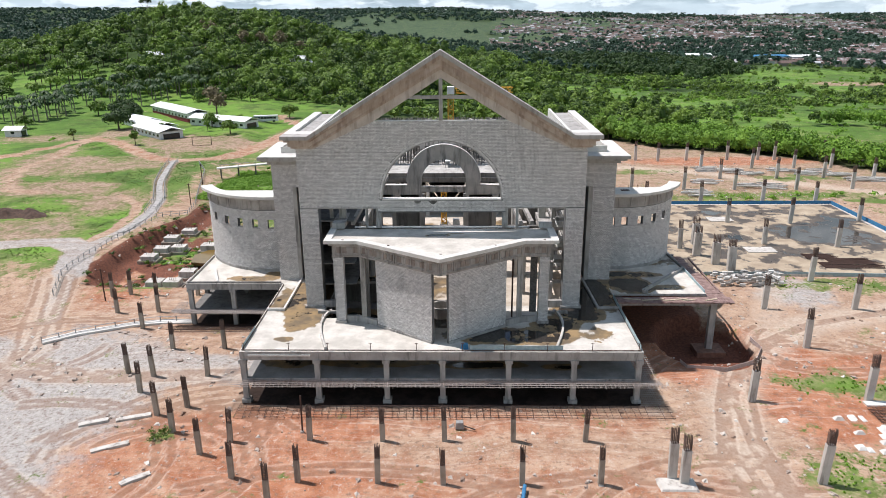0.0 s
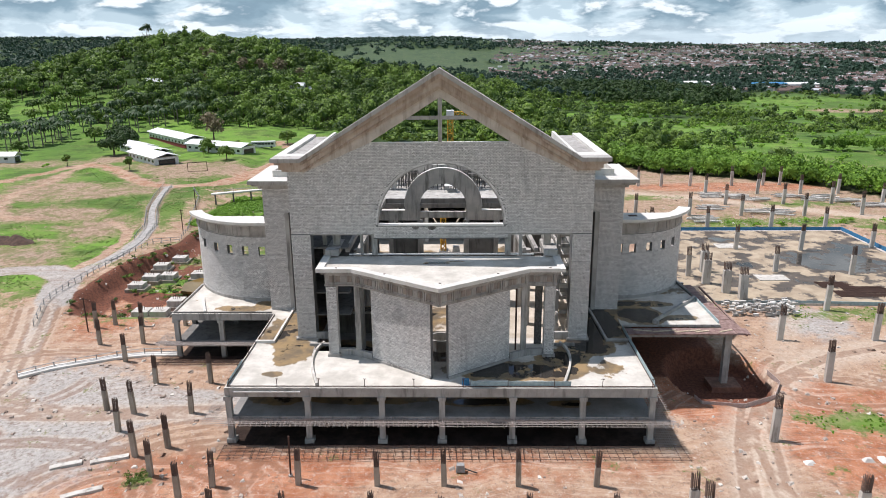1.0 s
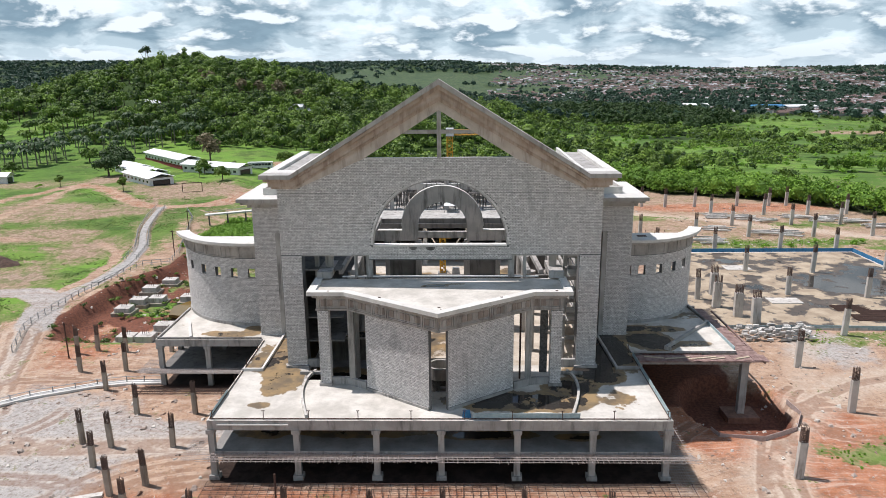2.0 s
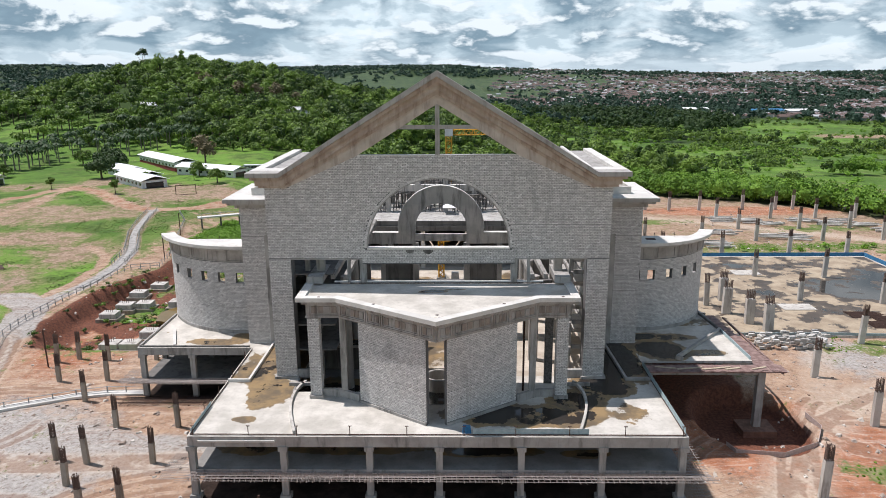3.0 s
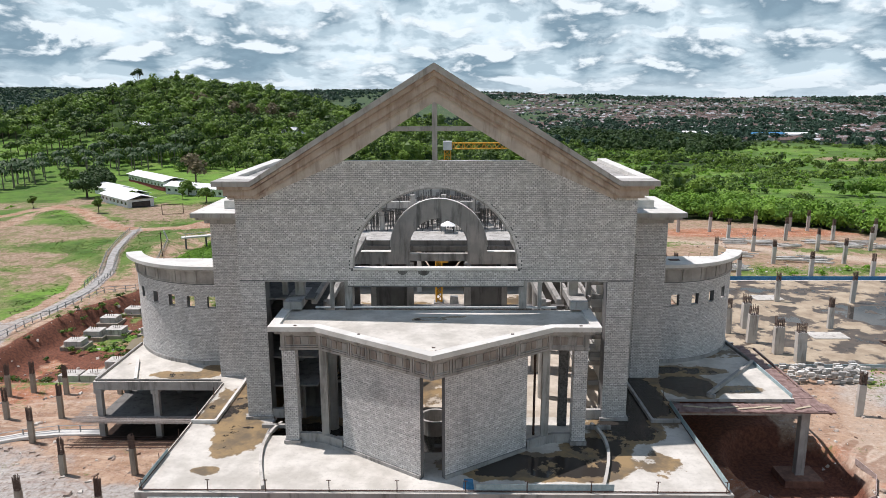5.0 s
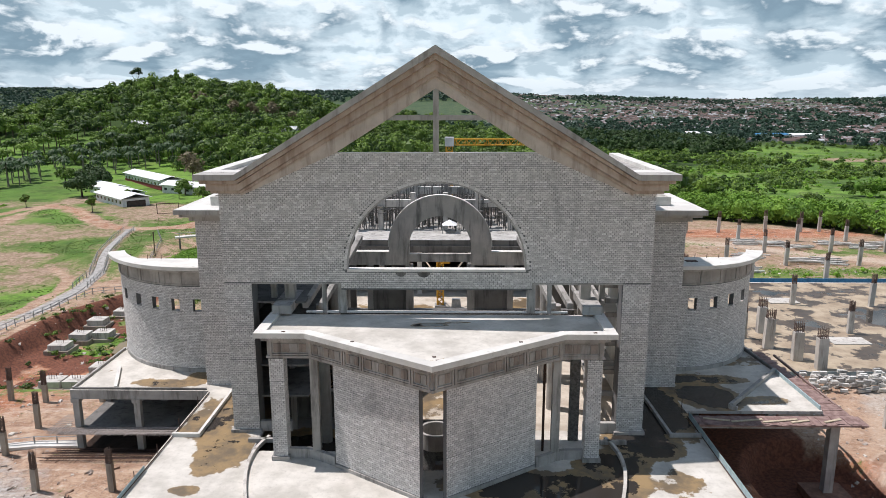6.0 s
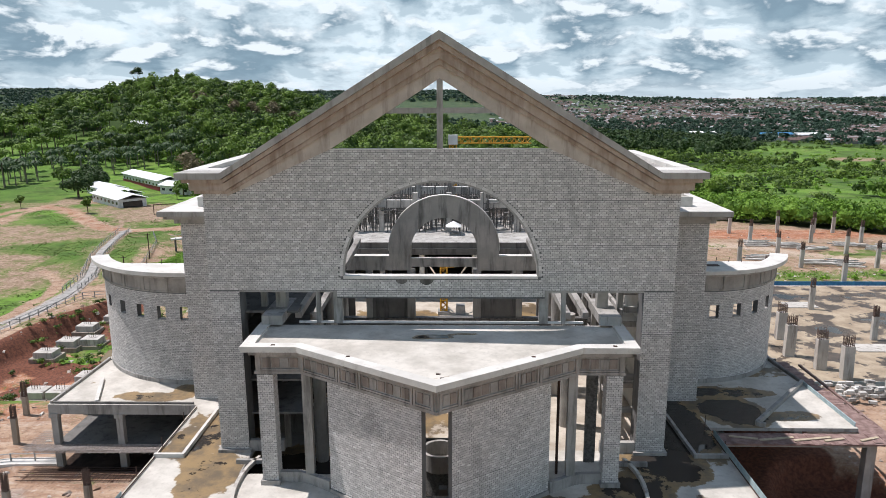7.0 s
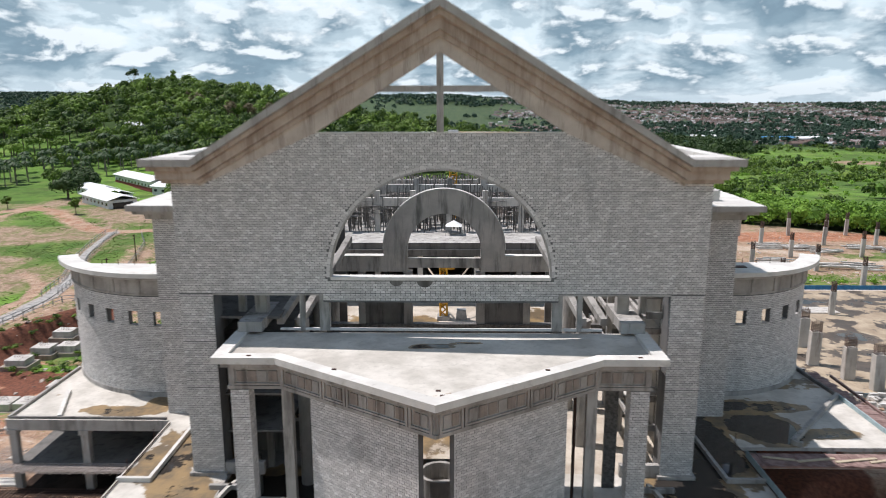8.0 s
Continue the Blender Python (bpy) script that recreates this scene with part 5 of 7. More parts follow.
def wings():
    # left wing, two storeys on columns
    w = part("wing_slab", Mesh().prism([(-43.8, 10.2), (-27.2, 10.2), (-27.2, 36), (-43.8, 36)], RISE - 0.3, RISE - 0.005), concrete, church, "side wing terrace on columns")
    part("screed", wet_grid(-43.8, -27.2, 10.2, 36.0, RISE, ((-33, 12.4, 5, 1.3, 0.62), (-29.5, 14.5, 2.2, 2, 0.58))), terrace_mat, w)
    part("wing_beam", Mesh().box(-43.8, -27.2, 10.2, 10.7, RISE - 1.15, RISE - 0.3), concrete, church)
    part("wing_beam", Mesh().box(-43.8, -43.3, 10.7, 26, RISE - 1.15, RISE - 0.3), concrete, church)
    # Floor, inner columns and rear wall of the wing carry shade in their colour
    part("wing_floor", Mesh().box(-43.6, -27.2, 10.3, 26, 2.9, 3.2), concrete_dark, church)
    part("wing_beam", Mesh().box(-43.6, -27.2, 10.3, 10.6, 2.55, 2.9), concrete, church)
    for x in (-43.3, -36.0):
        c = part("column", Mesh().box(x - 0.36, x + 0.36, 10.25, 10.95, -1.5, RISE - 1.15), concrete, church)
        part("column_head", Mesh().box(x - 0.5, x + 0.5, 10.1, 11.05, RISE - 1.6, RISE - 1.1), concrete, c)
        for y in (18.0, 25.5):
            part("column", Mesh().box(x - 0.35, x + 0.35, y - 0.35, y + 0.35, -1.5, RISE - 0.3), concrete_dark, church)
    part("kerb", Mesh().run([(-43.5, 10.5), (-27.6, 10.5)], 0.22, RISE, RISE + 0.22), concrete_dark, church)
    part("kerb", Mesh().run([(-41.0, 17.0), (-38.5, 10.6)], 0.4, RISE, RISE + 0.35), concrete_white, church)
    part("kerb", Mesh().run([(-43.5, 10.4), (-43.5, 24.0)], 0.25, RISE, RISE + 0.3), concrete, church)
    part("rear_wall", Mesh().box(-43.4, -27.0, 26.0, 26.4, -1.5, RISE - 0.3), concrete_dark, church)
    # right wing on tall piers over the pit, with boarded edges
    w = part("wing_slab", Mesh().prism([(27.2, 5.6), (42.3, 5.6), (42.3, 19), (41.8, 34), (27.2, 34)], RISE - 0.35, RISE - 0.005), concrete, church, "side wing terrace above a pit")
    part("screed", wet_grid(27.2, 42.3, 5.6, 19.0, RISE, ((31.0, 9.6, 4.2, 3.4, 1.2), (29.4, 14.6, 3.0, 1.6, 1.1), (36.4, 8.4, 3.2, 1.3, 1.0), (33.5, 14.2, 4.0, 1.4, 0.9))), terrace_mat, w)
    part("screed", wet_grid(27.2, 41.8, 19.0, 34.0, RISE, ((36, 21, 6, 3, 0.7),)), terrace_mat, w)
    part("wing_beam", Mesh().box(27.2, 43.9, 5.2, 5.8, RISE - 1.9, RISE - 0.75), concrete, church)
    part("kerb", Mesh().run([(32.3, 6.2), (42.0, 17.0)], 0.38, RISE, RISE + 0.5), concrete, church, "raised diagonal beam")
    part("kerb", Mesh().run([(32.3, 6.2), (33.0, 5.75)], 0.35, RISE, RISE + 0.45), concrete, church)
    part("kerb", Mesh().run([(42.0, 17.0), (42.15, 6.0)], 0.12, RISE, RISE + 0.45), pale_net, church)
    part("kerb", Mesh().run([(41.2, 25.5), (42.0, 17.2)], 0.25, RISE, RISE + 0.35), concrete_dark, church)
    for x, y in ((43.6, 5.5), (28.5, 6.0), (43.0, 19.0), (28.5, 20.0)):
        c = part("column", Mesh().box(x - 0.5, x + 0.5, y - 0.45, y + 0.45, -2.6, RISE - 0.75), concrete, church, "tall concrete pier")
        part("pier_footing", Mesh().box(x - 2.3, x + 2.3, y - 1.8, y + 1.8, -2.9, -1.6), dug_soil, c, "earth-caked square footing")
    part("rear_wall", Mesh().box(27.0, 43.0, 26.0, 26.4, -3.0, RISE - 0.35), concrete_dark, church)
    boards = part("formwork", Mesh().box(27.3, 46.0, 3.2, 5.4, RISE - 0.72, RISE - 0.55), timber, church, "reddish weathered formwork boards")
    r = random.Random(4)
    for i in range(46):
        x = 27.4 + i * 0.405
        z = RISE - 0.55 + r.uniform(0.01, 0.06)
        part("board", Mesh().box(x, x + 0.395, 3.3 + r.uniform(-0.4, 0.2), 5.35, z, z + 0.05), timber, boards)
    for i in range(5):
        x = 29 + i * 3.1 + r.uniform(-0.5, 0.5)
        part("plank", Mesh().run([(x, 3.6 + r.uniform(0, 1)), (x + r.uniform(2, 4), 4.6 + r.uniform(-0.6, 0.4))], 0.3, RISE - 0.42, RISE - 0.34), pale_timber, boards)
    for i in range(44):
        y = 5.2 + i * 0.46
        wd = 3.0 - 1.3 * (i / 44)
        z = RISE - 0.5 - r.uniform(0.0, 0.06)
        part("board", Mesh().box(42.35, 42.35 + wd + r.uniform(-0.25, 0.25), y, y + 0.452, z - 0.05, z), timber, boards)
    part("bearer", Mesh().box(45.4, 45.65, 3.3, 25.0, RISE - 0.95, RISE - 0.7), timber, boards)


wings()


def starter_bars():
    """Reinforcement left standing out of the unfinished edges."""
    r = random.Random(9)
    mats = ((-27.0, 29.6, -15.1, -17.0, 3.75, bright_steel, "grey reinforcement bars projecting from the floor edge"), (-27.5, 31.0, -16.2, -19.2, 0.45, rust, "rusty reinforcement mat on the ground"))
    for x0, x1, ya, yb, z, mat, label in mats:
        mesh = Mesh()
        if mat is bright_steel:
            for k in range(9):
                y = ya - 0.1 - 0.2 * k
                zz = z + r.uniform(-0.12, 0.12)
                mesh.bar((x0 - 1.5 * (k / 9), y, zz), (0.0, y + r.uniform(-0.1, 0.1), zz + r.uniform(-0.1, 0.1)), 0.035)
                mesh.bar((0.0, y, zz), (x1 + 0.8 * (k / 9), y + r.uniform(-0.1, 0.1), zz + r.uniform(-0.1, 0.1)), 0.035)
        else:
            for k in range(5):
                y = ya + (yb - ya) * k / 4
                mesh.bar((x0, y, z), (x1, y + r.uniform(-0.15, 0.15), z), 0.04)
        x = x0
        while x < x1:
            lean = r.uniform(-0.2, 0.2)
            mesh.bar((x, ya + 0.4, z), (x + lean + 0.15, yb - r.uniform(-0.1, 0.2), z - r.uniform(0.0, 0.15)), 0.035)
            if mat is bright_steel:
                mesh.bar((x + 0.2, yb + 0.3, z - 0.25), (x + 0.2, yb + 0.3, z + 0.3), 0.03)
            x += 0.62 if mat is bright_steel else 0.95
        part("rebar_mat", mesh, mat, church, label, "stuff")
    side = Mesh()
    for k in range(8):
        xx = 27.3 + 0.28 * k
        side.bar((xx, -16.5, 3.75), (xx, -6.0, 3.75 + r.uniform(-0.1, 0.1)), 0.035)
        side.bar((xx + 0.4, -18.5, 0.45), (xx + 0.6, -6.0, 0.45), 0.035)
    for k in range(18):
        y = -16 + 0.6 * k
        side.bar((27.1, y, 3.75), (29.7, y - 0.1, 3.7), 0.035)
        side.bar((27.1, y, 0.45), (30.2, y - 0.1, 0.45), 0.035)
    part("rebar_mat", side, bright_steel, church, "", "stuff")
    left = Mesh()
    for k in range(7):
        left.bar((-45.0, 9.9 - 0.22 * k, 3.1), (-27.5, 9.9 - 0.22 * k, 3.1 + r.uniform(-0.08, 0.08)), 0.035)
        left.bar((-45.0 - 0.25 * k, 9.0, 3.05), (-45.0 - 0.25 * k, 14.0, 3.1), 0.035)
        left.bar((-28.6 + 0.0 * k - 0.25 * k, -16.8, 3.75), (-28.6 - 0.25 * k, -11.5, 3.8), 0.035)
    for k in range(26):
        x = -45 + 0.68 * k
        left.bar((x, 10.4, 3.1), (x, 8.4, 3.05), 0.03)
        left.bar((x + 0.1, 10.0, -0.6), (x + 0.2, 7.4, -0.7), 0.035)
    for k in range(9):
        left.bar((-27.0, -16.5 + 0.55 * k, 3.75), (-30.4, -16.6 + 0.55 * k, 3.75), 0.03)
        left.bar((-43.4, 9.5 + 0.5 * k, 3.1), (-46.8, 9.4 + 0.5 * k, 3.1), 0.03)
    for k in range(4):
        left.bar((-45, 9.6 - 0.6 * k, -0.6), (-28, 9.6 - 0.6 * k, -0.6), 0.035)
    part("rebar_mat", left, bright_steel, church, "", "stuff")

    for z, ya, yb, mat, label in ((3.25, 10.2, 8.6, bright_steel, "grey reinforcement bars projecting from the wing floor"), (0.5, 10.0, 7.2, rust, "rusty reinforcement mat beside the wing")):
        mesh = Mesh()
        for k in range(8):
            y = ya + (yb - ya) * k / 7
            mesh.bar((-46.5 + r.uniform(-1, 0.6), y, z + r.uniform(-0.06, 0.1)), (-27.5, y + r.uniform(-0.15, 0.15), z + r.uniform(-0.05, 0.1)), 0.045)
        for k in range(44):
            x = -46 + 0.42 * k
            mesh.bar((x, ya, z), (x + r.uniform(-0.25, 0.25), yb - r.uniform(0, 0.5), z + r.uniform(-0.1, 0.12)), 0.04)
        part("rebar_mat", mesh, mat, church, label, "stuff")


starter_bars()


# ---- inside: galleries, screen with the small arch, nave floor and far platform ----
def inside():
    f = part("nave_floor", Mesh().box(-20.4, 20.4, 12.4, 190.0, RISE - 0.5, RISE - 0.005), concrete, church, "wet muddy concrete nave floor")
    # The last spot darkens the left floor in place of the shade there
    part("screed", wet_grid(-20.4, 20.4, 0.6, 90.0, RISE + 0.004, ((6, 60, 9, 4, 0.8), (-8, 42, 8, 5, 0.6), (14, 40, 7, 9, 0.75), (0, 30, 7, 3, 0.6), (0, 8, 10, 6, 0.55), (-13, 8, 8, 10, 1.0)), 0.8, nave_mat, SHAFTS), nave_mat, f)
    for s in (-1, 1):
        X = lambda a, b: (min(s * a, s * b), max(s * a, s * b))
        for y in (3.0, 9.0, 15.0, 21.0):
            q0, q1 = X(16.6, 17.15)
            part("gallery_column", Mesh().box(q0, q1, y - 0.3, y + 0.3, 3.9 if s < 0 and y < 10 else RISE, 33.0), concrete, church)
            for z in (11.4, 14.8, 18.2, 21.6, 25.5, 29.5):
                p0, p1 = X(17.3, 20.4)
                part("gallery_beam", Mesh().box(p0, p1, y - 0.2, y + 0.2, z - 0.5, z), concrete, church)
        for z in (11.4, 14.8, 18.2, 21.6, 25.5, 29.5):
            q0, q1 = X(16.7, 17.0)
            part("gallery_beam", Mesh().box(q0, q1, 2.0, 25.0, z - 0.45, z), concrete, church, "gallery edge beam")
        for y in (6.0, 14.0, 22.0):
            part("round_column", Mesh().lathe(s * 12.6, y, ((0.65, 3.9 if s < 0 and y < 10 else RISE), (0.65, 20.0)), 20), concrete, church, "round concrete column")
        # Left floors are widened to block skylight and coloured dark for its shade
        for z in (11.4, 14.8, 18.2, 21.6):
            p0, p1 = X(17.2, 20.4) if s > 0 else X(13.4, 20.4)
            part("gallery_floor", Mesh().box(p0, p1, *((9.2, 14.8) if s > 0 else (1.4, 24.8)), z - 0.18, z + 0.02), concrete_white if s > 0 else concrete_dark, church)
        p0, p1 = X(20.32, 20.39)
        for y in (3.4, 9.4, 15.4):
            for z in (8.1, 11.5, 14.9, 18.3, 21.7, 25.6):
                # Left panels carry shade in their colour, right ones the sun
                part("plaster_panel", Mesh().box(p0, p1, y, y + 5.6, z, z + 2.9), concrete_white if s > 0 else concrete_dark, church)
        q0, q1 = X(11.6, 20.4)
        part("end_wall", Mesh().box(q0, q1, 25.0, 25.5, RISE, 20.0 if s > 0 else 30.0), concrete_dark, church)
    # screen wall with the smaller arch, open below
    y0, y1 = 16.0, 16.7
    R0, R1, z0 = 6.2, 3.73, 24.2
    n = 32
    P = lambda r, t, y: (-r * math.cos(t), y, z0 + r * math.sin(t))
    scr = Mesh().loft([[P(R1, t, y0), P(R0, t, y0), P(R0, t, y1), P(R1, t, y1)] for t in (math.pi * k / n for k in range(n + 1))])
    ob = part("arch_screen", scr, screen_mat, church, "stained concrete arch frame inside the front")
    for s in (-1, 1):
        X = lambda a, b: (min(s * a, s * b), max(s * a, s * b))
        q0, q1 = X(R1, R0)
        part("arch_leg", Mesh().box(q0, q1, y0, y1, 21.9, z0), screen_mat, ob)
        q0, q1 = X(R0, 16.4)
        part("screen_beam", Mesh().box(q0, q1, y0 + 0.05, y1, 21.9, 23.5), screen_mat, ob)
        # Thin pale strip stands for sun on the beam's top face
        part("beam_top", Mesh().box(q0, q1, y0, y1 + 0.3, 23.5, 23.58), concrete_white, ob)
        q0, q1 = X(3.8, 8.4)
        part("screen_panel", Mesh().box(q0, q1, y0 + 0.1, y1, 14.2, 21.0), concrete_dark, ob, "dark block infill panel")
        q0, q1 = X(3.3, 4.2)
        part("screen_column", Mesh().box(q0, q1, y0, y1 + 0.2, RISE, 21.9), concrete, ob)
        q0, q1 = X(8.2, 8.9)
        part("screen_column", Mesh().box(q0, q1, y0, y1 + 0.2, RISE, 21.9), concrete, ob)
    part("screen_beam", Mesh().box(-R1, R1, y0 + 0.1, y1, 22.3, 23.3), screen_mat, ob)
    # Near-black material puts the shade of the beam's face into its colour
    part("screen_beam", Mesh().box(-16.4, 16.4, y0 - 0.1, y1, 15.05, 16.3), shore_dark, ob, "cross beam, darkened for shade")
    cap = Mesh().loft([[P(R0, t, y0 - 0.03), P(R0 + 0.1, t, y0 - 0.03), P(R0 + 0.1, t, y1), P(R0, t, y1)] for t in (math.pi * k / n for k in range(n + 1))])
    part("arch_cap", cap, concrete_white, ob)
    # upper floor across the nave, dark below by colour and added walls, shores and frames standing on it
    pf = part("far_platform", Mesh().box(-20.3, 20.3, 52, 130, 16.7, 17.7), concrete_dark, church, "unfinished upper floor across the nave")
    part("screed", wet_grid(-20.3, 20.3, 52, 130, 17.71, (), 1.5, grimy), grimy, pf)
    # Side walls are added to keep light out below the platform
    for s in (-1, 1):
        part("side_light_stop", Mesh().box(min(s * 20.3, s * 20.8), max(s * 20.3, s * 20.8), 52, 130, RISE, 16.7), concrete_dark, church)
    # Dark end wall is added to hold the space below black
    part("end_light_stop", Mesh().box(-20.3, 20.3, 86.0, 86.4, RISE, 16.7), concrete_dark, church)
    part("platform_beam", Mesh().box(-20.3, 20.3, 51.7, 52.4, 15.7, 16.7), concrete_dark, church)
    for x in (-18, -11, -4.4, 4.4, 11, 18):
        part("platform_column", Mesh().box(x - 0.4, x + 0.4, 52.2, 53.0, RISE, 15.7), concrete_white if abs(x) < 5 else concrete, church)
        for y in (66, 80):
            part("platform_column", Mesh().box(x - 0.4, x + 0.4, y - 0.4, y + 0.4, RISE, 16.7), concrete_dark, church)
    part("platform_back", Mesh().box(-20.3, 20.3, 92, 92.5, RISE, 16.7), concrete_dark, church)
    r = random.Random(3)
    for k in range(6):
        s = Mesh()
        for i in range(230):
            x, y = r.uniform(-20, 20), 64 + 7 * k + r.uniform(-3.5, 3.5)
            h = min(r.uniform(3.5, 7.5), 19.9 - 0.145 * y)
            s.bar((x, y, 17.7), (x + r.uniform(-0.2, 0.2), y, 17.7 + h), 0.07)
            if i % 3 == 0:
                w = r.uniform(2, 6)
                s.bar((x, y, 17.7 + h * 0.7), (x + w, y, 17.7 + h * 0.7 + r.uniform(-0.4, 0.4)), 0.06)
            if i % 7 == 0:
                w = r.uniform(1.0, 2.6)
                s.box(x, x + w, y - 0.8, y + 0.8, 17.7 + h * 0.7, 17.78 + h * 0.7)
        part("shoring", s, bright_steel if k % 3 == 2 else shore_dark, church, "dense steel shoring props", "stuff")
    for x in (-18, -12, -6, 0, 6, 12, 18):
        for y in (62, 72, 88, 104):
            part("frame_column", Mesh().box(x - 0.45, x + 0.45, y - 0.45, y + 0.45, 17.7, {62: 24.6, 72: 25.6, 88: 24.2, 104: 22.2}[y]), screen_mat, church)
    for y, z in ((62, 23.3), (72, 24.4), (88, 23.6), (104, 21.4)):
        fb = part("frame_beam", Mesh().box(-20, 20, y - 0.35, y + 0.35, z - 1.3, z), screen_mat, church)
        # Pale strip again paints sun along the top of the beam
        part("beam_top", Mesh().box(-20, 20, y - 0.35, y + 0.35, z, z + 0.06), concrete_white, fb)
    # Dark wall added as a backing behind the shoring
    part("frame_backing", Mesh().box(-20.3, 20.3, 112, 112.5, 17.7, 20.4), concrete_dark, church)
    for s in (-1, 1):
        part("frame_brace", Mesh().bar((s * 4.2, 51.6, 15.5), (s * 1.2, 45.0, 13.0), 0.14), pale_timber, church)


inside()

# ---- loose things on the site ----
def make_post(height, cage, w, d, seed, label, mat=None):
    """A cast post with rusty starter bars standing out of its head; its base is at z = 0."""
    r = random.Random(seed)
    ob = thing("concrete_post", label, "post", "unfinished posts of the building grid")
    part("shaft", Mesh().box(-w / 2, w / 2, -d / 2, d / 2, -0.6, height), mat or concrete_post, ob)
    m = Mesh()
    nx, ny = 5, 4
    for i in range(nx):
        for j in range(ny):
            if 0 < i < nx - 1 and 0 < j < ny - 1:
                continue
            x, y = (i / (nx - 1) - 0.5) * w * 0.8, (j / (ny - 1) - 0.5) * d * 0.8
            m.bar((x, y, height - 0.05), (x + r.uniform(-0.04, 0.04), y + r.uniform(-0.04, 0.04), height + cage * r.uniform(0.85, 1.05)), 0.045)
    for k in range(int(cage * 0.8 / 0.22)):
        z = height + 0.12 + k * 0.22
        for a, b in (((-1, -1), (1, -1)), ((1, -1), (1, 1)), ((1, 1), (-1, 1)), ((-1, 1), (-1, -1))):
            m.bar((a[0] * w * 0.42, a[1] * d * 0.42, z), (b[0] * w * 0.42, b[1] * d * 0.42, z), 0.03)
    part("rebar_cage", m, cage_rust, ob, "rusty reinforcement bars", "stuff")
    return ob


slim = [make_post(2.6 + 0.35 * k, 2.1 - 0.2 * k, 0.62, 0.5, 10 + k, "slim concrete post topped with rusty bars, on red earth", post_brown) for k in range(3)]
stout = [make_post(4.5 + 0.3 * k, 2.0, 0.95, 0.6, 20 + k, "tall pale concrete post topped with rusty bars") for k in range(3)]
FRONT = [(-59.3, 15.8), (-51.8, 9.1), (-51.8, 15.9), (-43.5, 1.2), (-47.1, -6.9), (-43, -7.6), (-34.9, -7.5), (-42.9, -12.5), (-38.2, -18.1), (-34.8, -16.1), (-34.5, -22.2), (-29.2, -27.2), (-26.3, -24.4),
         (-23.9, -31.7), (-35, 1), (-18.7, -35.7), (-60.7, 24.5), (-63.5, 23), (-55.5, 24), (-47.5, 24)]
FRONT += [(x, -24.0) for x in (-16.3, -7.1, 0.7, 9.3, 18.3)] + [(x, -32.5) for x in (-16, -6.8, 0.7, 9.7, 18.6)]
YARD = [(28.0, -32.5), (26.9, -31.6), (43.7, -32.1), (42.7, -14.4), (57.9, 2.3), (58.6, -14.2), (57.4, 17.6), (73.5, 17.6), (72.2, 31.5), (72, 53.5), (87.4, 51.4), (85.1, 70), (103.4, 72.4), (70, 71.1),
        (52.1, 50.7)]
YARD += [(x, y) for y, xs in ((91.0, (54.5, 69.8, 86.8, 101.3)), (107.3, (54.4, 70.1, 85.2, 103.5, 120.1)), (122.0, (86, 103.9, 118.7, 134.4)), (137.0, (84.7, 101.9, 116, 128.4)), (151, (66, 74, 84.1, 98.6, 109.5, 115.3, 132.7))) for x in xs]
rnd = random.Random(5)
used = set()


def place_posts(kinds, spots):
    for i, (x, y) in enumerate(spots):
        k = i % len(kinds)
        z = float(height(x, y))
        m = pose(x, y, z, rnd.uniform(-1.5, 1.5), rnd.uniform(-1.5, 1.5), rnd.uniform(-4, 4))
        if id(kinds[k]) in used:
            copy_thing(kinds[k], m)
        else:
            used.add(id(kinds[k]))
            kinds[k].matrix_basis = m


place_posts(slim, FRONT)
place_posts(stout, YARD)
pit_net_mat = plain("dusty_netting", (0.46, 0.36, 0.33), (0.36, 0.27, 0.24), 0.9)
twin = [make_post(5.2 + 0.3 * k, 1.7, 1.5, 1.1, 30 + k, "broad pale concrete pier topped with rusty bars") for k in range(2)]
place_posts(twin, [(56.4, 40.2), (58.3, 36.4), (56.4, 53.8), (54.2, 45.8)])
single("pit_net", Mesh().run([(36.3, -3.0), (36.8, -4.9), (42.5, -5.6), (47.8, -3.0), (50.3, 1.2), (50.0, 5.0)], 0.06, 0.0, 0.75), pit_net_mat, "low pale netting round the edge of the pit", "barrier")


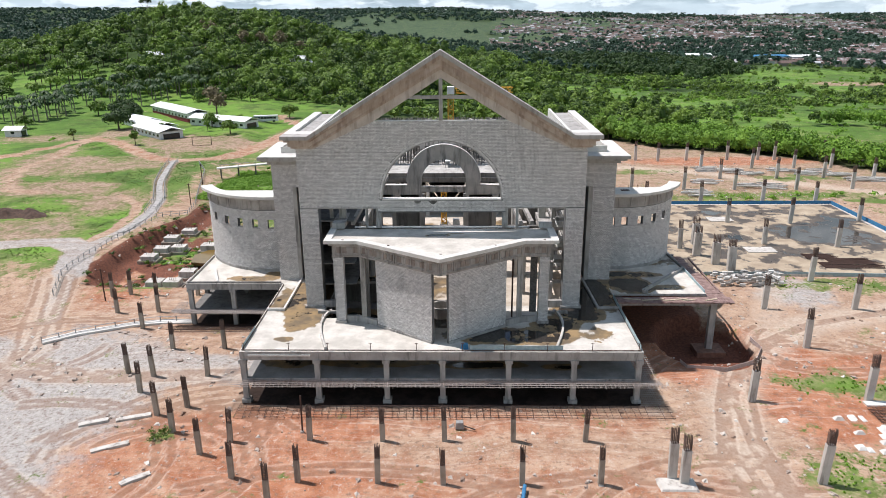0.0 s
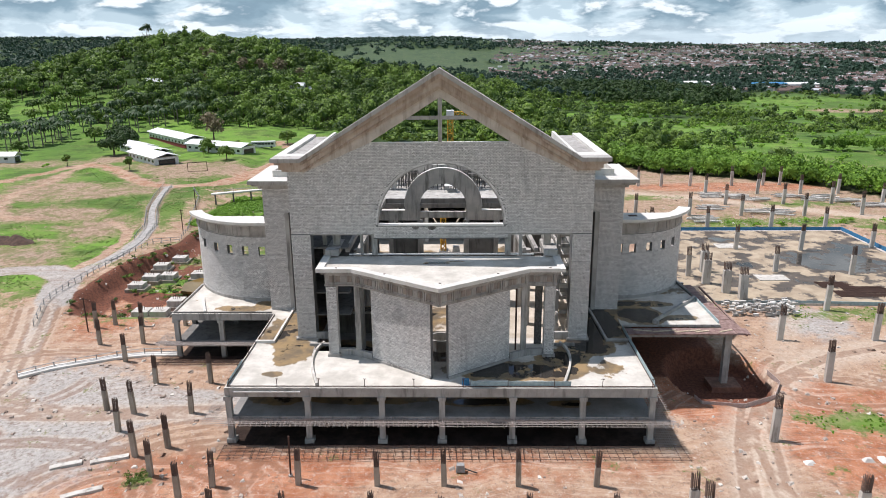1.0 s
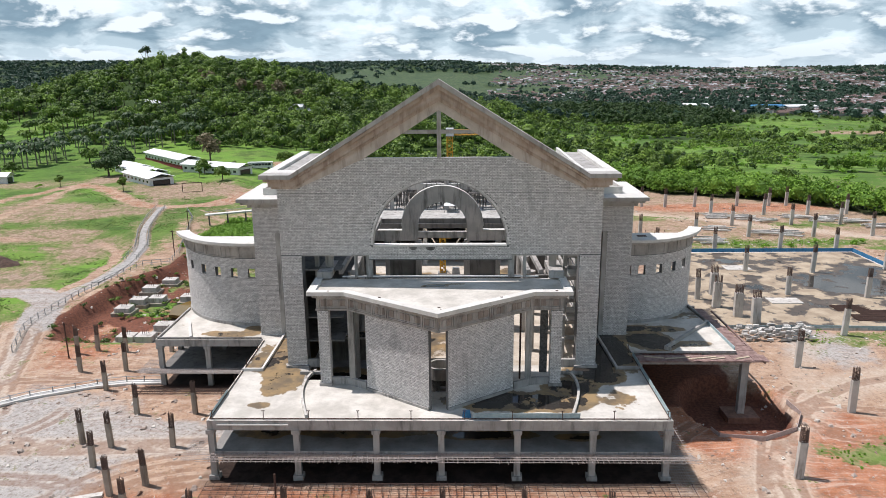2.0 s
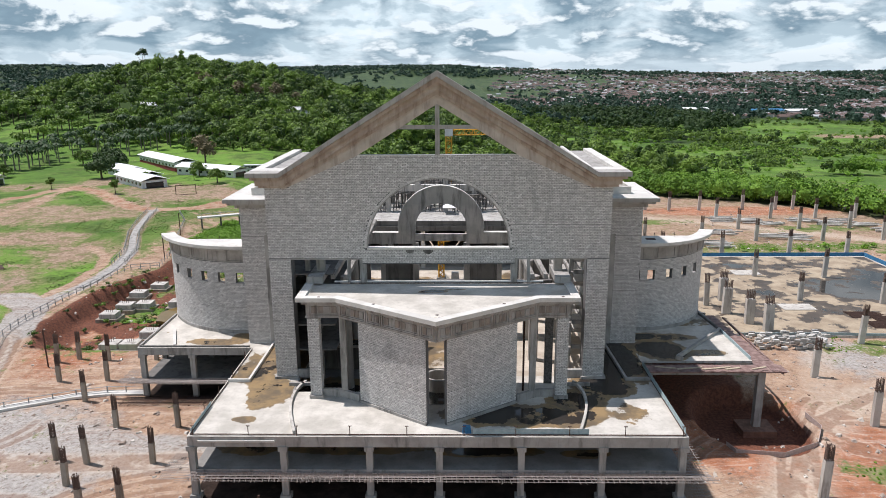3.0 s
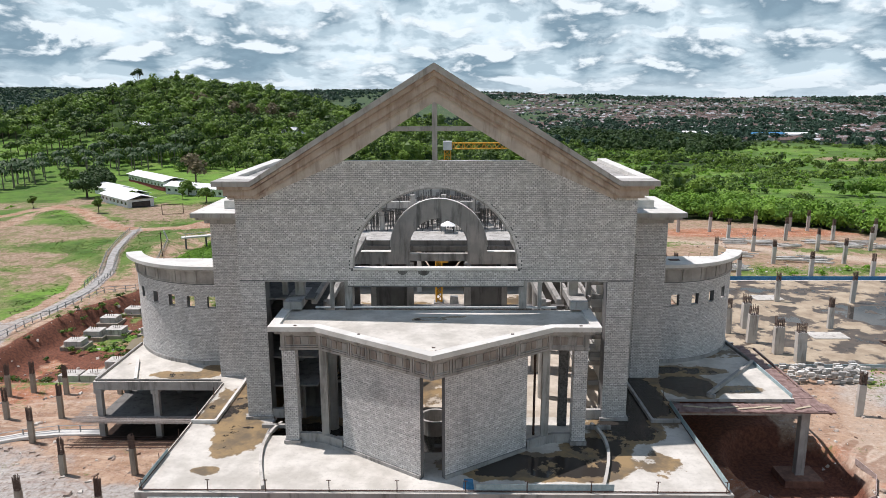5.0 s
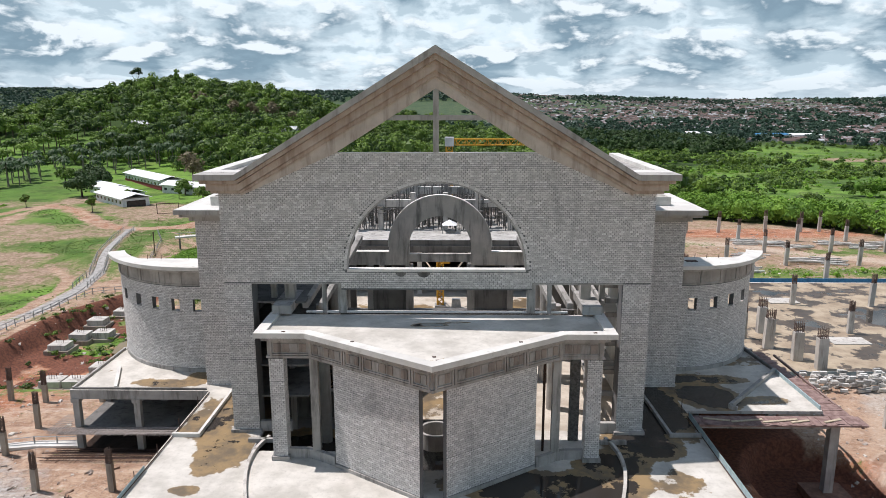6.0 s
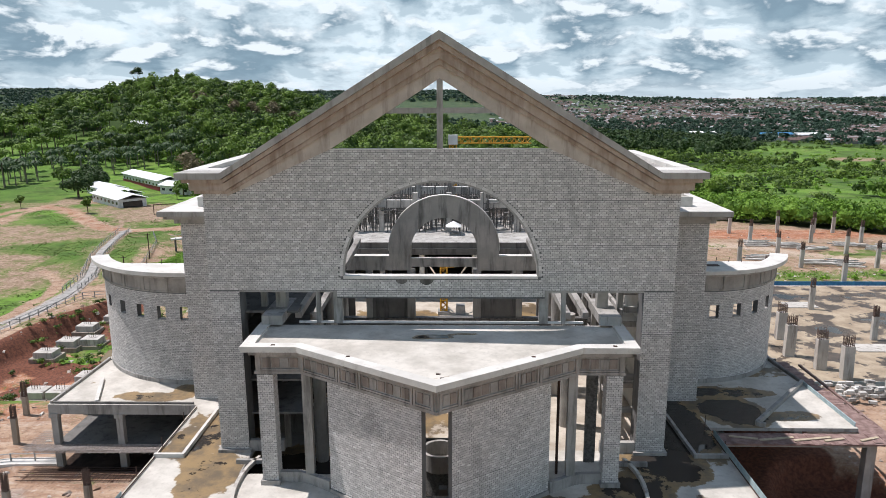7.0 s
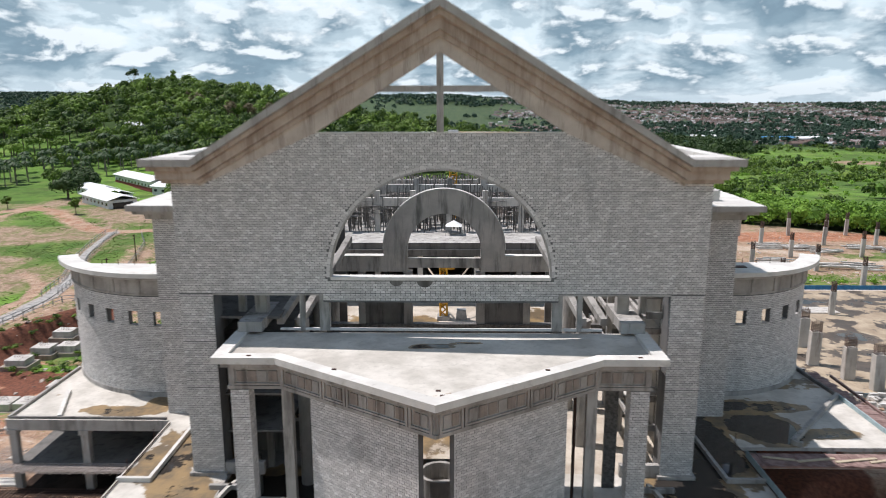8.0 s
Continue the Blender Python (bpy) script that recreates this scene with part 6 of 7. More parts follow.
def yard():
    floor = single("yard_slab", Mesh().prism([(60, 34.5), (92, 33), (150, 33), (150, 44), (105, 63.5), (104.4, 88.7), (60, 88.7), (48, 60), (48, 40)], -0.4, 0.62), concrete_post, "broad concrete yard slab with standing puddles", "slab", kind="structure")
    part("screed", wet_grid(48.5, 104, 34.5, 88, 0.63, ((76, 60, 60, 60, 0.36), (88, 62, 12, 9, 1.15), (97, 72, 8, 5, 0.95), (78, 47, 6, 3, 0.75), (70, 80, 7, 3, 0.8), (92, 56, 9, 4, 0.9), (66, 58, 6, 4, 0.7), (84, 80, 8, 3, 0.7), (60, 45, 5, 3, 0.6)), 1.0, yard_mat), yard_mat, floor)
    net = Mesh().run([(60, 88.9), (104.6, 88.9), (105.3, 63.5), (150, 44.5)], 0.08, 0.5, 1.5)
    single("blue_barrier", net, blue, "low blue netting along the yard slab", "barrier")
    single("netting_strip", Mesh().run([(52, 34.2), (70, 34.2), (92, 32.8)], 0.08, 0.4, 1.1), pale_net, "pale netting along the slab edge", "barrier")
    r = random.Random(12)
    block = [Mesh().box(-0.5, 0.5, -0.2, 0.2, 0, 0.4).data("block", q) for q in (concrete_white, concrete, concrete_post)]
    pile = thing("block_pile", "pile of pale concrete blocks on pallets", "block pile", at=(59.5, 31, 0.3))
    for i in range(120):
        ob = new("block", block[i % 3])
        ob.parent = pile
        ob.matrix_local = pose(r.uniform(-6.5, 6.5), r.uniform(-2.6, 2.6), 0.42 * (i % 4), 0, 0, r.choice((0, 90, 4, -6)))
    for x, y, w, d in ((69.4, 49.2, 3.2, 1.8), (69, 73.6, 3.0, 1.9)):
        single("concrete_sheet", Mesh().box(x - w, x + w, y - d, y + d, 0.64, 0.8), concrete_post, "pale concrete panel lying on the slab", "panel", "panels on the yard slab")
    for x, y, L in ((84, 37.5, 12), (85, 40, 9), (80, 43, 6)):
        m = Mesh()
        for i in range(22):
            m.bar((x - L / 2, y + i * 0.16, 0.7 + 0.05 * (i % 4)), (x + L / 2 + r.uniform(-1, 1), y + i * 0.16 + r.uniform(-0.3, 0.3), 0.7 + 0.05 * (i % 4)), 0.06)
        single("rebar_bundle", m, rust, "bundle of rusty reinforcement bars", "steel bars", "bundles on the yard slab")
    for x, y in ((72, 101), (86, 134), (93, 132), (98, 128), (80, 117), (98, 110), (91, 111), (116, 128), (121, 131), (125, 126), (128, 119), (134, 119), (110, 133)):
        ob = thing("beam_stack", "stack of precast concrete beams", "beam stack", "stacks behind the yard", at=(x, y, 0.4))
        for i in range(r.randint(7, 13)):
            bm_y, tilt = -3 + i * 0.5 + r.uniform(-0.2, 0.2), r.uniform(-0.5, 0.5)
            x0, x1, z0 = -3.6 + r.uniform(-1.5, 1.2), 3.4 + r.uniform(-1.5, 1.5), 0.27 * r.randint(0, 2)
            beam = Mesh().hexa([(x0, bm_y - tilt, z0), (x1, bm_y + tilt, z0), (x1, bm_y + tilt + 0.3, z0), (x0, bm_y - tilt + 0.3, z0)], [(x0, bm_y - tilt, z0 + 0.26), (x1, bm_y + tilt, z0 + 0.26), (x1, bm_y + tilt + 0.3, z0 + 0.26), (x0, bm_y - tilt + 0.3, z0 + 0.26)])
            part("beam", beam, concrete_post if i % 3 else concrete_white, ob)
        ob.rotation_euler = (0, 0, radians(r.uniform(-12, 12)))
    for x, y, h in ((-68.0, 50, 1.7), (-67.5, 56, 2.0), (-64.0, 57.5, 2.0), (-68.0, 63.5, 1.9), (-66.5, 71, 1.8), (-56, 33, 2.0), (-55, 39, 2.3), (-59.5, 32.8, 1.8), (-56.3, 56, 2.2), (-51.5, 34, 2.0)):
        z = float(height(x, y))
        ob = thing("pile_cap", "square concrete footing block in the cutting", "footing", "footings in the cutting", at=(x, y, z))
        part("cap", Mesh().box(-1.6, 1.6, -1.35, 1.35, -0.8, h), concrete_post, ob)
        part("footing_step", Mesh().box(-2.2, 2.2, -1.8, 1.8, -0.9, h * 0.45), post_brown, ob)
        mm = Mesh()
        for i in range(4):
            mm.bar((-0.6 + 0.4 * i, 0, h), (-0.6 + 0.4 * i, 0, h + 0.9), 0.04)
        part("rebar", mm, rust, ob)
    for x, y, L, a in ((-41, -25.8, 4.4, 28), (-41, -19, 4.4, 22), (-45.8, -20.3, 3.6, 25), (-35, -32.2, 3.4, 40)):
        m = Mesh().run([(-L / 2, 0), (-L / 5, 0.1), (L / 2, -0.05)], 0.8, -0.2, 0.2)
        ob = single("ground_beam", m, concrete_post, "short pale concrete beam half sunk in earth", "beam", "beams in the earth")
        ob.matrix_basis = pose(x, y, float(height(x, y)), 0, 0, a)


yard()


def walkway():
    pts = [(-66, 3.2), (-62, 6.4), (-53.7, 10.3), (-49.5, 11.2), (-44, 11.4)]
    single("footpath", Mesh().run(pts, 1.5, 0.2, 0.55), concrete_white, "raised pale concrete footpath", "footpath", kind="structure")
    for pts, gap, tall, name, label in ((pts, 2.4, 1.2, "path_fence", "low grey wire fence beside the footpath"), (FENCE, 2.2, 1.3, "road_fence", "grey rail fence beside the road")):
        f = thing(name, label, "fence")
        for (ax, ay), (bx, by) in zip(pts, pts[1:]):
            L = math.hypot(bx - ax, by - ay)
            n = max(1, int(L / gap))
            for i in range(n):
                x, y = ax + (bx - ax) * i / n, ay + (by - ay) * i / n
                z = float(height(x, y))
                part("fence_post", Mesh().box(x - 0.06, x + 0.06, y - 0.06, y + 0.06, z - 0.2, z + tall), fence_grey, f)
            rails = Mesh()
            za, zb = float(height(ax, ay)), float(height(bx, by))
            for q in (0.5, 1.0):
                rails.bar((ax, ay, za + tall * q - 0.08), (bx, by, zb + tall * q - 0.08), 0.06)
            part("rail", rails, fence_grey, f)

    for pts, w, name, label, mat in ((PAVED[4:], 1.7, "field_path", "narrow grey paved path across the field", concrete),):
        fine = []
        for i in range(len(pts) - 1):
            q = [Vector(pts[min(max(i + k, 0), len(pts) - 1)]) for k in (-1, 0, 1, 2)]
            for k in range(8):
                t = k / 8
                fine.append(tuple(0.5 * (2 * q[1] + (q[2] - q[0]) * t + (2 * q[0] - 5 * q[1] + 4 * q[2] - q[3]) * t * t + (3 * q[1] - q[0] - 3 * q[2] + q[3]) * t ** 3)))
        pts, rings = fine, []
        for i, (x, y) in enumerate(pts):
            a, b = Vector(pts[max(i - 1, 0)]), Vector(pts[min(i + 1, len(pts) - 1)])
            d = (b - a).normalized()
            z = float(height(x, y))
            rings.append([(x - d.y * w / 2 * q, y + d.x * w / 2 * q, z + h) for q, h in ((1, -0.5), (-1, -0.5), (-1, 0.16), (1, 0.16))])
        single(name, Mesh().loft(rings), mat, label, "path", kind="structure")
    for side in (-1.5, 1.5):
        f = thing("path_fence", "thin grey rail fence along the paved path", "fence", "fences of the paved path")
        for (ax, ay), (bx, by) in zip(PAVED[6:], PAVED[7:]):
            L = math.hypot(bx - ax, by - ay)
            ox, oy = -(by - ay) / L * side, (bx - ax) / L * side
            n = int(L / 2.6)
            za, zb = float(height(ax, ay)), float(height(bx, by))
            for i in range(n):
                x, y, z = ax + ox + (bx - ax) * i / n, ay + oy + (by - ay) * i / n, za + (zb - za) * i / n
                part("fence_post", Mesh().box(x - 0.06, x + 0.06, y - 0.06, y + 0.06, z - 0.4, z + 1.3), fence_grey, f)
            rails = Mesh()
            for q in (0.7, 1.25):
                rails.bar((ax + ox, ay + oy, za + q), (bx + ox, by + oy, zb + q), 0.06)
            part("rail", rails, fence_grey, f)
    gx, gy = np.meshgrid(np.linspace(-9, 9, 46), np.linspace(-5, 6, 28))
    u, v = gx.ravel(), gy.ravel()
    up = 2.4 * np.exp(-((u + 3) / 3.4) ** 2 - (v / 2.4) ** 2) + 1.9 * np.exp(-((u - 3) / 3.0) ** 2 - ((v - 1) / 2.0) ** 2) + 1.1 * np.exp(-((u - 6) / 2) ** 2 - ((v + 1) / 1.6) ** 2)
    up = up * (0.65 + 0.8 * fbm(u, v, 2.2, 33.0)) + 0.25 * (fbm(u, v, 0.9, 34.0) - 0.5) - 0.25
    k = (np.arange(27)[:, None] * 46 + np.arange(45)[None, :]).ravel()
    hx, hy = -115, 77
    single("earth_heap", fast("earth_heap", np.stack([u + hx, v + hy, height(u + hx, v + hy) + up], 1), np.stack([k, k + 1, k + 47, k + 46], 1), ground_dark), ground_dark, "dark heap of dug earth on the field", "earth heap")


ground_dark = plain("dug_earth", (0.10, 0.06, 0.045), (0.06, 0.04, 0.03), 0.95, 0.0, 1.5)
walkway()


# ---- the sheds, bus and goal across the field ----
def shed(x, y, L, W, H, angle, red=False):
    z = float(height(x, y))
    ob = thing("long_shed", "long low white shed with a pale metal roof" + (" and red dado" if red else ""), "shed", "sheds beyond the field", at=(x, y, z))
    part("wall", Mesh().box(-L / 2, L / 2, -W / 2, W / 2, -0.6, H), wall_white, ob)
    if red:
        part("dado", Mesh().box(-L / 2 - 0.03, L / 2 + 0.03, -W / 2 - 0.03, W / 2 + 0.03, -0.6, 1.1), wall_red, ob)
    m = Mesh()
    e = 0.8
    for s in (-1, 1):
        m.hexa([(-L / 2 - e, s * (W / 2 + e), H), (L / 2 + e, s * (W / 2 + e), H), (L / 2 + e, 0, H + 1.5), (-L / 2 - e, 0, H + 1.5)],
               [(-L / 2 - e, s * (W / 2 + e), H + 0.15), (L / 2 + e, s * (W / 2 + e), H + 0.15), (L / 2 + e, 0, H + 1.65), (-L / 2 - e, 0, H + 1.65)])
    part("roof", m, roof_white, ob)
    n = int(L / 4)
    for i in range(n):
        u = -L / 2 + (i + 0.5) * L / n
        part("window", Mesh().box(u - 0.8, u + 0.8, -W / 2 - 0.06, -W / 2 + 0.05, 1.3, 2.3), glass_dark, ob)
    part("doorway", Mesh().box(L / 2 - 0.05, L / 2 + 0.06, -W * 0.35, W * 0.35, 0.0, 2.4), glass_dark, ob)
    ob.rotation_euler = (0, 0, radians(angle))


shed(-128, 203, 28, 10, 3.2, -45)
shed(-136, 220, 25, 9, 3.2, -45)
shed(-148, 234, 22, 9, 3.2, -45)
shed(-141, 262, 46, 10, 3.6, -47, True)
shed(-108, 231, 34, 9, 3.4, -26)
shed(-193, 207, 7, 5, 2.8, 0)


def bus():
    x, y = -92, 246
    ob = thing("bus", "white coach with a dark window band, parked on the field", "bus", at=(x, y, float(height(x, y))))
    part("body", Mesh().box(-5.8, 5.8, -1.25, 1.25, 0.5, 3.3), wall_white, ob)
    for i in range(7):
        part("window", Mesh().box(-5.3 + i * 1.5, -4.0 + i * 1.5, -1.29, -1.2, 1.75, 2.75), glass_dark, ob)
    part("windscreen", Mesh().box(5.75, 5.84, -1.1, 1.1, 1.5, 2.9), glass_dark, ob)
    for u in (-3.8, 3.9):
        for v in (-1.2, 1.2):
            part("wheel", Mesh().bar((u, v - 0.15, 0.5), (u, v + 0.15, 0.5), 0.52, 14), rubber, ob)
    ob.rotation_euler = (0, 0, radians(8))


bus()
g = thing("goal_frame", "dark metal goal frame on worn grass", "goal", at=(-100, 178, float(height(-100, 178))))
for u in (-3.6, 3.6):
    part("upright", Mesh().box(u - 0.12, u + 0.12, -0.12, 0.12, -0.3, 3.6), rust, g)
part("crossbar", Mesh().box(-3.7, 3.7, -0.12, 0.12, 3.45, 3.7), rust, g)
part("ground_bar", Mesh().box(-3.7, 3.7, -0.1, 0.1, 0.0, 0.15), rust, g)
g.rotation_euler = (0, 0, radians(20))


# ---- crane in the nave, concrete ring, tent ----
def lattice_beam(m, p, q, w, step, r):
    p, q = Vector(p), Vector(q)
    d = (q - p)
    L = d.length
    d.normalize()
    a = (Vector((0, 0, 1)) if abs(d.z) < 0.9 else Vector((1, 0, 0)))
    a = (a - d * a.dot(d)).normalized()
    b = d.cross(a)
    cs = [(a * i + b * j) * w / 2 for i, j in ((1, 1), (1, -1), (-1, -1), (-1, 1))]
    for c in cs:
        m.bar(p + c, q + c, r)
    n = int(L / step)
    for k in range(n):
        u, v = p + d * (L * k / n), p + d * (L * (k + 1) / n)
        for i in range(4):
            j = (i + 1) % 4
            m.bar(u + cs[i], v + cs[j] if k % 2 else u + cs[j], r * 0.7)
            m.bar(u + cs[i], v + cs[j], r * 0.7)


crane = thing("tower_crane", "yellow lattice tower crane behind the church front", "crane", at=(0.6, 77, 17.7))
m = Mesh()
lattice_beam(m, (0, 0, 0), (0, 0, 14.6), 1.3, 1.3, 0.11)
part("mast", m, yellow, crane)
m = Mesh()
lattice_beam(m, (1.2, 0, 15.2), (15.5, 5.0, 14.9), 1.2, 1.1, 0.09)
part("jib", m, yellow, crane)
part("cab", Mesh().box(-0.9, 0.9, -1.0, 1.0, 14.4, 16.2), wall_white, crane, "white crane cab")
part("base_block", Mesh().box(-1.6, 1.6, -1.6, 1.6, 0, 0.8), yellow, crane)
hoist = thing("site_hoist", "yellow lattice hoist standing on the nave floor", "hoist", at=(-0.6, 44, RISE))
m = Mesh()
lattice_beam(m, (0, 0, 0.6), (0, 0, 8.2), 0.95, 0.8, 0.13)
part("mast", m, yellow, hoist)
part("arm", Mesh().box(-0.6, 1.6, -0.4, 0.4, 7.5, 8.2), yellow, hoist)
part("base_block", Mesh().box(-0.9, 0.9, -0.9, 0.9, 0, 0.6), fence_grey, hoist)
part("engine_box", Mesh().tapered(2.6, 0, 0, 1.5, 1.6, 1.4, 1.3, 1.2), fence_grey, hoist)
well = thing("concrete_ring", "round concrete well ring on a dark support inside the porch", "well ring", at=(-0.1, 0.2, 3.9))
part("ring", Mesh().lathe(0, 0, ((1.8, 2.75), (1.8, 4.45), (1.5, 4.45), (1.45, 3.0)), 28), concrete, well)
# Support added under the ring; its near-black colour stands for the unlit gap
part("shaft", Mesh().lathe(0, 0, ((1.35, 0.0), (1.35, 2.75)), 20), shore_dark, well, "dark support added below the ring")
tent = thing("white_tent", "small white peaked tent on the far platform", "tent", at=(0.8, 59, 17.7))
m = Mesh()
for i in range(4):
    t0, t1 = math.pi / 2 * i + math.pi / 4, math.pi / 2 * (i + 1) + math.pi / 4
    m.face((1.9 * math.cos(t0), 1.9 * math.sin(t0), 1.5), (1.9 * math.cos(t1), 1.9 * math.sin(t1), 1.5), (0, 0, 2.4))
part("canopy", m, roof_white, tent)
for i in range(4):
    t0 = math.pi / 2 * i + math.pi / 4
    part("pole", Mesh().bar((1.8 * math.cos(t0), 1.8 * math.sin(t0), 0), (1.8 * math.cos(t0), 1.8 * math.sin(t0), 1.55), 0.06), fence_grey, tent)


# ---- trees ----
def crowns(base, tall, wide, leaves_each, size, rng, flat=0.36, lift=0.62, lobes=7, core=True):
    """Crowns of three-cornered leaf sprays on the outside of several clumps, round a small core toned darker for inner
    shade: corners, quads, triangles and tones.
    """
    n = len(base)
    th = (np.arange(lobes)[None, :] + rng.random((n, lobes))) * 2 * np.pi / max(lobes - 1, 1)
    rad = wide[:, None] * (0.34 + 0.34 * rng.random((n, lobes)))
    rad[:, 0] *= 0.3
    lo = np.stack([np.cos(th) * rad, np.sin(th) * rad, tall[:, None] * (rng.random((n, lobes)) - 0.55) * flat], 2)
    lo[:, 0, 2] = tall * flat * (0.35 + 0.3 * rng.random(n))
    lr = wide[:, None] * (0.30 + 0.2 * rng.random((n, lobes)))
    mid = base + np.stack([np.zeros(n), np.zeros(n), tall * lift], 1)
    polar, sides = np.array([0.2, 1.0, 1.9]), 5
    turn = np.arange(sides) * 2 * np.pi / sides
    unit = np.stack([np.sin(polar)[:, None] * np.cos(turn), np.sin(polar)[:, None] * np.sin(turn), np.repeat(np.cos(polar)[:, None], sides, 1)], 2).reshape(-1, 3)
    k = len(unit)
    span = np.stack([wide * 0.52, wide * 0.52, tall * flat * 0.5 + wide * 0.1], 1)
    dv = (mid[:, None, :] + unit[None] * span[:, None, :] * (0.75 + 0.4 * rng.random((n, k, 1)))).reshape(-1, 3)
    i, j = [v.ravel() for v in np.meshgrid(np.arange(2), np.arange(sides), indexing="ij")]
    face = np.stack([i * sides + j, (i + 1) * sides + j, (i + 1) * sides + (j + 1) % sides, i * sides + (j + 1) % sides], 1)
    dq = ((np.arange(n) * k)[:, None, None] + face[None]).reshape(-1, 4)
    per_tree = rng.random(n)
    pick = rng.integers(0, lobes, (n, leaves_each))
    d = rng.normal(size=(n, leaves_each, 3))
    d[:, :, 2] = np.abs(d[:, :, 2]) - 0.4
    d /= np.linalg.norm(d, axis=2, keepdims=True)
    rows = np.arange(n)[:, None]
    c = mid[:, None, :] + lo[rows, pick] + d * (lr[rows, pick] * (0.86 + 0.22 * rng.random((n, leaves_each))))[:, :, None] * np.array([1, 1, 0.85])
    nrm = d * 0.9 + np.array([0, 0, 0.3]) + 0.3 * rng.normal(size=d.shape)
    nrm /= np.linalg.norm(nrm, axis=2, keepdims=True)
    ref = np.array([0.31, 0.62, 0.72]) + 0.6 * rng.normal(size=d.shape)
    a = np.cross(nrm, ref)
    a /= np.linalg.norm(a, axis=2, keepdims=True) + 1e-6
    b = np.cross(nrm, a)
    s = (size[:, None] * (0.6 + 0.9 * rng.random((n, leaves_each))))[:, :, None]
    cv = np.stack([c - a * s - b * s * 0.5, c + a * s - b * s * 0.5, c + b * s * 1.1 - nrm * s * 0.3], 2).reshape(-1, 3)
    clump = np.clip(per_tree[:, None] + 0.2 * rng.normal(size=(n, lobes)), 0, 1)
    ct = np.repeat(clump[rows, pick].ravel(), 3)
    tri = np.arange(len(cv)).reshape(-1, 3) + len(dv)
    if not core:
        return cv, np.zeros((0, 4), np.int32), tri - len(dv), ct
    # The core's tone is cut to 0.4: shade inside the crown
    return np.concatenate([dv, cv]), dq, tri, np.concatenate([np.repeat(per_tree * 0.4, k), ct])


def trunks(base, tall, thick):
    v, q = [], []
    for i, (p, h, w) in enumerate(zip(base, tall, thick)):
        for z, r in ((-0.5, w), (h, w * 0.55)):
            v += [(p[0] + sx * r, p[1] + sy * r, p[2] + z) for sx, sy in ((-1, -1), (1, -1), (1, 1), (-1, 1))]
        k = 8 * i
        q += [(k + a, k + (a + 1) % 4, k + 4 + (a + 1) % 4, k + 4 + a) for a in range(4)]
    return np.array(v), np.array(q)


def forest(name, label, area, count, tall, wide, cards, size, mat, seed, thick=0.0, keep=None, vary=1.0, lift=0.62, flat=0.36, lobes=7, core=True):
    rng = np.random.default_rng(seed)
    x0, x1, y0, y1 = area
    x, y = rng.uniform(x0, x1, count), rng.uniform(y0, y1, count)
    ok = rng.random(count) < (woods(x, y) if keep is None else keep(x, y))
    x, y = x[ok], y[ok]
    n = len(x)
    base = np.stack([x, y, height(x, y)], 1)
    h = tall * (1 + vary * (0.55 * rng.random(n) + 0.55 * rng.random(n) ** 3 - 0.5))
    w = wide * (0.7 + 0.6 * rng.random(n))
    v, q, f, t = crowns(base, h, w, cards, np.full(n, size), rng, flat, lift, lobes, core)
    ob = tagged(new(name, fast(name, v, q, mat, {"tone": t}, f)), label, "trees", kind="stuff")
    if thick:
        tv, tq = trunks(base, h * 0.6, np.full(n, thick))
        tagged(new("tree_trunks", fast("tree_trunks", tv, tq, bark)), "slender trunks of the " + label, "trunks", kind="stuff")
    return ob


SCRUB = lambda x, y: smooth(fbm(x, y, 42, 61.0) + 0.10 * (1 - smooth(x, 60, 150)), 0.46, 0.60) * smooth(y, 195, 215) * (1 - 0.9 * blob(x, y, 370, 620, 70, 70)) * (1 - blob(x, y, 205, 530, 60, 20)) * (1 - 0.85 * blob(x, y, 335, 612, 120, 42)) * (1 - 0.85 * blob(x, y, 250, 575, 110, 16))
forest("scrub", "thick low green scrub over the lowland", (40, 520, 190, 800), 5200, 4.4, 3.2, 60, 0.5, leaf_wild, 12, 0.0, SCRUB, 1.0, 0.36, 0.5)
forest("light_scrub", "bright green bushes over the lowland", (60, 480, 190, 640), 2200, 2.6, 2.0, 50, 0.34, leaf_lush, 13, 0.0, lambda x, y: 0.2 + 0.5 * SCRUB(x, y), 1.0, 0.36, 0.5)
NEAR_BELT = lambda x, y: woods(x, y) * (y < 240) * (x > 52)
forest("tree_belt", "dense bright green belt of bushy trees", (52, 250, 60, 240), 3000, 8.8, 4.3, 360, 0.34, leaf_belt, 1, 0.0, NEAR_BELT, 0.35, 0.45, 0.52)
forest("tall_belt_trees", "taller dark green trees at the end of the belt", (44, 100, 180, 260), 150, 11.0, 4.0, 420, 0.45, leaf_wild, 15, 0.2, lambda x, y: 0.8 * smooth(y - np.interp(x, (44, 60, 80, 100), (205, 196, 190, 190)), 0, 4))
forest("woodland", "wild green woodland on rolling ground", (-120, 560, 225, 700), 3600, 9.0, 4.2, 120, 0.62, leaf_wild, 2)
forest("hill_woodland", "dense mixed woodland on the hill", (-470, 60, 330, 760), 2300, 14.0, 6.6, 290, 0.66, leaf_wild, 3, 0.25)
forest("foot_woodland", "mixed low trees at the foot of the hill", (-235, -30, 315, 430), 520, 7.5, 3.6, 260, 0.42, leaf_wild, 23, 0.15, lambda x, y: 0.8 * smooth(fbm(x, y, 40, 103.0), 0.40, 0.52) * smooth(y + 0.35 * x, 225, 250), 1.0, 0.5, 0.5)
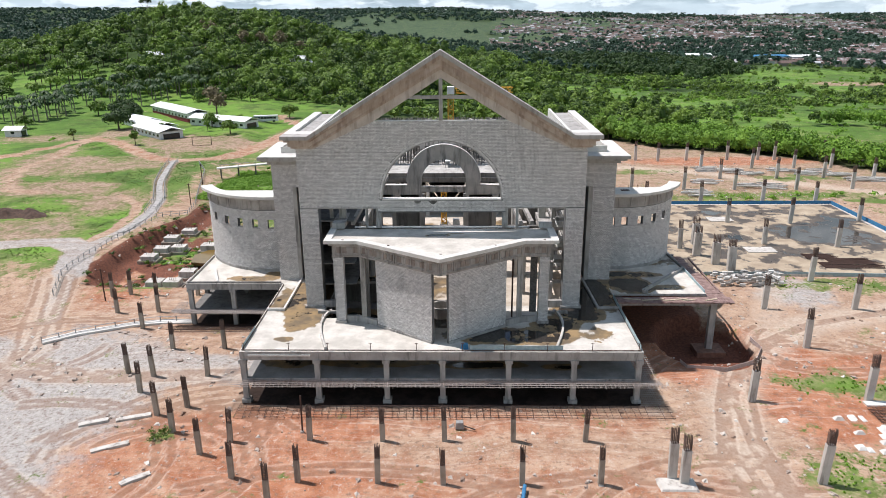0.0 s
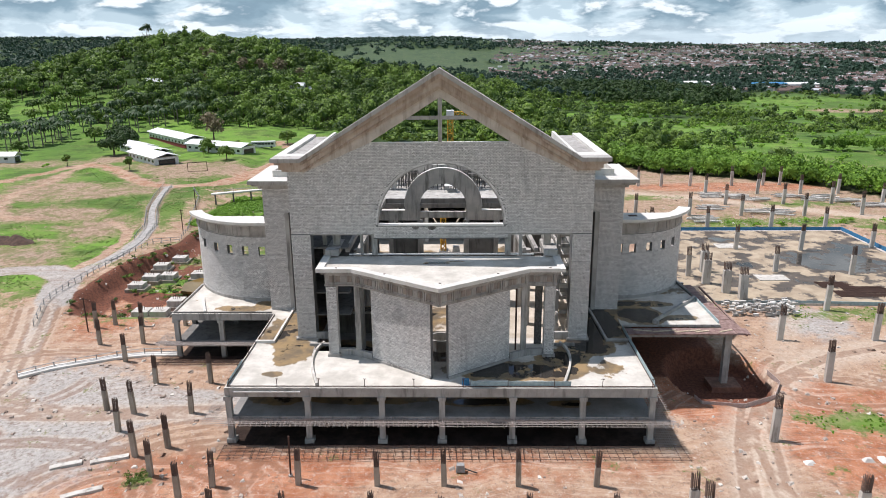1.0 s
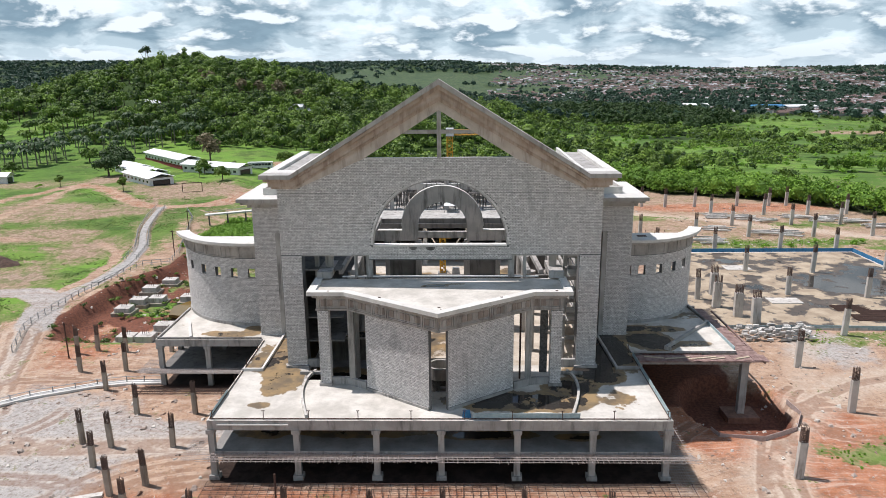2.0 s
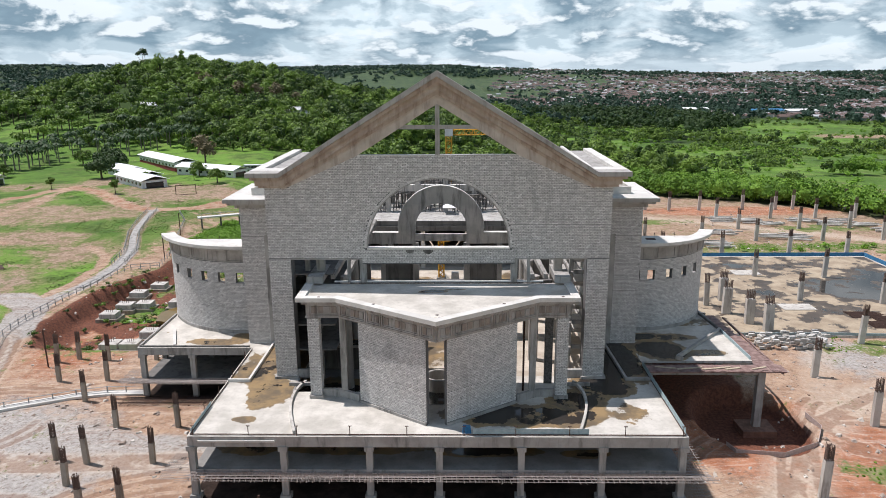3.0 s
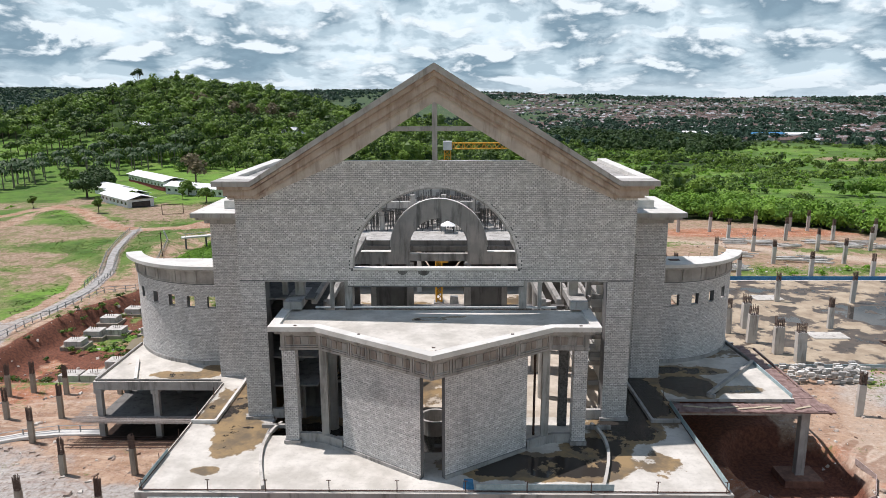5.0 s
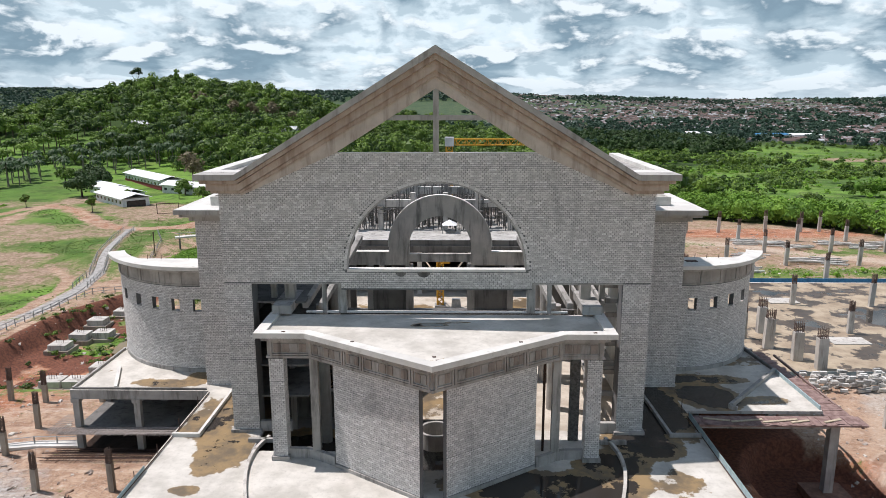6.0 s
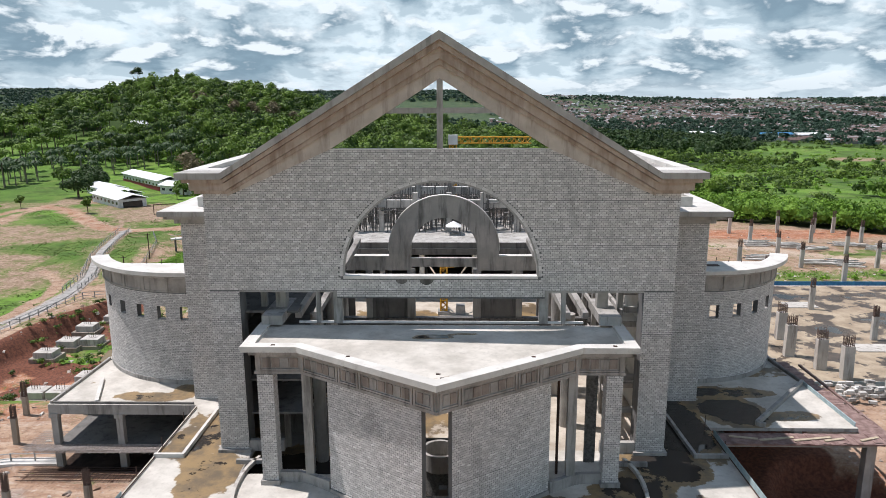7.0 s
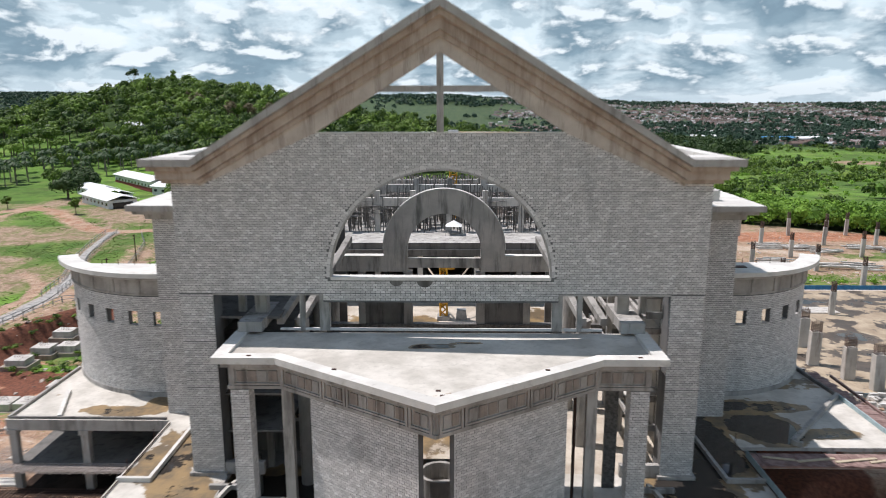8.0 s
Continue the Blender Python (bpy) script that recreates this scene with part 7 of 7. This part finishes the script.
forest("valley_woodland", "dark green woods across the valley", (-1200, 1300, 640, 1650), 7000, 10, 7.5, 26, 2.0, leaf_far_haze, 4, lobes=3)
# Dark leaf colour stands for the cloud shade over these woods
forest("valley_thicket", "dark dense woods at the far side of the lowland", (70, 360, 540, 1010), 1900, 12.0, 6.0, 70, 1.1, leaf_dark, 27, 0.0, lambda x, y: 1.2 * blob(x, y, 205, 790, 105, 190, 0.25) * smooth(fbm(x, y, 60, 104.0), 0.36, 0.46), lobes=5)
forest("west_woodland", "scattered woodland to the side of the hill", (-900, -330, 330, 1200), 2600, 11, 7, 50, 1.3, leaf_wild, 5, lobes=4)
forest("far_woodland", "far wooded slopes", (-2700, 2700, 1600, 3900), 8000, 10, 15, 16, 4.2, leaf_far_haze, 6, lobes=3)
forest("town_trees", "dark trees between the houses of the far town", (150, 2600, 760, 3600), 5200, 9, 6.5, 22, 1.9, leaf_far_haze, 16, 0.0, lambda x, y: 0.75 * (x < 0.72 * y) * smooth(fbm(x, y, 120, 91.0), 0.42, 0.56), lobes=3)
forest("pasture_trees", "single umbrella-crowned trees on green pasture", (-420, -150, 215, 430), 340, 13, 5.6, 430, 0.5, leaf_wild, 7, 0.3, lambda x, y: 0.5 * (1 - blob(x, y, -195, 285, 45, 75, 0.2)) * smooth(fbm(x, y, 60, 95.0), 0.40, 0.56), 0.8, 0.7, 0.2)
forest("verge_bushes", "low green bushes along the verges", (-190, 150, 25, 230), 3000, 1.5, 1.1, 40, 0.24, leaf_lush, 8, 0.0, lambda x, y: 0.5 * (blob(x, y, 88, 98, 26, 4) + blob(x, y, 112, 98, 16, 4) + 0.8 * blob(x, y, -170, 192, 8, 4) + 0.6 * blob(x, y, -60, 110, 16, 30)))
forest("bank_bushes", "dark green bushes on the cut bank", (-78, -48, 28, 96), 420, 1.0, 0.8, 60, 0.12, leaf_wild, 18, 0.0, lambda x, y: (x > bank_x(y) + 1) * (0.12 + 0.8 * smooth(fbm(x, y, 8, 79.0), 0.48, 0.56)))

forest("grass_tufts", "low weeds and grass tufts on bare earth", (44, 112, -40, 110), 16000, 0.3, 0.2, 12, 0.1, leaf_lush, 19, 0.0, lambda x, y: smooth(fbm(x, y, 5, 97.0), 0.44, 0.58) * np.minimum(1, sum(blob(x, y, *q, 0.5) for q in ((47, -31, 7, 4.5), (57, -9.5, 7.5, 3.2), (63, -12, 6, 3), (76, 29.5, 11, 3), (88, 100, 22, 4), (64, 34, 12, 1.2)))), 1.0, 0.3, lobes=2)

forest("field_grass", "uneven grass and weeds over the field", (-150, -52, 22, 205), 26000, 0.16, 0.34, 9, 0.085, leaf_meadow, 24, 0.0, lambda x, y: 0.9 * smooth(sward(x, y) + 1.8 * (fbm(x, y, 6, 98.0) - 0.5), 0.8, 1.25), 1.0, 0.2, 0.3, 2, False)
forest("weed_clump", "green weed clump among the posts", (-38, -34, -25, -21.5), 40, 0.9, 0.5, 40, 0.09, leaf_meadow, 26, 0.0, lambda x, y: blob(x, y, -36, -23.2, 1.4, 1.2, 0.3), 1.0, 0.4, 0.5, 4, False)
forest("bank_grass", "thick bright grass on the bank below the footbridge", (-78, -42, 96, 134), 2600, 0.8, 1.3, 36, 0.17, leaf_lush, 25, 0.0, lambda x, y: smooth(fbm(x, y, 7, 99.0), 0.3, 0.5) * (x > -74 + 0.1 * (y - 100)), 1.0, 0.2, 0.4, 4, False)

# single trees and palms
def make_tree(name, label, group, tall, wide, cards, size, mat, seed, stem, flat=0.36, lift=0.62):
    rng = np.random.default_rng(seed)
    ob = thing(name, label, "tree", group)
    m = Mesh().lathe(0, 0, ((stem * 1.5, -0.5), (stem, 0.4), (stem * 0.8, tall * 0.35), (stem * 0.45, tall * 0.6)), 8)
    trunk = part("trunk", m, bark, ob)
    for k in range(5):
        t = 2.4 * k + seed
        p, q = (0, 0, tall * (0.3 + 0.05 * k)), (wide * 0.6 * math.cos(t), wide * 0.6 * math.sin(t), tall * (0.58 + 0.06 * k))
        part("limb", Mesh().bar(p, q, stem * 0.35, 5), bark, trunk)
    v, q, f, t = crowns(np.zeros((1, 3)), np.array([tall]), np.array([wide]), cards, np.array([size]), rng, flat, lift, lobes=9)
    part("crown", fast("crown", v, q, mat, {"tone": np.clip(0.5 * t + 0.25, 0, 1)}, f), mat, ob)
    return ob


def make_palm(seed):
    r = random.Random(seed)
    ob = thing("palm_tree", "slender palm with drooping fronds on pasture", "palm", "palms in rows on the pasture")
    h = 6.5 + r.uniform(-0.6, 0.8)
    part("trunk", Mesh().lathe(0, 0, ((0.28, -0.4), (0.2, 0.6), (0.17, h)), 7), pale_bark, ob)
    m = Mesh()
    for k in range(15):
        t = 2 * math.pi * k / 15 + r.uniform(-0.2, 0.2)
        up, L = r.uniform(0.1, 1.1), r.uniform(2.2, 3.2)
        c, s = math.cos(t), math.sin(t)
        pts = [(0, h), (L * 0.35, h + up), (L * 0.75, h + up * 0.6 - 0.4), (L, h + up * 0.2 - 1.5)]
        for (ra, za), (rb, zb), w0, w1 in zip(pts, pts[1:], (0.15, 0.5, 0.4), (0.5, 0.4, 0.05)):
            m.face((ra * c - w0 * s, ra * s + w0 * c, za - 0.15), (rb * c - w1 * s, rb * s + w1 * c, zb - 0.15), (rb * c, rb * s, zb), (ra * c, ra * s, za))
            m.face((ra * c, ra * s, za), (rb * c, rb * s, zb), (rb * c + w1 * s, rb * s - w1 * c, zb - 0.15), (ra * c + w0 * s, ra * s - w0 * c, za - 0.15))
    me = m.data("fronds", leaf_palm)
    me.attributes.new("tone", "FLOAT", "POINT")
    part("fronds", me, leaf_palm, ob)
    return ob


def plant(kinds, spots, r, lo=0.8, hi=1.2):
    seen = set()
    for i, (x, y) in enumerate(spots):
        k = kinds[i % len(kinds)]
        s = r.uniform(lo, hi)
        m = pose(x, y, float(height(x, y)), 0, 0, r.uniform(0, 360))
        if id(k) in seen:
            ob = copy_thing(k, m)
        else:
            seen.add(id(k))
            k.matrix_basis = m
            ob = k
        ob.scale = (s, s, s)


r = random.Random(31)
palms = [make_palm(k) for k in (1, 2, 3)]
rows = []
for pts, gap in (([(-212, 222), (-206, 240), (-203, 284)], 6.5), ([(-209, 252), (-213, 292), (-191, 332), (-170, 385)], 7.0), ([(-196, 288), (-186, 318), (-160, 362)], 8.0), ([(-224, 240), (-226, 290), (-210, 365), (-172, 435)], 9.0), ([(-182, 292), (-166, 330), (-140, 372)], 9.0)):
    for (ax, ay), (bx, by) in zip(pts, pts[1:]):
        n = int(math.hypot(bx - ax, by - ay) / gap)
        rows += [(ax + (bx - ax) * i / n + r.uniform(-1.5, 1.5), ay + (by - ay) * i / n + r.uniform(-1.5, 1.5)) for i in range(n)]
plant(palms, rows, r, 1.25, 1.6)
dark_tree = make_tree("broad_tree", "dark dense mango tree beside the sheds", "trees by the sheds", 9.5, 6.5, 1900, 0.42, leaf_dark, 41, 0.45)
plant([dark_tree], [(-155, 224), (-158, 246), (-170, 262)], r, 0.9, 1.1)
young = make_tree("young_tree", "young green tree on bare earth", "young trees on the field", 6.0, 2.0, 520, 0.3, leaf_wild, 43, 0.14)
plant([young], [(-160, 193), (-126, 176), (-110, 214), (-100, 232), (-128, 208)], r, 0.8, 1.15)
field_tree = make_tree("round_tree", "round leafy tree near the parked bus", "trees by the bus", 7.5, 4.2, 1000, 0.36, leaf_wild, 45, 0.28)
plant([field_tree], [(-97, 205), (-112, 226), (-84, 262), (-200, 226), (-186, 268), (-178, 272), (-214, 330), (-196, 342)], r, 0.85, 1.3)
bare = make_tree("sparse_tree", "half-bare brownish tree behind the sheds", "sparse trees", 12, 4.5, 420, 0.45, leaf_dry, 47, 0.3)
plant([bare], [(-118, 252), (-166, 470), (-152, 474), (-196, 486), (-178, 494), (-140, 486), (-208, 500), (-120, 470)], r, 0.9, 1.5)
lone = make_tree("lone_tree", "tall umbrella-crowned tree on the hill", "", 24, 6.0, 420, 0.6, leaf_dark, 49, 0.5, 0.12, 0.86)
plant([lone], [(-283, 575)], r, 1.0, 1.0)


def hill_house(x, y, w, d, h, mat_roof, angle):
    z = float(height(x, y))
    ob = thing("hill_house", "small pale house among trees on the hill", "house", "houses on the hill", at=(x, y, z + 1.0))
    part("wall", Mesh().box(-w / 2, w / 2, -d / 2, d / 2, -2, h), wall_white, ob)
    m = Mesh()
    for s in (-1, 1):
        m.hexa([(-w / 2 - 0.6, s * (d / 2 + 0.7), h), (w / 2 + 0.6, s * (d / 2 + 0.7), h), (w / 2 + 0.6, 0, h + 2.2), (-w / 2 - 0.6, 0, h + 2.2)],
               [(-w / 2 - 0.6, s * (d / 2 + 0.7), h + 0.2), (w / 2 + 0.6, s * (d / 2 + 0.7), h + 0.2), (w / 2 + 0.6, 0, h + 2.4), (-w / 2 - 0.6, 0, h + 2.4)])
    part("roof", m, mat_roof, ob)
    part("doorway", Mesh().box(-0.6, 0.6, -d / 2 - 0.05, -d / 2 + 0.05, 0, 2.2), glass_dark, ob)
    ob.rotation_euler = (0, 0, radians(angle))


hill_house(-229, 436, 9, 6, 1.7, roof_white, 70)
hill_house(-220, 434, 7, 5, 1.7, roof_white, 62)
hill_house(-187, 450, 9, 6, 2.0, roof_tile, 8)
hill_house(-120, 452, 12, 5, 2.0, wall_white, -6)
hill_house(-104, 456, 14, 5, 2.0, wall_white, -4)

# raised footbridge to the side of the church, and lamp poles by the road
fb = thing("footbridge", "pale concrete footbridge with thin rails", "footbridge")
part("deck", Mesh().run([(-76, 123.5), (-60, 131.5), (-40, 141.5)], 2.0, 3.6, 4.0), concrete_white, fb)
for x in (-75, -70, -65, -60, -55, -50, -45):
    y = 131.5 + (x + 60) * 0.5
    part("bridge_post", Mesh().box(x - 0.2, x + 0.2, y - 0.2, y + 0.2, -1.0, 3.6), concrete_dark, fb)
    part("rail_post", Mesh().bar((x + 0.4, y - 0.8, 4.0), (x + 0.4, y - 0.8, 5.1), 0.06), fence_grey, fb)
part("rail", Mesh().bar((-75.6, 122.7, 5.0), (-39.6, 140.7, 5.0), 0.06), fence_grey, fb)
for x, y in ((-72, 88), (-64, 21), (-77, 112)):
    z = float(height(x, y))
    ob = thing("pole", "thin dark pole beside the road fence", "pole", "poles by the road", at=(x, y, z))
    part("stem", Mesh().bar((0, 0, -0.4), (0, 0, 6.5), 0.12, 8), rust, ob)
    part("cross_arm", Mesh().bar((-0.6, 0, 6.2), (0.6, 0, 6.2), 0.06), rust, ob)

# debris by the site road
heap = thing("sheet_heap", "heap of torn pale plastic sheeting on the ground", "debris", at=(56.5, -22.5, float(height(56.5, -22.5))))
rh = random.Random(8)
for i in range(26):
    x, y, w, d = rh.uniform(-5, 6), rh.uniform(-4, 4), rh.uniform(0.5, 1.6), rh.uniform(0.4, 1.2)
    part("sheet", Mesh().tapered(x, y, 0.0, rh.uniform(0.1, 0.45), w * 1.3, d * 1.3, w * 0.6, d * 0.6), concrete_white, heap)
steel = Mesh()
for i in range(12):
    steel.bar((57.0, -20.5 + 0.35 * i, 0.6), (63.5, -19.8 + 0.35 * i, 0.6), 0.05)
    steel.bar((57.3 + 0.5 * i, -20.8, 0.62), (57.4 + 0.5 * i, -16.2, 0.62), 0.05)
single("steel_mesh", steel, rust, "rusty reinforcement mesh lying on earth", "steel mesh")
tarp = Mesh().tapered(3.3, -14.0, RISE, RISE + 0.75, 1.0, 0.7, 0.8, 0.5)
single("blue_barrel", tarp, blue, "small blue plastic barrel at the terrace edge", "barrel")
rod = thing("pole", "thin dark rusty pole standing in the earth", "pole", at=(-17.6, -22.4, float(height(-17.6, -22.4))))
part("stem", Mesh().bar((0, 0, -0.4), (0.1, 0, 5.4), 0.11, 8), rust, rod)
part("foot", Mesh().bar((0, 0, -0.1), (0, 0, 0.25), 0.25, 8), concrete, rod)
scrap = thing("plastic_scrap", "crumpled white plastic sheet on red earth", "debris", at=(44.9, -19.1, float(height(44.9, -19.1))))
for i in range(5):
    part("sheet", Mesh().tapered(rh.uniform(-0.7, 0.7), rh.uniform(-0.5, 0.5), 0, rh.uniform(0.15, 0.4), 0.9, 0.7, 0.3, 0.3), concrete_white, scrap)
single("concrete_sheet", Mesh().box(57.6, 60.6, -15.8, -14.6, 0.2, 0.5), concrete_white, "pale concrete panel lying on weeds", "panel")
pipe = Mesh().bar((9.2, -37.5, 0.6), (9.9, -33.5, 0.7), 0.22, 10)
single("blue_pipe", pipe, blue, "bright blue plastic pipe on the ground", "pipe")
single("stone_slab", Mesh().tapered(27.2, -32.8, 0.1, 0.55, 4.6, 2.6, 3.9, 2.1), concrete_post, "broken pale concrete slab round a post", "slab")
box = thing("site_pump", "small grey pump box near the post", "pump", at=(2.6, -21.3, 0.3))
part("case", Mesh().tapered(0, 0, 0, 0.9, 1.1, 0.8, 0.9, 0.7), fence_grey, box)
part("hose", Mesh().bar((0.5, 0, 0.3), (2.0, -0.6, 0.1), 0.08, 6), rubber, box)
water = Mesh().prism([(-57, 46), (-53, 45), (-50, 50), (-51, 55), (-55, 56), (-58, 51)], -1.6, -0.95)
mw = Mat("brown_water", 0.08, 0.0, 0.5)
mw.color(mw.mix(mw.noise(0.5, 3), (0.20, 0.125, 0.035), (0.13, 0.085, 0.03)))
single("muddy_pool", water, mw.m, "brown muddy pool in the cutting", "pool", kind="structure")
mp = Mat("pond_water", 0.05, 0.0, 0.5)
mp.color(mp.mix(mp.noise(0.05, 3), (0.03, 0.045, 0.03), (0.05, 0.06, 0.035)))
pz = float(height(205, 530)) + 1.6
single("pond", Mesh().prism([(205 + 40 * math.cos(t) * (1 + 0.2 * math.sin(3 * t)), 530 + 13 * math.sin(t)) for t in (2 * math.pi * k / 28 for k in range(28))], pz - 3, pz), mp.m, "dark still pond among meadows", "pond", kind="structure")


def scatter_rubble():
    """Broken stone and debris over the bare ground."""
    rng = np.random.default_rng(77)
    n = 7000
    x, y = rng.uniform(-75, 110, n), rng.uniform(-46, 150, n)
    ok = ~((np.abs(x) < 28) & (y > -17) & (y < 130)) & ~((x > 48) & (x < 105) & (y > 33) & (y < 89)) & ~((x > 26) & (x < 46) & (y > 2) & (y < 27)) & ~((x < -26) & (x > -46) & (y > 9) & (y < 37)) & (fbm(x, y, 18, 51.0) > 0.45)
    x, y = x[ok], y[ok]
    z = height(x, y)
    s = 0.07 + 0.28 * rng.random(len(x)) ** 3
    v = []
    for a, b, c in ((-1, -1, -0.5), (1, -1, -0.5), (1, 1, -0.5), (-1, 1, -0.5), (-0.6, -0.7, 0.6), (0.7, -0.5, 0.5), (0.5, 0.7, 0.7), (-0.7, 0.5, 0.5)):
        j = 0.35 * rng.normal(size=(len(x), 3))
        v.append(np.stack([x + s * (a + j[:, 0]), y + s * (b + j[:, 1]), z + s * (c + 0.5 * j[:, 2])], 1))
    v = np.stack(v, 1).reshape(-1, 3)
    k = (np.arange(len(x)) * 8)[:, None]
    q = np.concatenate([k + np.array(f)[None, :] for f in ((4, 5, 6, 7), (0, 1, 5, 4), (1, 2, 6, 5), (2, 3, 7, 6), (3, 0, 4, 7))])
    mm = Mat("rubble", 0.95)
    c = mm.mix(mm.geo.outputs["Random Per Island"], (0.20, 0.13, 0.095), (0.60, 0.55, 0.49))
    mm.color(c)
    tagged(new("rubble", fast("rubble", v, q, mm.m)), "broken stone and debris on bare earth", "rubble", kind="stuff")


scatter_rubble()


# ---- the town across the valley ----
# Roof colours are dimmed to carry the cloud shade over the town
mt = Mat("town_roof", 0.85)
mt.color(mt.mix(mt.step(mt.geo.outputs["Random Per Island"], 0.80, 0.9), mt.mix(mt.noise(0.02, 3), (0.145, 0.09, 0.074), (0.105, 0.082, 0.076)), (0.42, 0.43, 0.44)))
town_roof = mt.m
mt2 = Mat("town_wall", 0.9)
mt2.color(mt2.mix(mt2.geo.outputs["Random Per Island"], (0.20, 0.175, 0.16), (0.74, 0.73, 0.72)))
town_wall = mt2.m


def town():
    rng = np.random.default_rng(22)
    n = 15000
    y = 740 + 2900 * rng.random(n) ** 1.6
    x = rng.uniform(0.05, 0.74, n) * y
    edge = np.interp(x, (0, 190, 330, 360, 700), (1500, 1010, 960, 760, 740))
    ok = (rng.random(n) < 0.06 + smooth(fbm(x, y, 170, 41.0) + 0.16 * smooth(x, 250, 800), 0.44, 0.56)) & (y > edge)
    x, y = x[ok], y[ok]
    z = height(x, y)
    for name, label, mat, lo, hi in (("town_houses", "pale house walls of the far town", town_wall, -1.0, 3.4), ("town_roofs", "clay and pale roofs of the far town", town_roof, 3.4, 5.0)):
        v, q = [], []
        r2 = np.random.default_rng(5)
        for i in range(len(x)):
            w, d = r2.uniform(3, 6.5), r2.uniform(3, 6)
            k = len(v)
            o = 0.6 if lo > 0 else 0.0
            taper = 0.3 if lo > 0 else 1.0
            for zz, s in ((lo, 1.0), (hi, taper)):
                v += [(x[i] + sx * (w + o), y[i] + sy * (d + o) * s, z[i] + zz) for sx, sy in ((-1, -1), (1, -1), (1, 1), (-1, 1))]
            q += [(k + 4, k + 5, k + 6, k + 7)] + [(k + a, k + (a + 1) % 4, k + 4 + (a + 1) % 4, k + 4 + a) for a in range(4)]
        tagged(new(name, fast(name, v, q, mat)), label, "houses", kind="stuff")


town()


def warehouse(x, y, w, d, h, roof, angle, label):
    ob = thing("warehouse", label, "warehouse", "large roofs in the valley", at=(x, y, float(height(x, y))))
    part("wall", Mesh().box(-w / 2, w / 2, -d / 2, d / 2, -3, h), wall_white, ob)
    part("roof", Mesh().loft([[(u, -d / 2 - 1, h), (u, d / 2 + 1, h), (u, d / 2 + 1, h + 0.5), (u, 0, h + 2.5), (u, -d / 2 - 1, h + 0.5)] for u in (-w / 2 - 1, w / 2 + 1)]), roof, ob)
    for i in range(6):
        u = -w / 2 + (i + 0.5) * w / 6
        part("door", Mesh().box(u - 2, u + 2, -d / 2 - 0.15, -d / 2 + 0.1, 0, h * 0.6), glass_dark, ob)
    ob.rotation_euler = (0, 0, radians(angle))


warehouse(426, 905, 46, 26, 7, blue, 6, "long factory with a bright blue roof beyond the woods")
warehouse(472, 905, 40, 24, 7, roof_white, 6, "long factory with a white metal roof beyond the woods")
warehouse(345, 965, 44, 20, 6, roof_white, -4, "low white-roofed factory at the edge of the town")
